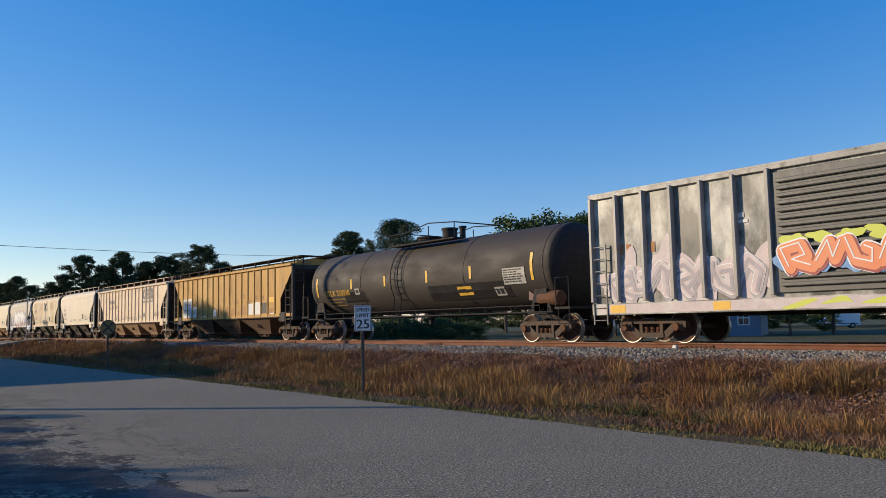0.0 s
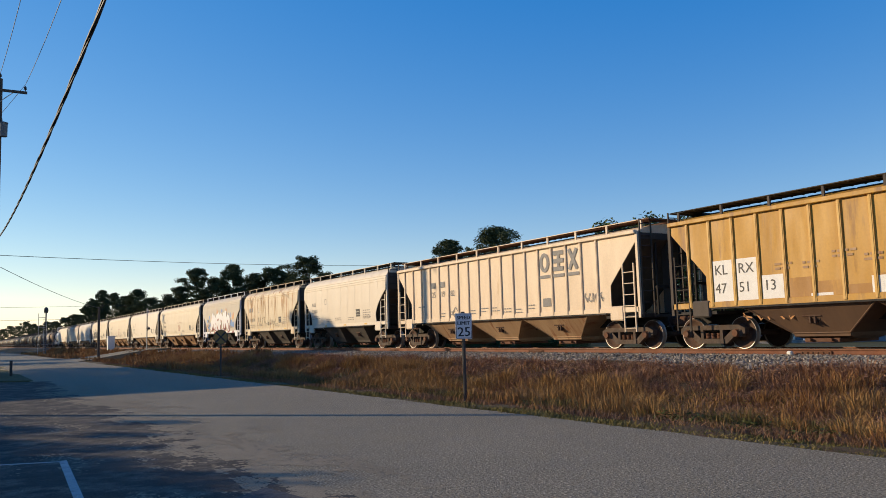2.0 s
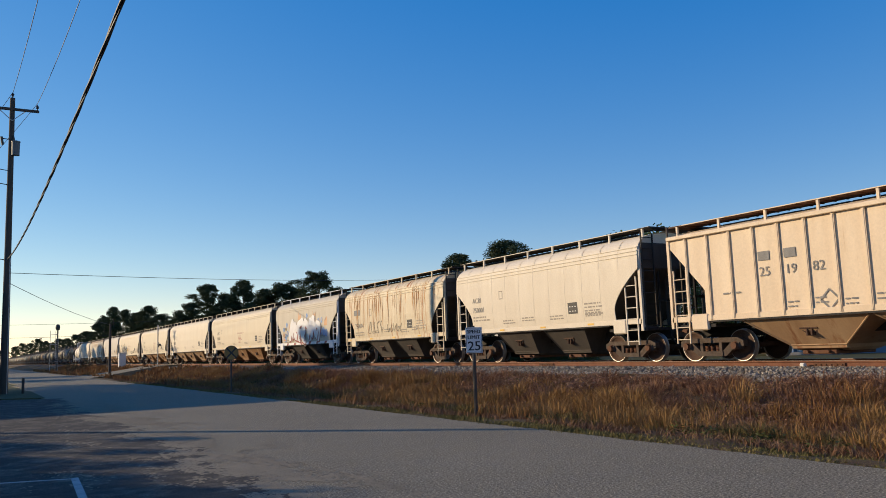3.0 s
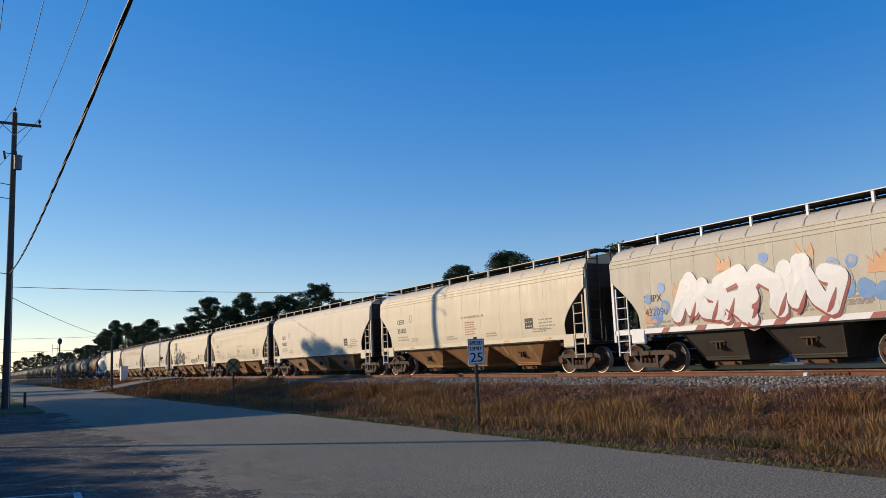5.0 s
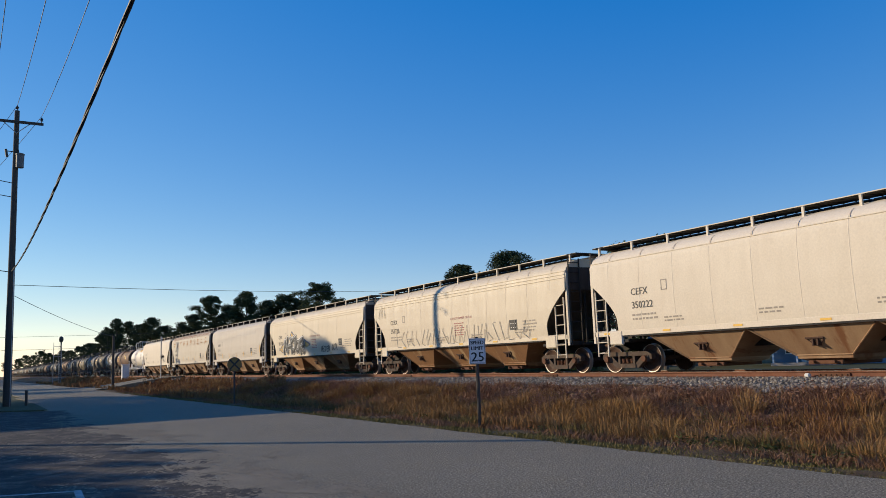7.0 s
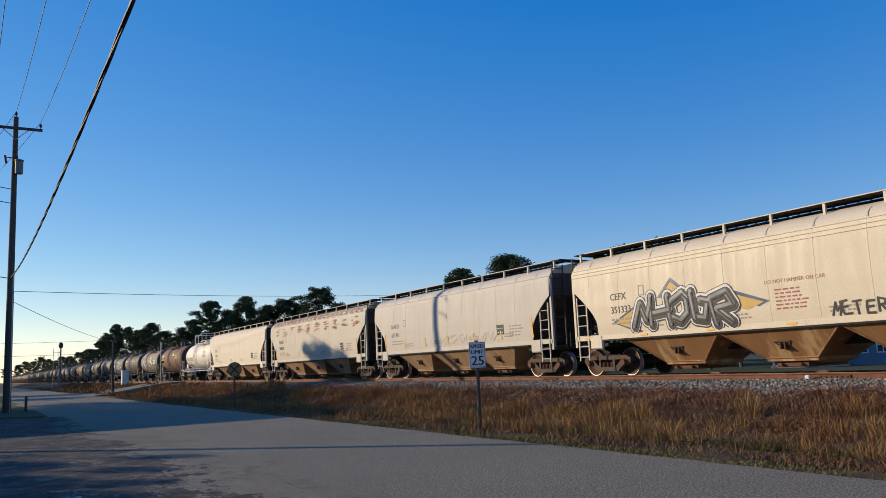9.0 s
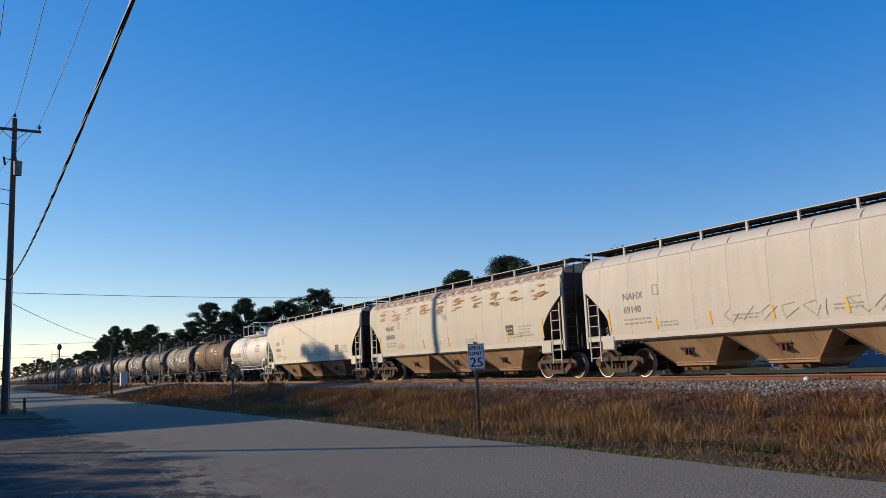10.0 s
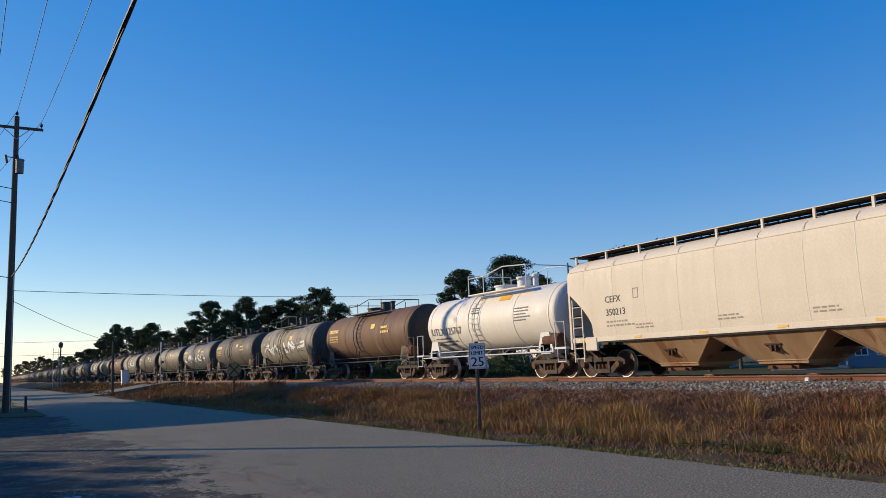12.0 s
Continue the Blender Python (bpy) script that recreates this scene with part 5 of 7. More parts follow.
def warning_disc(x, y):
    s = thing("railroad_warning_sign", "round yellow railroad warning sign with a black cross", "road sign", at=(x, y, -0.1))
    part("post", Shape().box(-0.035, 0.035, 0.0, 0.04, -0.4, 2.15), DARK_STEEL, s)
    disc = part("disc", Shape().lathe([(0.33, -0.012), (0.33, -0.004)], 32, "y", (0, 0, 1.88)), SIGN_YELLOW, s)
    cross = Shape()
    for a in (45, -45):
        c, sn = math.cos(radians(a)), math.sin(radians(a))
        pts = [(-0.31, -0.035), (0.31, -0.035), (0.31, 0.035), (-0.31, 0.035)]
        cross.add([(u * c - v * sn, -0.015 - 0.0005 * (a > 0), 1.88 + u * sn + v * c) for u, v in pts], [(0, 1, 2, 3)])
    cross.lathe([(0.33, -0.016), (0.33, -0.013), (0.305, -0.013), (0.305, -0.016)], 32, "y", (0, 0, 1.88), True)
    part("cross", cross, INK, disc)


warning_disc(10.15, 36.7)

# signals and cabinet at the side road
cab = thing("signal_cabinet", "white railway signal cabinet on a concrete foot", "cabinet", at=(16.7, 112.0, -0.2))
part("body", Shape().box(-0.42, 0.42, -0.42, 0.42, 0.1, 2.65, 0.03), WHITE_PAINT, cab)
part("roof", Shape().box(-0.48, 0.48, -0.48, 0.48, 2.65, 2.76, 0.03), WHITE_PAINT, cab)
part("foot", Shape().box(-0.7, 0.7, -0.7, 0.7, -0.4, 0.1, 0.02), STONE, cab)
part("door", Shape().box(-0.36, 0.36, -0.45, -0.42, 0.25, 2.5, 0.008), WHITE_PAINT, cab)
post = thing("wooden_post", "short dark wooden line pole beside the side road", "pole", at=(11.8, 87.0, 0))
part("pole", Shape().tube((0, 0, -0.4), (0, 0, 5.3), 0.15, 10, 0.11), POLE_WOOD, post)


def crossing_signal(x, y, z, turn=0):
    s = thing("crossing_signal", "railway crossing signal with crossbuck and lamps", "signal", at=(x, y, z), turn=turn)
    part("mast", Shape().tube((0, 0, 0), (0, 0, 4.9), 0.06, 10), GALV, s)
    part("base", Shape().lathe([(0.22, 0), (0.2, 0.3), (0.08, 0.4)], 12, "z"), GALV, s)
    for a in (40, -40):
        c, sn = math.cos(radians(a)), math.sin(radians(a))
        b = Shape().add([(u * c - v * sn, yy, 4.4 + u * sn + v * c) for yy in (-0.09 - 0.012 * (a > 0), -0.08 - 0.012 * (a > 0)) for u, v in ((-0.6, -0.1), (0.6, -0.1), (0.6, 0.1), (-0.6, 0.1))],
                        [(0, 1, 2, 3), (7, 6, 5, 4), (0, 4, 5, 1), (1, 5, 6, 2), (2, 6, 7, 3), (3, 7, 4, 0)])
        part("crossbuck_blade", b, WHITE_PAINT, s)
    lamp = Shape().box(-0.75, 0.75, -0.03, 0.03, 2.75, 2.82)
    for u in (-0.55, 0.55):
        lamp.lathe([(0.28, -0.06), (0.28, -0.04), (0.1, 0.05)], 18, "y", (u, -0.05, 2.78)).lathe([(0.11, -0.3), (0.11, -0.05)], 12, "y", (u, 0, 2.78))
    part("lamp_bar", lamp, INK, s)


crossing_signal(16.9, 89.5, 0.3, 78)
mast = thing("block_signal", "tall black railway block signal mast with a ladder", "signal", at=(12.0, 149.0, 0))
part("mast", Shape().tube((0, 0, -0.3), (0, 0, 7.2), 0.09, 10), DARK_STEEL, mast)
part("signal_head", Shape().lathe([(0.1, 6.9), (0.26, 6.98), (0.34, 7.2), (0.36, 7.45), (0.3, 7.75), (0.1, 7.9)], 16, "z", (0, -0.12, 0)), INK, mast)
ladder("mast_ladder", mast, GALV, -0.1, -0.1, 0.2, 6.9, "x", 0.4, 0.35)
part("cage", Shape().rail([(-1.1, 0, 6.9), (-1.1, 0, 0.2)], 0.04).tube((-1.1, 0, 6.2), (0, 0, 6.2), 0.04).tube((-1.1, 0, 4.6), (0, 0, 4.6), 0.04), GALV, mast)

# ---- houses beyond the track ----
SIDING = surface("blue_siding", (0.17, 0.225, 0.31), 0.7, second=(0.14, 0.19, 0.27), scale=1.5, grain=0.06, bump=0.1)
SHINGLE = surface("grey_shingles", (0.09, 0.09, 0.095), 0.9, second=(0.06, 0.06, 0.065), scale=1.5, grain=0.3, bump=0.4)
PANE = surface("window_glass", (0.03, 0.04, 0.05), 0.08, scale=1, grain=0.02, bump=0.0, specular=0.8)
TRIM_WHITE = surface("white_trim", (0.75, 0.75, 0.74), 0.6, second=(0.66, 0.66, 0.65), scale=3, grain=0.05, bump=0.05)


def house(x, y, w, d, wall, roof, siding, turn, label):
    """A house with a gabled roof and a porch, its front to the track (-x)."""
    h = thing("house", label, "house", "houses beyond the track", (x, y, 0), turn)
    body = part("wall", Shape().box(0, d, -w / 2, w / 2, -0.2, wall), siding, h)
    boards = Shape()
    z = 0.2
    while z < wall - 0.1:
        boards.box(-0.02, 0.0, -w / 2, w / 2, z, z + 0.02)
        z += 0.2
    part("siding_board", boards, siding, h)
    g = Shape()
    g.add([(-0.5, -w / 2 - 0.4, wall - 0.1), (d + 0.5, -w / 2 - 0.4, wall - 0.1), (d + 0.5, w / 2 + 0.4, wall - 0.1), (-0.5, w / 2 + 0.4, wall - 0.1), (d / 2, -w / 2 - 0.4, roof), (d / 2, w / 2 + 0.4, roof)],
          [(0, 3, 5, 4), (1, 4, 5, 2), (0, 4, 1), (2, 5, 3), (0, 1, 2, 3)])
    part("roof", g, SHINGLE, h)
    part("porch_roof", Shape().add([(-2.2, -1.2, wall - 0.35), (-2.2, w / 2 - 0.3, wall - 0.35), (0.0, w / 2 - 0.3, wall + 0.25), (0.0, -1.2, wall + 0.25), (-2.2, -1.2, wall - 0.5), (-2.2, w / 2 - 0.3, wall - 0.5), (0.0, w / 2 - 0.3, wall + 0.1), (0.0, -1.2, wall + 0.1)],
                                   [(0, 1, 2, 3), (7, 6, 5, 4), (0, 4, 5, 1), (1, 5, 6, 2), (3, 7, 4, 0)]), SHINGLE, h)
    for k in range(4):
        part("porch_post", Shape().box(-2.12, -2.0, -1.1 + k * (w / 2 + 0.6) / 3 - 0.06, -1.1 + k * (w / 2 + 0.6) / 3 + 0.06, 0, wall - 0.4), TRIM_WHITE, h)
    part("porch_floor", Shape().box(-2.2, 0, -1.2, w / 2 - 0.3, -0.1, 0.25), STONE, h)
    for yy in (-w * 0.36, -w * 0.2, w * 0.1, w * 0.34):
        win = part("window", Shape().box(-0.05, -0.01, yy - 0.5, yy + 0.5, 0.95, 2.25), TRIM_WHITE, h)
        for k in (-1, 1):
            part("pane", Shape().box(-0.065, -0.05, yy + k * 0.22 - 0.18, yy + k * 0.22 + 0.18, 1.05, 1.55), PANE, win)
            part("pane", Shape().box(-0.065, -0.05, yy + k * 0.22 - 0.18, yy + k * 0.22 + 0.18, 1.65, 2.15), PANE, win)
    part("door", Shape().box(-0.06, -0.01, w * 0.22 - 0.45, w * 0.22 + 0.45, 0.25, 2.25, 0.01), TRIM_WHITE, h)
    return h


house(66.0, 62.0, 8.0, 7.0, 2.5, 4.0, SIDING, 32, "pale blue wooden house beyond the track")
house(62.0, 42.0, 10.0, 8.0, 2.5, 4.1, SIDING, 26, "pale blue wooden house with a porch and grey roof")


def parked_van(x, y, turn):
    """A white delivery van, its side to the track."""
    v = thing("van", "white delivery van parked beside a house", "van", at=(x, y, 0), turn=turn)
    body = Shape().plate([(-2.4, 0.35), (2.4, 0.35), (2.45, 0.95), (1.65, 1.15), (1.05, 1.95), (0.8, 2.05), (-2.35, 2.05), (-2.42, 1.9)], -0.92, 0.92)
    part("body", body, TRIM_WHITE, v)
    for sx in (-1, 1):
        part("side_window", Shape().plate([(0.55, 1.2), (1.45, 1.2), (1.0, 1.8), (0.55, 1.8)], *sorted((sx * 0.925, sx * 0.935))), PANE, v)
        part("bumper_strip", Shape().box(*sorted((sx * 0.92, sx * 0.94)), -2.2, 2.2, 0.55, 0.63), DARK_STEEL, v)
        for yy in (-1.5, 1.45):
            wheel = part("wheel", Shape().lathe([(0.2, sx * 0.72), (0.34, sx * 0.74), (0.34, sx * 0.93), (0.2, sx * 0.95)], 18, "x", (0, yy, 0.34)), INK, v)
            part("hub_cap", Shape().lathe([(0.19, sx * 0.94), (0.15, sx * 0.965)], 14, "x", (0, yy, 0.34)), GALV, wheel)
    return v


parked_van(104.0, 50.0, 35)


# ---- the train ----
def paint(name, base, grime, grime_amount=0.5, rust=None, rust_level=0.66, rough=0.72, rust_scale=1.1, soft=0.05, stretch=STREAK):
    return surface(name, base, rough, second=grime, scale=0.9, amount=grime_amount, grain=0.06, grain_scale=18, bump=0.08, bump_scale=5, stretch=stretch,
                   spots=rust, spot_scale=rust_scale, spot_level=rust_level, spot_soft=soft)


RUSTY = (0.30, 0.12, 0.04)
YELLOW = paint("faded_yellow_paint", (0.52, 0.285, 0.045), (0.36, 0.185, 0.035), 0.95, (0.26, 0.135, 0.045), 0.60, 0.6)
YELLOW_RIB = paint("pale_yellow_rib", (0.60, 0.37, 0.10), (0.50, 0.28, 0.06), 0.8, (0.30, 0.16, 0.05), 0.64, 0.6)
CREAM = paint("cream_paint", (0.70, 0.56, 0.40), (0.60, 0.46, 0.31), 0.7, (0.45, 0.27, 0.12), 0.68, 0.6)
OFFWHITE = paint("off_white_paint", (0.715, 0.635, 0.505), (0.62, 0.535, 0.415), 0.6, (0.42, 0.30, 0.16), 0.72)
RUSTED_CREAM = paint("rust_streaked_paint", (0.64, 0.55, 0.39), (0.54, 0.43, 0.28), 0.7, (0.36, 0.15, 0.05), 0.60, 0.6, 1.6, 0.05, (0.3, 2.4, 0.16))
GREY_CREAM = paint("grey_cream_paint", (0.57, 0.515, 0.42), (0.48, 0.425, 0.335), 0.6, (0.45, 0.28, 0.12), 0.72)
TAN = paint("tan_paint", (0.66, 0.575, 0.43), (0.58, 0.49, 0.36), 0.6, (0.40, 0.28, 0.15), 0.74, 0.6)
PALE_GREY = paint("pale_grey_paint", (0.57, 0.52, 0.445), (0.50, 0.45, 0.38), 0.6, (0.36, 0.28, 0.2), 0.75)
RUST_ROOF = paint("rust_stained_roof", (0.32, 0.17, 0.10), (0.42, 0.33, 0.25), 0.9, (0.24, 0.09, 0.035), 0.55)
BAY_TAN = paint("rusty_tan_bay", (0.42, 0.28, 0.16), (0.24, 0.13, 0.065), 0.9, (0.22, 0.095, 0.04), 0.60, 0.75, 1.4)
BAY_BROWN = paint("rust_brown_bay", (0.15, 0.085, 0.048), (0.085, 0.048, 0.032), 0.9, (0.30, 0.17, 0.08), 0.66, 0.8, 1.4)
LOWER_GRIME = paint("brown_panel_grime", (0.40, 0.20, 0.045), (0.28, 0.14, 0.04), 0.95, (0.48, 0.26, 0.05), 0.55, 0.65)
BAY_ORANGE = paint("rust_orange_bay", (0.32, 0.165, 0.065), (0.20, 0.095, 0.042), 0.9, (0.46, 0.30, 0.15), 0.6, 0.75, 1.4)
BLACK_TANK = paint("matt_black_tank", (0.036, 0.029, 0.024), (0.05, 0.039, 0.031), 0.7, None, rough=0.75, stretch=(0.6, 0.25, 0.6))
BLACK_PATCH = surface("fresh_black_patch", (0.022, 0.02, 0.02), 0.45, second=(0.03, 0.026, 0.024), scale=1, grain=0.05, bump=0.05)
WHITE_TANK = paint("white_tank_paint", (0.78, 0.72, 0.62), (0.69, 0.62, 0.52), 0.6, (0.45, 0.34, 0.22), 0.73, 0.6)
BROWN_TANK = paint("rusty_brown_tank", (0.17, 0.09, 0.05), (0.11, 0.06, 0.036), 0.9, (0.26, 0.17, 0.10), 0.68, 0.75)
GREY_TANK = paint("grimy_grey_tank", (0.30, 0.265, 0.20), (0.22, 0.185, 0.14), 0.9, (0.07, 0.052, 0.04), 0.58, 0.75)
DARK_TANK = paint("oily_dark_tank", (0.075, 0.063, 0.052), (0.10, 0.08, 0.062), 0.8, (0.17, 0.135, 0.10), 0.70, 0.7)
SLATE_TANK = paint("slate_tank", (0.13, 0.135, 0.135), (0.08, 0.08, 0.08), 0.8, (0.33, 0.30, 0.25), 0.62, 0.7)
OLIVE_TANK = paint("dirty_olive_tank", (0.19, 0.165, 0.115), (0.12, 0.10, 0.07), 0.9, (0.09, 0.065, 0.045), 0.62, 0.6)
RED_TANK = paint("dull_red_tank", (0.30, 0.10, 0.06), (0.2, 0.075, 0.05), 0.8, (0.12, 0.07, 0.05), 0.64, 0.6)
BOX_GREY = paint("box_car_side", (0.21, 0.20, 0.175), (0.085, 0.08, 0.07), 1.0, (0.60, 0.58, 0.52), 0.55, 0.33, 1.5, 0.12, (0.5, 0.7, 0.38))
BOX_POST = paint("box_car_post", (0.42, 0.40, 0.36), (0.22, 0.20, 0.18), 0.9, (0.10, 0.085, 0.07), 0.62, 0.5)
BOX_DOOR = paint("box_car_door", (0.105, 0.10, 0.092), (0.16, 0.15, 0.135), 0.7, None, rough=0.5)
SPRAY_WHITE = surface("white_spray", (0.78, 0.77, 0.76), 0.5, second=(0.66, 0.66, 0.68), scale=2, grain=0.05, bump=0.02)
SPRAY_PINK = surface("pink_spray", (0.64, 0.52, 0.51), 0.6, second=(0.46, 0.41, 0.41), scale=1.8, amount=1.0, grain=0.15, bump=0.02, spots=(0.60, 0.56, 0.55), spot_scale=1.6, spot_level=0.58)
SPRAY_LILAC = surface("lilac_spray", (0.46, 0.41, 0.44), 0.6, second=(0.28, 0.26, 0.28), scale=2, amount=1.0, grain=0.12, bump=0.02)
SPRAY_ORANGE = surface("orange_spray", (0.72, 0.22, 0.09), 0.5, second=(0.75, 0.36, 0.2), scale=1.5, grain=0.05, bump=0.02)
SPRAY_BLUE = surface("blue_spray", (0.10, 0.22, 0.52), 0.5, second=(0.3, 0.5, 0.66), scale=2, grain=0.05, bump=0.02)
SPRAY_RED = surface("maroon_spray", (0.30, 0.06, 0.06), 0.5, second=(0.4, 0.12, 0.1), scale=2, grain=0.05, bump=0.02)
SPRAY_GREEN = surface("lime_spray", (0.52, 0.58, 0.08), 0.5, second=(0.62, 0.62, 0.12), scale=2, grain=0.05, bump=0.02)
SPRAY_NAVY = surface("navy_spray", (0.03, 0.045, 0.11), 0.5, second=(0.1, 0.16, 0.26), scale=2, grain=0.05, bump=0.02)
SPRAY_FLAME = surface("flame_spray", (0.62, 0.30, 0.14), 0.55, second=(0.66, 0.46, 0.28), scale=3, grain=0.08, bump=0.02)
SPRAY_SILVER = surface("silver_spray", (0.10, 0.115, 0.13), 0.45, second=(0.30, 0.31, 0.31), scale=2.5, amount=1.0, grain=0.08, bump=0.02)
SPRAY_OCHRE = surface("ochre_spray", (0.58, 0.38, 0.10), 0.55, second=(0.5, 0.3, 0.08), scale=5, grain=0.1, bump=0.02, spots=(0.12, 0.09, 0.05), spot_scale=9, spot_level=0.66)
RUN_RUST = surface("rust_run", (0.54, 0.29, 0.10), 0.8, second=(0.36, 0.135, 0.04), scale=2, amount=0.9, grain=0.25, stretch=(1, 3, 0.5), bump=0.2)
FAINT_RUST = surface("faint_rust", (0.46, 0.25, 0.11), 0.8, second=(0.36, 0.16, 0.06), scale=3, amount=0.9, grain=0.25, stretch=(1, 0.6, 3), bump=0.1)

CARS = []           # (car, its place along the track at the start)
TRAIN = "freight train"


def along(name, label, rear, front, *args, **kw):
    car, width_at = hopper_car(name, label, rear - front, *args, **kw)
    CARS.append((car, (rear + front) / 2))
    return car, width_at, (rear - front) / 2


def marks(car, w, half, initials, number, ink, seed, size=0.32, u=1.95, z=2.5, stripes=None, qr=True, notice=""):
    """Reporting marks, small print and reflective stripes on the side to the road."""
    rng = random.Random(seed)
    d = Decal(w)
    u0 = -half + u
    for dx in (0.0, 0.012):
        d.proud = 0.006 + dx * 0.1
        d.text(initials, u0 + dx, z, size)
        d.text(number, u0 + dx, z - size * 1.35, size)
    d.done("reporting_marks", ink, car)
    p = Decal(w)
    p.lines(u0, z - size * 2.1, 2, 1.25, 0.13, 0.06, rng)
    for k in range(4):
        p.lines(-half + 3.4 + (2 * half - 6.0) * k / 3.2 + rng.uniform(-0.3, 0.3), 1.62 + rng.uniform(0, 0.1), 2, 0.8, 0.1, 0.045, rng)
    p.lines(half - 2.7, 2.0, 4, 0.9, 0.12, 0.05, rng)
    p.bar(-half + 3.3, -half + 3.55, 2.55, 2.58).bar(-half + 3.3, -half + 3.55, 2.85, 2.88).bar(-half + 3.3, -half + 3.33, 2.55, 2.88).bar(-half + 3.52, -half + 3.55, 2.55, 2.88)
    p.done("small_print", FAINT_INK, car, "rows of small stencilled print")
    if qr:
        q = Decal(w)
        q.bar(half - 3.6, half - 3.08, 1.72, 2.12)
        q.done("consolidated_stencil", INK, car)
        q = Decal(w, 0.016)
        for k in range(6):
            a, b = half - 3.52 + 0.15 * (k % 3), 1.80 + 0.16 * (k // 3)
            q.bar(a, a + 0.08, b, b + 0.03)
        q.done("stencil_print", WHITE_PAINT, car)
    if notice:
        d = Decal(w)
        d.text(notice, -0.1, 2.4, 0.145)
        d.lines(0.2, 2.2, 6, 0.9, 0.1, 0.04, rng)
        d.done("notice", SPRAY_RED, car)
    if stripes == "tall":
        s = Decal(w, 0.014)
        for k in range(7):
            a = -half + 1.2 + (2 * half - 2.4) * k / 6
            hgt = 0.75 if k in (0, 6) else 0.38
            s.bar(a, a + 0.09, 1.5, 1.5 + hgt, -0.04)
        s.done("reflector", YELLOW_PAINT, car, "yellow reflective stripe")
    elif stripes == "low":
        s = Decal(lambda z: 1.50, 0.014)
        k = -half + 0.5
        while k < half - 0.3:
            s.bar(k, k + 0.32, 1.28, 1.34)
            k += 2.7
        s.done("reflector", YELLOW_PAINT, car, "yellow reflective stripe")


def scrawl(car, w, u0, u1, v0, v1, seed, layers, n=7, fat=0.22):
    """Spray-painted wild-style piece: stacked layers of bent letter-like strokes in several colours."""
    for j, (material, count, width, low, high) in enumerate(layers):
        rng = random.Random(seed + j * 17)
        d = Decal(w, 0.008 + 0.005 * j)
        for k in range(count):
            u = u0 + (u1 - u0) * (k + rng.uniform(0.1, 0.9)) / count
            span = (u1 - u0) / count
            va, vb = v0 + (v1 - v0) * low, v0 + (v1 - v0) * high
            pts = [(u + rng.uniform(-0.8, 0.8) * span, va + (vb - va) * rng.uniform(0.0, 0.25))]
            for i in range(4):
                pts.append((u + rng.uniform(-0.9, 0.9) * span, va + (vb - va) * (rng.uniform(0.05, 0.95))))
            fine = []
            for a, b in zip(pts, pts[1:]):
                fine += [(a[0] + (b[0] - a[0]) * i / 4, a[1] + (b[1] - a[1]) * i / 4) for i in range(4)]
            d.stroke(fine + [pts[-1]], width * rng.uniform(0.7, 1.3), taper=rng.random() < 0.6)
        d.done("spray_painting", material, car, "spray-painted lettering")


# letter skeletons in a unit box, as bent lines
GLYPHS = {"M": [[(0, 0), (0.05, 1), (0.5, 0.35), (0.95, 1), (1, 0)]], "E": [[(1, 1), (0.05, 0.95), (0, 0.5), (0.05, 0.03), (1, 0)], [(0.05, 0.5), (0.8, 0.55)]], "T": [[(0, 0.95), (1, 1)], [(0.5, 0.97), (0.42, 0)]],
          "R": [[(0, 0), (0.05, 1), (0.9, 0.9), (0.85, 0.55), (0.05, 0.5)], [(0.35, 0.5), (1, 0)]], "O": [[(0.5, 1), (0.05, 0.75), (0.05, 0.2), (0.5, 0), (0.95, 0.25), (0.95, 0.75), (0.5, 1)]],
          "U": [[(0, 1), (0.05, 0.15), (0.45, 0), (0.9, 0.15), (1, 1)]], "H": [[(0, 0), (0.05, 1)], [(0, 0.45), (1, 0.55)], [(0.95, 1), (1, 0)]],
          "arch": [[(0, 0), (0.1, 0.7), (0.5, 1), (0.9, 0.7), (1, 0)]], "hook": [[(0, 1), (0.35, 0.1), (0.8, 0), (1, 0.5), (0.6, 0.65)]], "fork": [[(0, 0.1), (0.4, 0.95), (0.75, 0.25), (1, 0.9)]], "loop": [[(0.1, 0), (0, 0.8), (0.7, 1), (1, 0.5), (0.3, 0.35), (1, 0)]]}


def capsule(d, p, q, r, n=5):
    """A painted line with round ends."""
    a = math.atan2(q[1] - p[1], q[0] - p[0])
    ring = [(c[0] + r * math.cos(a + s + math.pi * (k / n - 0.5)), c[1] + r * math.sin(a + s + math.pi * (k / n - 0.5))) for c, s in ((q, 0.0), (p, math.pi)) for k in range(n + 1)]
    mid = ((p[0] + q[0]) / 2, (p[1] + q[1]) / 2)
    d.proud += 0.00015
    m = len(ring)
    d.points([mid] + ring, [(0, k + 1, (k + 1) % m + 1) for k in range(m)])


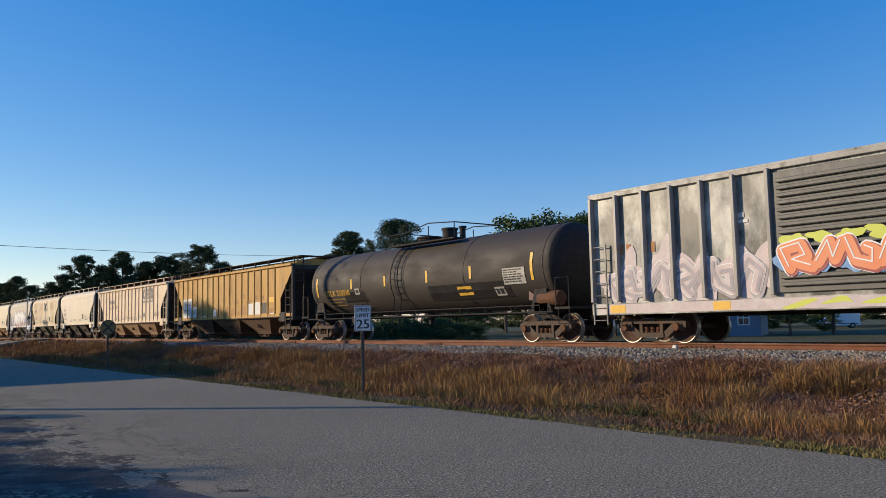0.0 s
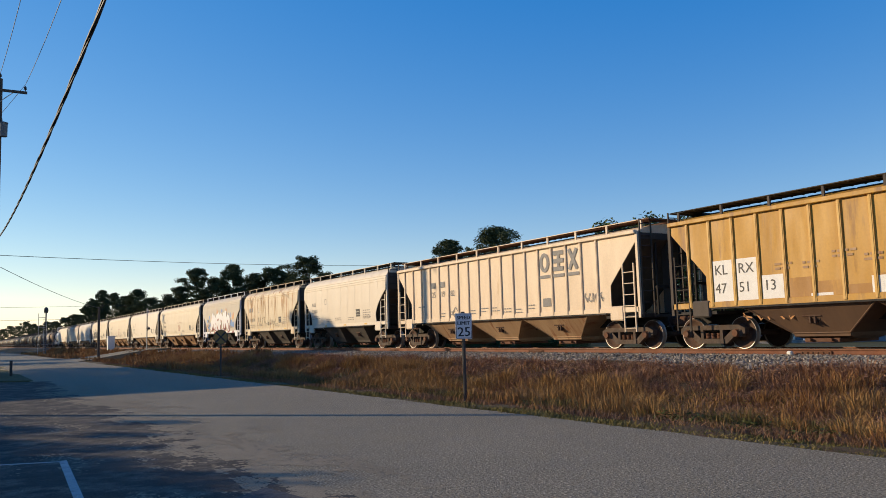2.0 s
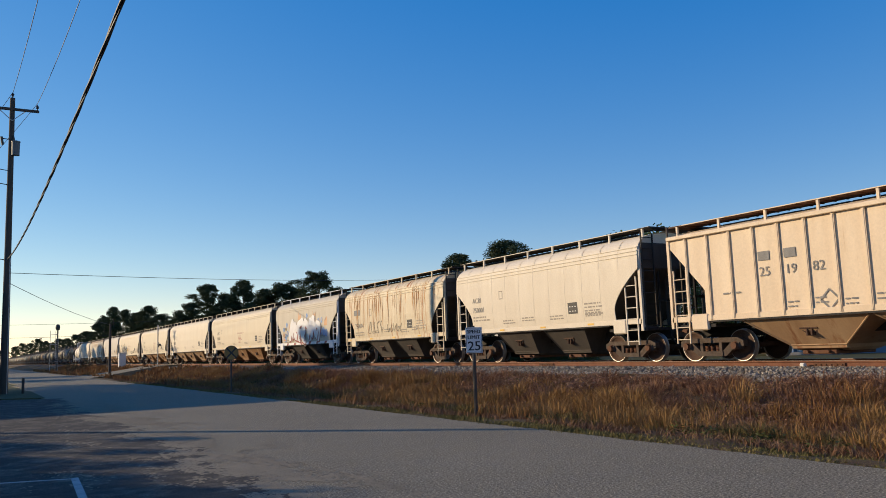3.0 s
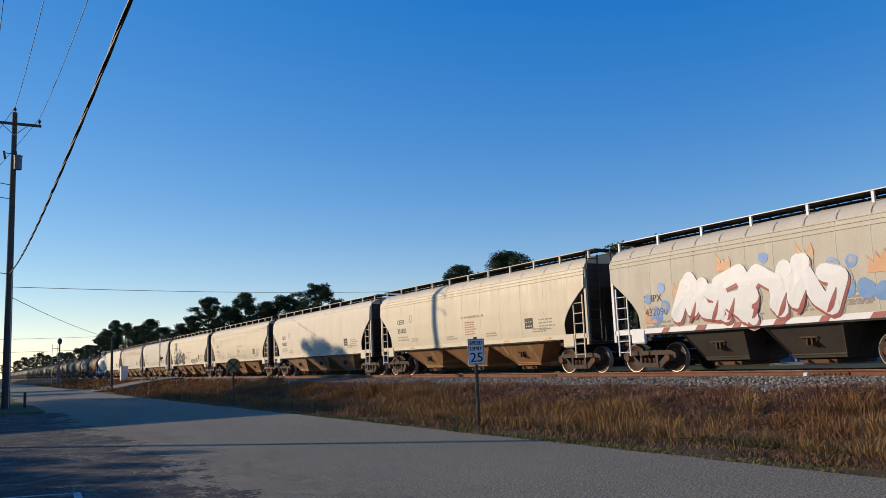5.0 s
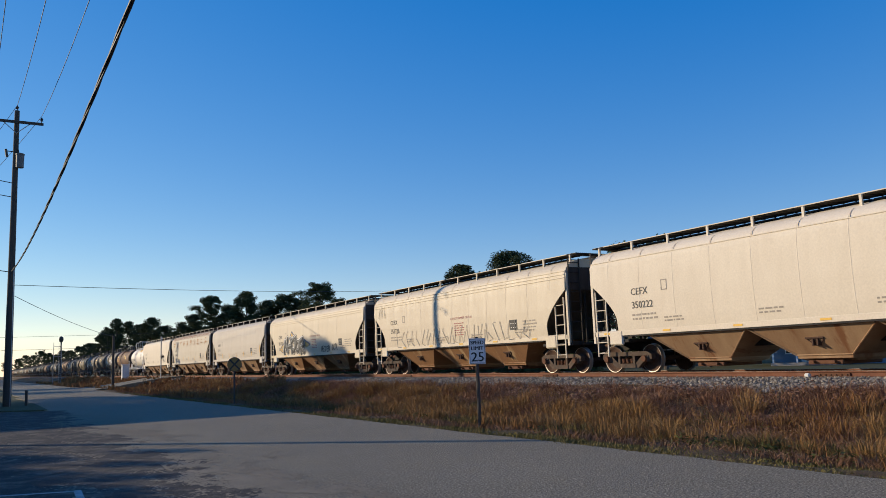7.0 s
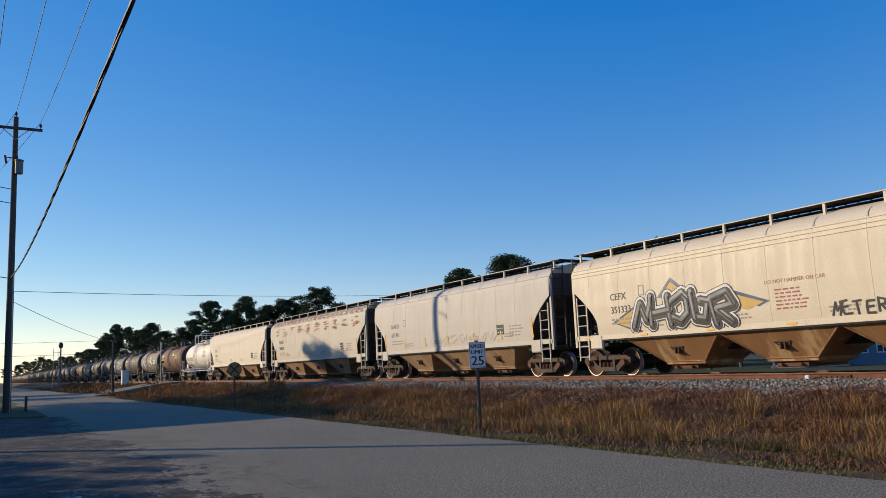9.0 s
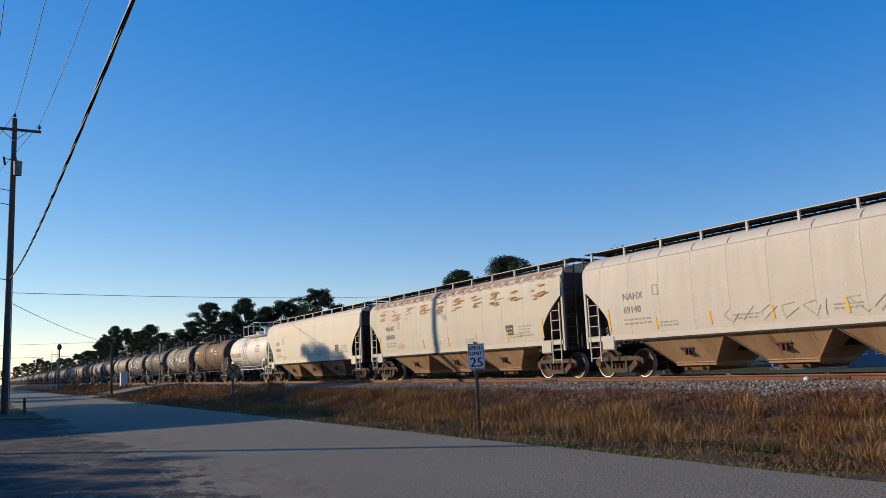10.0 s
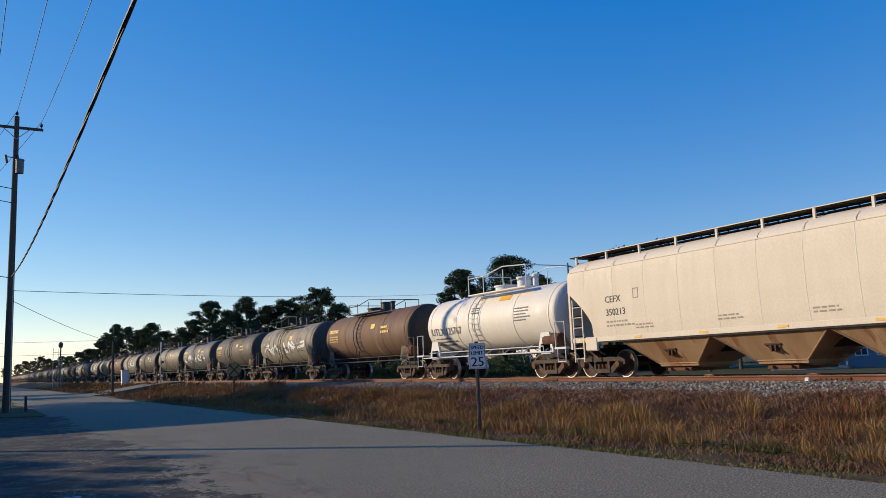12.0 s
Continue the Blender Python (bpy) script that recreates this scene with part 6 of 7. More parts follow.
def piece(car, w, u0, u1, v0, v1, shapes, layers, seed, wobble=0.08, lap=1.15, proud=0.009):
    """A graffiti piece: a row of fat letters, each layer (material, stroke half width, shift along, shift up) over the last."""
    rng = random.Random(seed)
    n = len(shapes)
    span = (u1 - u0) / n
    paths = []
    for k, key in enumerate(shapes):
        lift, tall, lean = rng.uniform(0, 0.12), rng.uniform(0.8, 1.0), rng.uniform(-0.12, 0.12)
        for line in GLYPHS[key]:
            pts = [(u0 + span * (k + (x + rng.uniform(-wobble, wobble)) * 0.9 * lap) + lean * y, v0 + (v1 - v0) * min(1.0, lift + tall * (y + rng.uniform(-wobble, wobble) * 0.6))) for x, y in line]
            paths.append(pts)
    for j, (material, r, du, dv) in enumerate(layers):
        d = Decal(w, proud + 0.007 * j)
        for pts in paths:
            for p, q in zip(pts, pts[1:]):
                capsule(d, (p[0] + du, p[1] + dv), (q[0] + du, q[1] + dv), r)
        d.done("spray_painting", material, car, "spray-painted lettering")


def flames(car, w, spots, height, material, seed):
    """Pointed licks of paint round a piece."""
    rng = random.Random(seed)
    d = Decal(w, 0.007)
    for u, v in spots:
        for k in range(3):
            a, h = u + (k - 1) * 0.13, height * rng.uniform(0.6, 1.0)
            d.proud += 0.0003
            d.points([(a - 0.12, v), (a + 0.12, v), (a + 0.07 + 0.05 * k, v + h * 0.55), (a + 0.1 * (k - 1), v + h), (a - 0.05, v + h * 0.5)], [(0, 1, 2, 3, 4)])
    d.done("spray_painting", material, car, "spray-painted flames")


def tag_line(car, w, u0, u1, v0, v1, seed, material, n=6, width=0.03):
    rng = random.Random(seed)
    d = Decal(w, 0.02)
    for k in range(n):
        a = u0 + (u1 - u0) * k / n
        b = a + (u1 - u0) / n * 0.8
        pts = [(rng.uniform(a, b), v1), (a, rng.uniform(v0, v1)), (rng.uniform(a, b), v0), (b, rng.uniform(v0, v1)), (rng.uniform(a, b), (v0 + v1) / 2)]
        d.stroke(pts[:rng.choice((3, 4, 5))], width)
    d.done("painted_scrawl", material, car, "thin hand-painted scrawl")


def runs(car, w, half, n, seed, material=RUN_RUST, z_from=(3.2, 3.9), length=(0.3, 2.3), width=(0.02, 0.085)):
    """Rust runs below the roof and the seams."""
    rng = random.Random(seed)
    d = Decal(w, 0.004)
    for k in range(n):
        u, z, l, wd = rng.uniform(-half + 0.4, half - 0.4), rng.uniform(*z_from), rng.uniform(*length), rng.uniform(*width)
        z1 = max(z - l, 1.3 if abs(u) < half - 1.6 else 2.95)
        pts = [(u + 0.02 * math.sin(k + i), z - (z - z1) * i / 8) for i in range(9)]
        d.stroke(pts, wd, taper=True)
    d.done("rust_run", material, car, "rust run down the side")


def smears(car, w, half, n, seed, z0, z1):
    """Rust scuffs in rows of horizontal scratches below the roof."""
    rng = random.Random(seed)
    d = Decal(w, 0.010)
    for k in range(n):
        c = -half + 0.7 + (2 * half - 1.4) * (k + 0.5) / n
        for i in range(rng.randint(9, 15)):
            z = rng.uniform(z0, z1)
            l = rng.uniform(0.15, 0.75)
            u = c + rng.uniform(-0.35, 0.2)
            d.stroke([(u + l * j / 4, z + 0.05 * j / 4) for j in range(5)], rng.uniform(0.02, 0.07), taper=True)
    d.done("rust_scuff", FAINT_RUST, car, "rust scuffs below the roof")


def block_letter(d, u, v, w, h, kind):
    """A plain bold emblem shape built of bars."""
    t = w * 0.26
    if kind == 0:
        d.stroke([(u + w / 2 + (w / 2 - t / 2) * math.cos(k * math.tau / 16), v + h / 2 + (h / 2 - t / 2) * math.sin(k * math.tau / 16)) for k in range(17)], t)
    elif kind == 1:
        for k in range(3):
            d.bar(u, u + w, v + k * (h - t) / 2, v + k * (h - t) / 2 + t * 1.1)
        d.bar(u + w / 2 - t / 2, u + w / 2 + t / 2, v + t, v + h - t)
    else:
        d.stroke([(u + t / 2, v + h), (u + w - t / 2, v)], t).stroke([(u + t / 2, v), (u + w - t / 2, v + h)], t)
    d.bar(u - 0.03, u + w + 0.03, v - t * 1.5, v - t * 0.7)


# box car
def box_car():
    length, half = 15.3, 7.65
    car = thing("box_car", "grimy grey box car with graffiti and a ribbed black door", "box car", TRAIN)
    part("body", Shape().box(-1.47, 1.47, -half, half, 1.02, 4.37, 0.03), BOX_GREY, car)
    part("roof", Shape().add([(-1.55, -half - 0.05, 4.37), (1.55, -half - 0.05, 4.37), (1.55, half + 0.05, 4.37), (-1.55, half + 0.05, 4.37), (-1.55, -half - 0.05, 4.44), (1.55, -half - 0.05, 4.44), (1.55, half + 0.05, 4.44), (-1.55, half + 0.05, 4.44), (0, -half - 0.05, 4.56), (0, half + 0.05, 4.56)],
                             [(0, 3, 2, 1), (0, 4, 7, 3), (1, 2, 6, 5), (4, 8, 9, 7), (8, 5, 6, 9), (0, 1, 5, 8, 4), (3, 7, 9, 6, 2)]), BOX_POST, car, "dented pale roof edge")
    rib = Shape().box(-0.17, 0.0, -0.05, 0.05, 1.2, 4.31, 0.012).mesh("side_post", BOX_POST)
    door_half = 1.75
    for x in (-1, 1):
        for s in (-1, 1):
            for k in range(7):
                y = s * (door_half + 0.12 + (half - door_half - 0.2) * k / 6)
                o = part("side_post", rib, None, car, "", (x * 1.47, y, 0))
                o.rotation_euler = (0, 0, 0 if x < 0 else math.pi)
        x0, x1 = sorted((x * 1.45, x * 1.56))
        part("side_sill", Shape().box(x0, x1, -half, half, 0.82, 1.15, 0.012), BOX_GREY, car)
        part("top_chord", Shape().box(x0, x1, -half, half, 4.27, 4.39, 0.012), BOX_POST, car)
        d0, d1 = sorted((x * 1.47, x * 1.54))
        door = part("door", Shape().box(d0, d1, -door_half, door_half, 1.25, 4.19, 0.01), BOX_DOOR, car, "black sliding door with pressed ribs")
        corr = Shape().box(-0.09, 0.0, -door_half + 0.1, door_half - 0.1, -0.055, 0.045, 0.02).mesh("door_rib", BOX_DOOR)
        for k in range(15):
            r = part("door_rib", corr, None, door, "", (x * 1.54, 0, 1.45 + 0.18 * k))
            r.rotation_euler = (0, 0, 0 if x < 0 else math.pi)
        ladder("side_ladder", car, BOX_GREY, x * 1.58, half - 0.35, 0.55, 2.9, "y", 0.5)
        ladder("side_ladder", car, BOX_GREY, x * 1.58, -half + 0.35, 0.55, 2.9, "y", 0.5)
    part("end_corrugation", Shape().box(-1.4, 1.4, half, half + 0.05, 1.2, 4.27, 0.02), BOX_GREY, car)
    part("centre_sill", Shape().box(-0.35, 0.35, -half - 0.1, half + 0.1, 0.72, 1.04, 0.02), UNDER, car)
    part("cross_bearer", Shape().box(-1.4, 1.4, -3.0, -2.6, 0.8, 1.02).box(-1.4, 1.4, 2.6, 3.0, 0.8, 1.02), UNDER, car)
    for s in (-1, 1):
        add_truck(car, s * (half - 1.75))
    couplers(car, half)
    w = lambda z: 1.47
    wd = lambda z: 1.632
    d = Decal(w, 0.02)
    rng = random.Random(4)
    for k in range(9):
        d.blob(-half + 0.7 + 0.62 * k, 1.75 + rng.uniform(-0.2, 0.35), 0.42, rng.uniform(0.35, 0.75), rng, 20, 0.5)
    d.done("faded_spray_painting", SPRAY_PINK, car, "faded pink spray paint")
    piece(car, w, -half + 0.75, -2.3, 1.4, 2.15, ["loop", "hook", "arch", "loop", "fork", "hook", "arch"], [(SPRAY_LILAC, 0.19, 0.03, -0.05), (SPRAY_WHITE, 0.15, 0.0, 0.0), (SPRAY_PINK, 0.13, 0.0, 0.0), (SPRAY_LILAC, 0.05, 0.03, -0.03)], 31, 0.2, 1.2, 0.026)
    d = Decal(wd, 0.01)
    for k in range(5):
        d.blob(-door_half + 0.4 + 0.7 * k, 1.95, 0.34, 0.3, rng, 22, 0.4)
    d.done("spray_painting", SPRAY_BLUE, car, "blue spray-painted ground")
    d = Decal(wd, 0.012)
    for k in range(5):
        d.blob(-door_half + 0.5 + 0.65 * k, 2.5, 0.3, 0.14, rng, 18, 0.5)
    d.done("spray_painting", SPRAY_GREEN, car, "lime spray-painted edge")
    piece(car, wd, -door_half + 0.35, door_half - 0.3, 1.75, 2.35, ["loop", "fork", "hook", "fork"], [(SPRAY_WHITE, 0.19, 0.0, 0.0), (SPRAY_RED, 0.165, 0.02, -0.02), (SPRAY_ORANGE, 0.135, -0.01, 0.015), (SPRAY_WHITE, 0.016, -0.06, 0.07)], 57, 0.14, 0.95, 0.016)
    d = Decal(lambda z: 1.56, 0.004)
    d.bar(-half + 0.3, door_half, 0.86, 1.12)
    d.done("spray_painting", SPRAY_PINK, car, "pale spray paint along the sill")
    d = Decal(lambda z: 1.56, 0.006)
    for k in range(9):
        d.stroke(wild(-door_half + 0.15 + 0.9 * k, 0.88, 0.75, 0.18, rng), 0.14, taper=True)
    d.done("spray_painting", SPRAY_GREEN, car, "lime spray paint along the sill")
    d = Decal(w, 0.016)
    for k in range(2):
        d.bar(-half + 1.05 + 0.85 * k, -half + 1.2 + 0.85 * k, 2.55, 2.84).bar(-half + 1.3 + 0.85 * k, -half + 1.45 + 0.85 * k, 2.55, 2.84)
    d.done("faded_mark", FAINT_RUST, car)
    d = Decal(lambda z: 1.56, 0.008)
    d.bar(-half + 0.7, -half + 1.25, 0.88, 1.1).bar(-half + 4.1, -half + 4.6, 0.88, 1.1)
    d.done("reflector", YELLOW_PAINT, car, "yellow reflective stripe")
    Decal(w, 0.02).bar(-2.95, -2.6, 3.2, 3.32).done("placard", WHITE_PAINT, car)
    Decal(w, 0.02).bar(-2.85, -2.5, 3.06, 3.14).done("placard", WHITE_PAINT, car)
    CARS.append((car, 16.08 - half))


box_car()

# the long black tank car
car, w = tank_car("tank_car", "long matt black tank car with yellow reflective stripes", 16.5, 1.43, 2.53, BLACK_TANK, UNDER, top_at=-0.6, head=UNDER)
CARS.append((car, 25.75))
d = Decal(w, 0.02)
for dx in (0.0, 0.015):
    d.text("UTLX", -6.54 + dx, 2.0, 0.36).text("210310", -5.5 + dx, 2.0, 0.36)
d.done("reporting_marks", YELLOW_PAINT, car)
d = Decal(w, 0.02)
d.lines(-6.4, 1.82, 3, 1.4, 0.14, 0.06, random.Random(2))
d.done("small_print", surface("brown_print", (0.35, 0.22, 0.07), 0.7), car)
Decal(w, 0.014).bar(1.28, 5.8, 1.55, 2.1).bar(2.6, 4.3, 1.2, 1.55).done("repainted_patch", BLACK_PATCH, car, "glossier repainted patch")
Decal(w, 0.014).bar(-4.85, -3.1, 1.39, 2.12, -0.15).done("repainted_patch", BLACK_PATCH, car, "glossier repainted patch")
for u, v0, v1 in ((-7.2, 2.0, 2.86), (-4.2, 2.25, 2.68), (-1.6, 2.25, 2.68), (1.27, 2.25, 2.7), (3.87, 2.26, 2.7), (7.0, 2.04, 2.95)):
    Decal(w, 0.02).bar(u - 0.06, u + 0.06, v0, v1).done("reflector", YELLOW_PAINT, car, "yellow reflective stripe")
Decal(w, 0.02).bar(3.0, 3.8, 1.68, 2.0).done("placard", YELLOW_PAINT, car)
DULL = surface("dull_placard", (0.45, 0.42, 0.37), 0.6)
for u0, u1, v0, v1 in ((5.59, 6.67, 1.95, 2.5), (5.0, 5.5, 1.6, 1.9), (-3.95, -3.6, 2.0, 2.26)):
    Decal(w, 0.022).bar(u0, u1, v0, v1).done("placard", DULL, car)
Decal(w, 0.022).stroke([(6.46, 1.28), (6.74, 1.56)], 0.38).done("placard", surface("diamond_placard", (0.62, 0.42, 0.4), 0.6), car)
d = Decal(w, 0.03)
d.lines(5.64, 2.42, 6, 0.85, 0.08, 0.035, random.Random(8))
d.lines(3.1, 1.88, 2, 0.5, 0.1, 0.03, random.Random(9))
d.bar(5.07, 5.2, 1.66, 1.84).bar(5.27, 5.43, 1.66, 1.84).bar(-3.88, -3.68, 2.06, 2.2)
d.done("small_print", INK, car)

# ribbed hoppers
car, w, half = along("hopper_car", "faded yellow ribbed covered hopper car with rusty bays", 51.57, 35.32, "ribbed", 3, YELLOW, BAY_BROWN, SOOT_SHADE, UNDER, rib_paint=YELLOW_RIB)
d = Decal(w, 0.012)
for k in range(3):
    d.bar(-half + 1.57 + 0.803 * k, -half + 2.23 + 0.803 * k, 1.3, 2.5 if k < 2 else 1.98)
d.done("paint_patch", WHITE_PAINT, car, "white repainted patch")
d = Decal(w, 0.018)
for k, (a, b) in enumerate((("KL", "47"), ("RX", "51"), ("", "13"))):
    d.text(a, -half + 1.62 + 0.803 * k, 2.1, 0.40).text(b, -half + 1.62 + 0.803 * k, 1.58, 0.40)
d.done("reporting_marks", INK, car)
for u0, u1, v0, v1 in ((half - 5.15, half - 4.45, 1.32, 1.95), (half - 4.25, half - 3.6, 1.32, 2.0), (-half + 4.6, -half + 5.2, 1.24, 1.42), (-half + 6.2, -half + 6.8, 1.24, 1.75), (half - 2.5, half - 1.9, 1.3, 1.4)):
    Decal(w, 0.008).bar(u0, u1, v0, v1).done("paint_patch", WHITE_PAINT, car, "white repainted patch")
d = Decal(w, 0.008)
d.bar(half - 3.4, half - 2.85, 1.4, 1.95)
d.done("paint_patch", INK, car, "black stencil patch")
Decal(w, 0.007).bar(half - 2.55, half - 1.95, 1.95, 2.2).done("paint_patch", YELLOW_PAINT, car, "bright yellow patch")
d = Decal(w, 0.007)
for k in range(16):
    d.bar(-half + 1.57 + 0.803 * k, -half + 2.23 + 0.803 * k, 1.24, 1.55 + 0.35 * ((k * 0.618) % 1))
d.done("rust_film", LOWER_GRIME, car, "brown grime along the lower panels")
d = Decal(w, 0.014)
rng = random.Random(5)
for k in range(12):
    d.lines(-half + 3.6 + 0.82 * k, 1.9 + rng.uniform(0, 0.5), 2, 0.5, 0.12, 0.06, rng)
d.done("small_print", BAY_TAN, car)
tag_line(car, lambda z: 1.2, -half + 2.3, -half + 4.1, 0.8, 1.05, 6, FAINT_RUST, 5, 0.05)

car, w, half = along("hopper_car", "cream ribbed covered hopper car with bold dark emblem", 69.25, 52.96, "ribbed", 3, CREAM, BAY_TAN, CREAM, RUST)
d = Decal(w, 0.02)
d.step = 0.0004
for k in range(3):
    block_letter(d, -half + 11.275 + 0.806 * k, 2.8, 0.56, 0.72, k)
d.done("emblem_print", GREY_INK, car, "bold dark emblem")
d = Decal(w, 0.02)
for k, (a, b) in enumerate((("", "25"), ("", "19"), ("", "82"))):
    if k < 2:
        d.bar(-half + 3.24 + 0.806 * k, -half + 3.6 + 0.806 * k, 2.72, 2.97)
    d.text(a, -half + 3.24 + 0.806 * k, 2.72, 0.36).text(b, -half + 3.24 + 0.806 * k, 2.3, 0.36)
d.lines(-half + 1.98, 1.9, 1, 0.5, 0.1, 0.05, rng)
for k in range(9):
    d.lines(-half + 4.05 + 0.806 * k, 1.5 + rng.uniform(0, 0.2), 2, 0.38, 0.12, 0.04, rng)
d.bar(half - 4.9, half - 4.45, 1.55, 1.85)
d.done("reporting_marks", GREY_INK, car)
d = Decal(w, 0.02)
d.stroke([(-half + 5.0, 1.55), (-half + 5.25, 1.3), (-half + 5.5, 1.55), (-half + 5.25, 1.8), (-half + 5.0, 1.55)], 0.05)
d.done("diamond_mark", GREY_INK, car)
tag_line(car, w, half - 2.6, half - 1.6, 1.6, 1.9, 17, GREY_INK, 5, 0.04)

# short two-bay hoppers
car, w, half = along("hopper_car", "short off-white covered hopper car with small stencils", 81.77, 70.55, "smooth", 2, OFFWHITE, SOOT_SHADE, OFFWHITE, UNDER)
marks(car, w, half, "ACRI", "750001", GREY_INK, 71, 0.3, u=1.3, stripes="low")
car, w, half = along("hopper_car", "short cream covered hopper car streaked with orange rust", 94.16, 82.96, "smooth", 2, RUSTED_CREAM, SOOT_SHADE, RUSTED_CREAM, UNDER)
marks(car, w, half, "", "750074", GREY_INK, 72, 0.36, u=1.4, z=2.4, stripes="low")
runs(car, w, half, 52, 73, z_from=(3.5, 4.05), width=(0.02, 0.07))
d = Decal(w, 0.014)
d.bar(-half + 1.3, -half + 2.1, 2.62, 2.92)
d.done("painted_out_mark", GREY_INK, car)
tag_line(car, w, -half + 3.1, -half + 5.0, 1.6, 2.2, 15, INK, 5, 0.035)
tag_line(car, w, -half + 5.4, -half + 7.2, 1.6, 2.0, 16, INK, 5, 0.035)
car, w, half = along("hopper_car", "short grey covered hopper car with a large white graffiti piece", 106.35, 95.40, "smooth", 2, GREY_CREAM, SOOT_SHADE, SPRAY_WHITE, UNDER)
marks(car, w, half, "SHPX", "432090", INK, 74, 0.32, u=1.5, z=2.2)
flames(car, w, [(-half + 1.7, 1.55), (-half + 3.0, 2.3), (-half + 4.7, 2.85), (-half + 7.3, 2.75), (half - 1.75, 2.3)], 0.6, SPRAY_FLAME, 104)
d = Decal(w, 0.006)
rng = random.Random(105)
for u, v, r in ((-3.5, 1.75, 0.28), (-3.1, 2.0, 0.2), (-2.0, 2.75, 0.24), (-3.2, 2.6, 0.16), (0.6, 3.05, 0.15), (2.6, 2.6, 0.2), (3.1, 2.65, 0.16), (2.9, 2.05, 0.26), (3.4, 1.95, 0.24), (3.8, 1.85, 0.22), (-3.8, 2.3, 0.15)):
    d.blob(u, v, r, r * 1.05, rng, 16, 0.12)
d.done("spray_painting", SPRAY_BLUE, car, "blue spray-painted bubbles")
d = Decal(w, 0.008)
for u, v, r in ((-2.0, 2.78, 0.13), (2.6, 2.63, 0.1), (3.1, 2.68, 0.08), (-3.1, 2.02, 0.1), (2.9, 2.1, 0.12)):
    d.blob(u, v, r, r, rng, 14, 0.12)
d.done("spray_painting", SPRAY_LILAC, car, "pale spray-painted bubble fill")
piece(car, w, -2.75, 2.6, 1.5, 2.75, ["fork", "hook", "loop", "arch", "fork", "hook"], [(GREY_CREAM, 0.31, 0.02, -0.02), (SPRAY_NAVY, 0.262, 0.02, -0.02), (SPRAY_RED, 0.245, 0.03, -0.05), (SPRAY_WHITE, 0.235, 0.0, 0.04)], 101, 0.12, 1.3)
d = Decal(w, 0.036)
for k in range(7):
    u = -2.2 + 0.75 * k
    d.stroke([(u + 0.35 * j / 6 + 0.1 * math.sin(k * 2.1), 1.45 + 0.6 * (j / 6) ** 1.5) for j in range(7)], 0.13, taper=True)
d.done("spray_painting", SPRAY_RED, car, "maroon inner strokes")
d = Decal(lambda z: 1.50, 0.012)
for k in range(6):
    d.bar(-half + 2.1 + 1.35 * k, -half + 2.35 + 1.35 * k + 0.1 * (k % 2), 1.23, 1.38, 0.12)
d.done("spray_painting", SPRAY_RED, car, "maroon spray stripes along the sill")

# long three-bay hoppers
car, w, half = along("hopper_car", "long cream covered hopper car with rust-orange bays", 124.17, 107.75, "smooth", 3, TAN, BAY_ORANGE, TAN, UNDER)
marks(car, w, half, "CEFX", "351823", INK, 81, stripes="low", notice="DO NOT HAMMER ON CAR")
car, w, half = along("hopper_car", "long off-white covered hopper car with tan bays", 141.88, 125.54, "smooth", 3, OFFWHITE, BAY_TAN, OFFWHITE, UNDER)
marks(car, w, half, "CEFX", "350222", INK, 82, stripes="low")
car, w, half = along("hopper_car", "long cream covered hopper car with dark scrawled graffiti", 159.5, 143.3, "smooth", 3, TAN, BAY_ORANGE, TAN, UNDER)
marks(car, w, half, "CEFX", "351326", INK, 83, stripes="low", notice="DO NOT HAMMER ON CAR")
tag_line(car, w, -half + 2.6, half - 2.2, 1.35, 2.1, 84, GREY_INK, 22, 0.03)
tag_line(car, w, -half + 0.6, -half + 1.4, 2.9, 3.5, 86, GREY_INK, 4, 0.025)
car, w, half = along("hopper_car", "long cream covered hopper car with black and silver graffiti", 177.3, 160.94, "smooth", 3, TAN, BAY_ORANGE, TAN, UNDER)
marks(car, w, half, "CEFX", "351333", INK, 85, stripes="low", notice="DO NOT HAMMER ON CAR")
piece(car, w, -half + 3.0, -half + 7.0, 1.5, 2.45, ["fork", "H", "O", "hook", "loop"], [(INK, 0.25, 0.0, 0.0), (WHITE_PAINT, 0.215, 0.0, 0.01), (INK, 0.165, 0.015, -0.012), (SPRAY_SILVER, 0.075, -0.01, 0.03), (INK, 0.03, 0.03, -0.02)], 87, 0.13, 1.12)
d = Decal(w, 0.006)
for pts in ([(2.15, 1.75), (3.2, 1.42), (3.4, 2.3)], [(6.6, 1.45), (8.0, 1.95), (6.7, 2.35)], [(4.3, 2.4), (5.3, 2.4), (4.7, 2.85)]):
    d.proud += 0.0004
    d.points([(-half + a, b) for a, b in pts], [(0, 1, 2)])
d.done("spray_painting", SPRAY_OCHRE, car, "ochre spray-painted arrow points")
d = Decal(w, 0.005)
for pts in ([(2.0, 1.76), (3.3, 1.32), (3.5, 2.42)], [(6.5, 1.32), (8.2, 1.96), (6.6, 2.5)], [(4.1, 2.4), (5.5, 2.4), (4.7, 2.98)]):
    d.proud += 0.0004
    d.points([(-half + a, b) for a, b in pts], [(0, 1, 2)])
d.proud = 0.004
d.done("spray_painting", SPRAY_NAVY, car, "dark arrow outlines")
piece(car, w, half - 6.4, half - 4.9, 1.42, 1.78, list("METER"), [(INK, 0.028, 0.0, 0.0)], 88, 0.05, 0.75)
piece(car, w, half - 4.65, half - 3.75, 1.48, 1.84, list("OUR"), [(INK, 0.028, 0.0, 0.0)], 89, 0.05, 0.75)
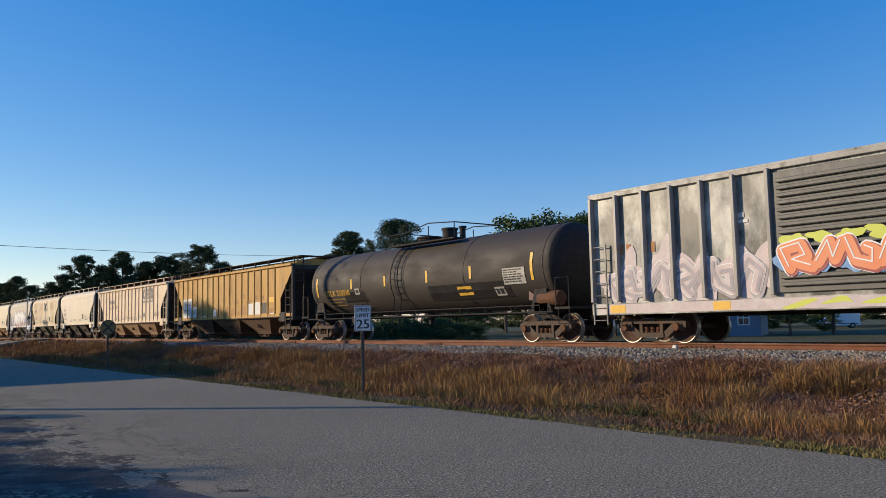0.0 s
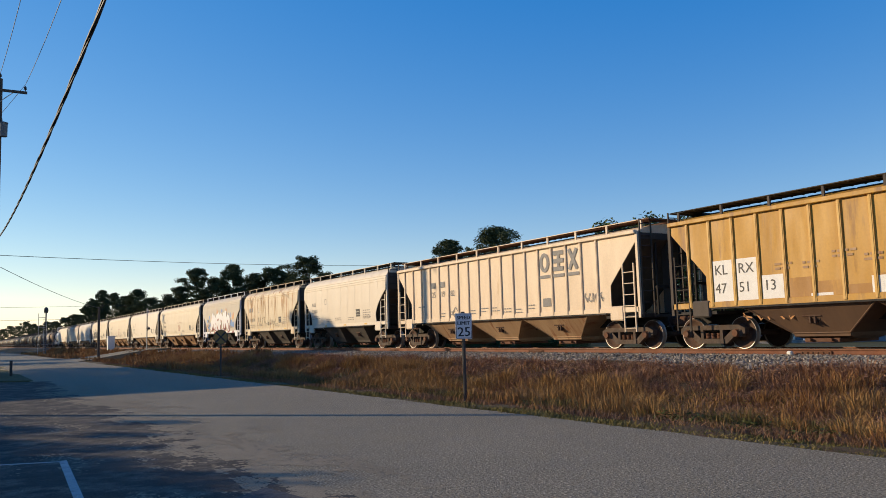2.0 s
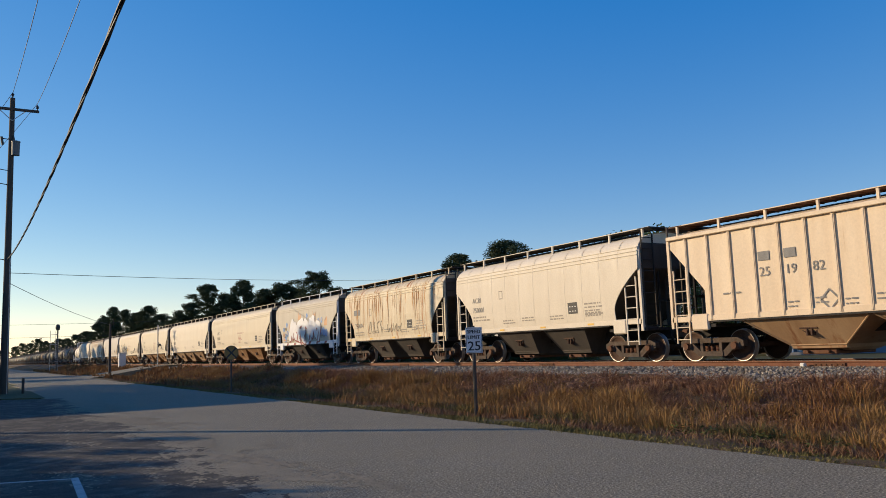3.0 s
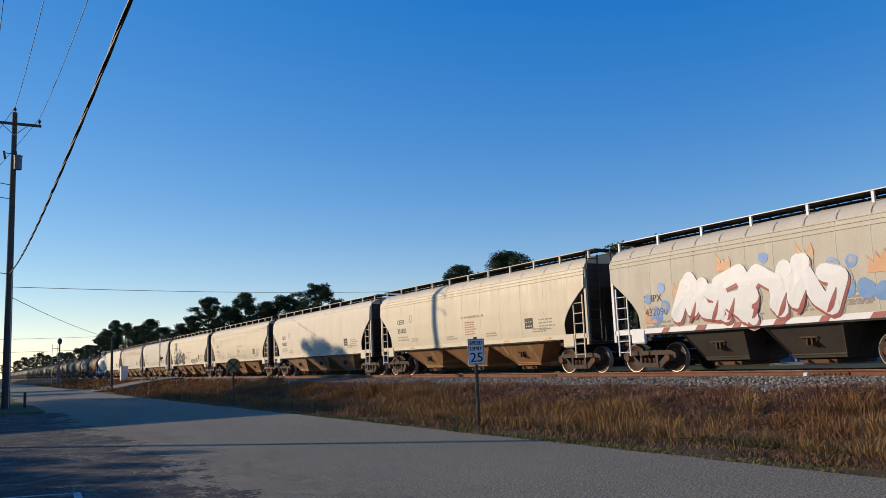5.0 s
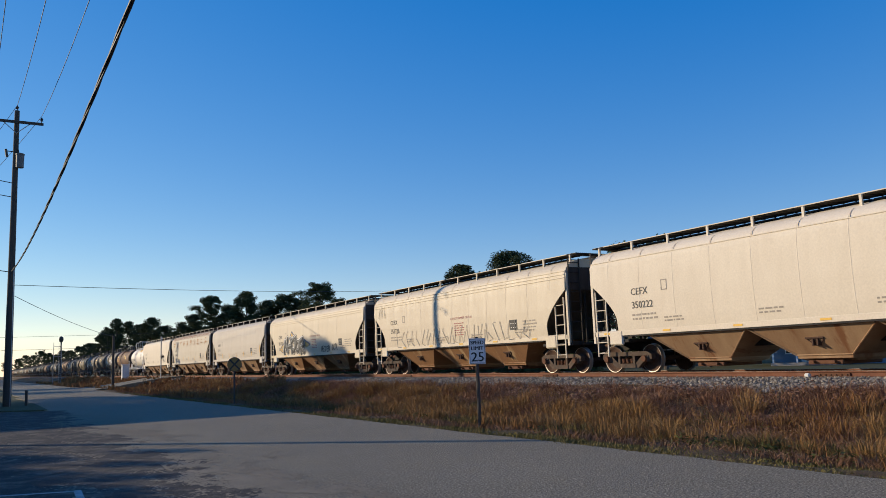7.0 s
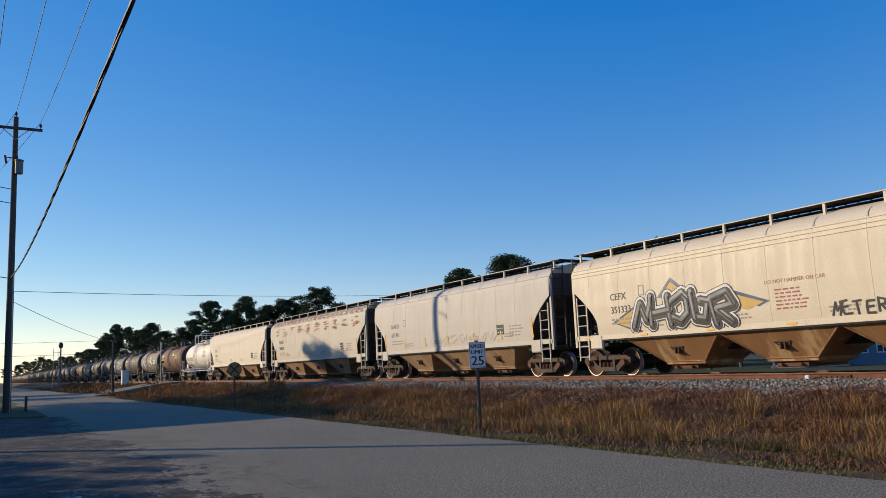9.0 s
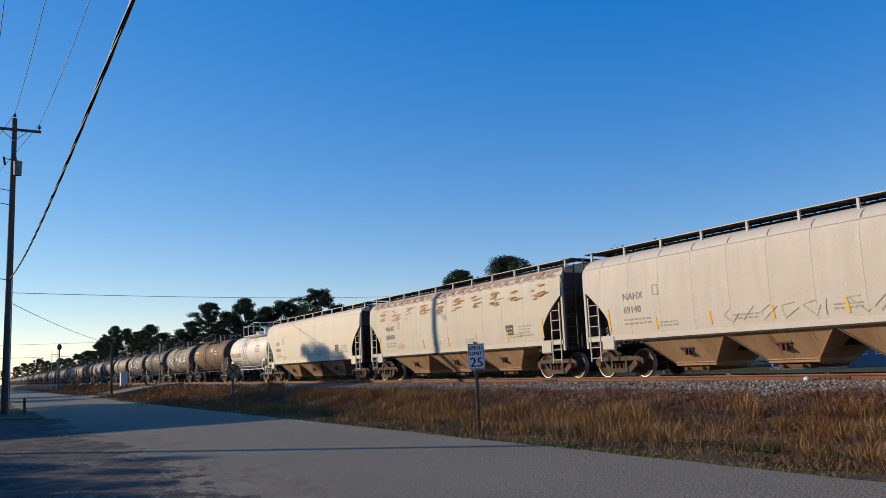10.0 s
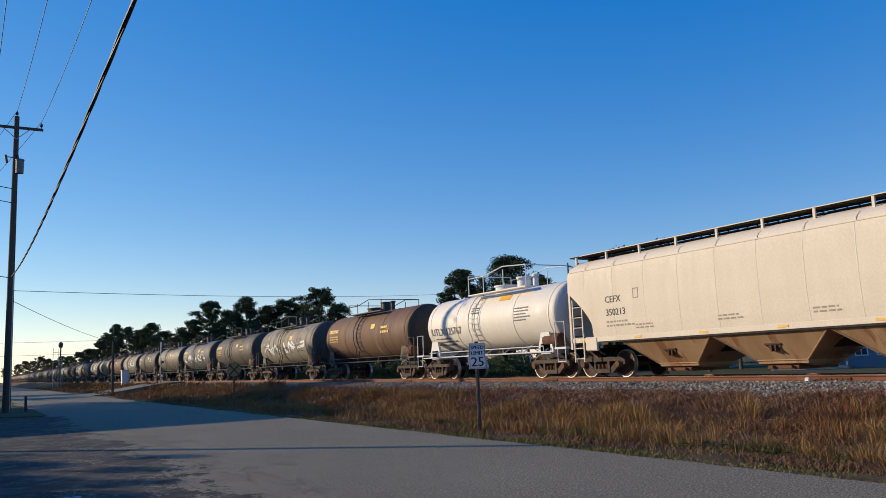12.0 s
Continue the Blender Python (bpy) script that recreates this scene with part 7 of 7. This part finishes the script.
car, w, half = along("hopper_car", "long pale grey covered hopper car with yellow stripes", 193.86, 178.66, "smooth", 3, PALE_GREY, BAY_TAN, PALE_GREY, UNDER)
marks(car, w, half, "NAHX", "69140", GREY_INK, 91, stripes="tall")
tag_line(car, w, -half + 6.0, half - 3.5, 1.5, 1.9, 92, GREY_CREAM, 9, 0.025)
car, w, half = along("hopper_car", "long off-white covered hopper car with rust scuffs and yellow stripes", 211.56, 195.15, "smooth", 3, GREY_CREAM, BAY_TAN, GREY_CREAM, UNDER, hatch=RUST_ROOF)
marks(car, w, half, "NAHX", "508450", INK, 93, stripes="tall")
smears(car, w, half, 10, 94, 2.95, 3.5)
d = Decal(w, 0.008)
for k in range(60):
    u = -half + 0.3 + (2 * half - 0.6) * k / 60
    d.bar(u, u + 0.3, 3.72 + 0.05 * math.sin(k * 2.3), 4.0)
d.done("rust_film", RUST_ROOF, car, "film of rust along the roof edge")
car, w, half = along("hopper_car", "long cream covered hopper car with tan bays", 229.22, 212.93, "smooth", 3, OFFWHITE, BAY_TAN, OFFWHITE, UNDER)
marks(car, w, half, "CEFX", "350213", INK, 95, stripes="low")

# tank cars at the rear
car, w = tank_car("tank_car", "clean white tank car with white railings", 10.6, 1.27, 2.42, WHITE_TANK, WHITE_PAINT, top_at=-1.0, rail_height=0.78)
CARS.append((car, 235.35))
d = Decal(w, 0.02)
for dx in (0, 0.012):
    d.text("UTLX 125767", -4.5 + dx, 2.0, 0.46)
d.lines(-4.3, 1.8, 3, 1.8, 0.14, 0.06, random.Random(31))
d.lines(2.3, 2.75, 5, 1.0, 0.12, 0.05, random.Random(32))
d.lines(-1.0, 3.0, 3, 0.6, 0.1, 0.04, random.Random(33))
d.done("reporting_marks", GREY_INK, car)
d = Decal(w, 0.02)
d.bar(0.9, 1.7, 3.2, 3.4)
d.done("placard", YELLOW_PAINT, car)


def old_tank(label, paint_, number, seed):
    car, w = tank_car("tank_car", label, 11.7, 1.35, 2.42, paint_, DARK_STEEL, head=SOOT_SHADE)
    rng = random.Random(seed)
    d = Decal(w, 0.02)
    d.lines(-4.9, 2.75, 1, 1.6, 0.2, 0.2, rng)
    d.lines(-4.7, 2.5, 3, 1.2, 0.14, 0.06, rng)
    d.lines(2.3, 2.7, 2, 1.0, 0.25, 0.12, rng)
    d.done("stencilled_print", YELLOW_PAINT if seed % 2 else GREY_INK, car)
    d = Decal(w, 0.02)
    d.bar(1.0, 1.5, 2.75, 3.0)
    d.done("placard", YELLOW_PAINT, car)
    if seed % 3 == 0:
        scrawl(car, w, -4.2, 3.5, 1.8, 2.7, seed, [(SPRAY_WHITE, 8, 0.16, 0, 1), (INK, 8, 0.05, 0, 1)])
    return car


olds = [old_tank("rusty brown tank car with a top platform", BROWN_TANK, "", 41), old_tank("grimy pale grey tank car stained with oil", GREY_TANK, "", 42), old_tank("oily dark tank car", DARK_TANK, "", 43),
        old_tank("slate grey tank car with graffiti", SLATE_TANK, "", 45), old_tank("dirty olive tank car", OLIVE_TANK, "", 47), old_tank("dull red tank car", RED_TANK, "", 49)]
order = [0, 1, 2, 3, 4, 2, 1, 0, 4, 1, 2, 3, 0, 4, 1, 2, 2, 3, 4, 1, 0, 1, 2, 3, 4, 1, 2, 0, 3, 1, 4, 2, 5, 0, 5, 2, 5, 5, 0, 5, 5, 2]
used = set()
for k, o in enumerate(order):
    y = 247.6 + 13.27 * k
    car = olds[o] if o not in used else copy_thing(olds[o], Matrix.Identity(4))
    used.add(o)
    CARS.append((car, y))


# ---- motion of the train ----
def motions():
    for car, y in CARS:
        walk(car, [(t, pose(TRACK_X, y - SPEED * t, RAIL_Z)) for t in (0, 6, 12)])
    turn = math.degrees(SPEED / 0.457) / FPS
    axles = [o for o in bpy.data.objects if o.name.split(".")[0] == "wheelset"]
    for a in (-0.89, 0.89):
        same = [o for o in axles if abs(o.location.y - a) < 0.01]
        walk(same[0], [(k / FPS, pose(0, a, 0.457, (k * turn) % 360)) for k in range(12 * FPS + 1)])
        for o in same[1:]:
            o.rotation_mode = "QUATERNION"
            data = o.animation_data_create()
            data.action = same[0].animation_data.action
            data.action_slot = same[0].animation_data.action_slot


motions()
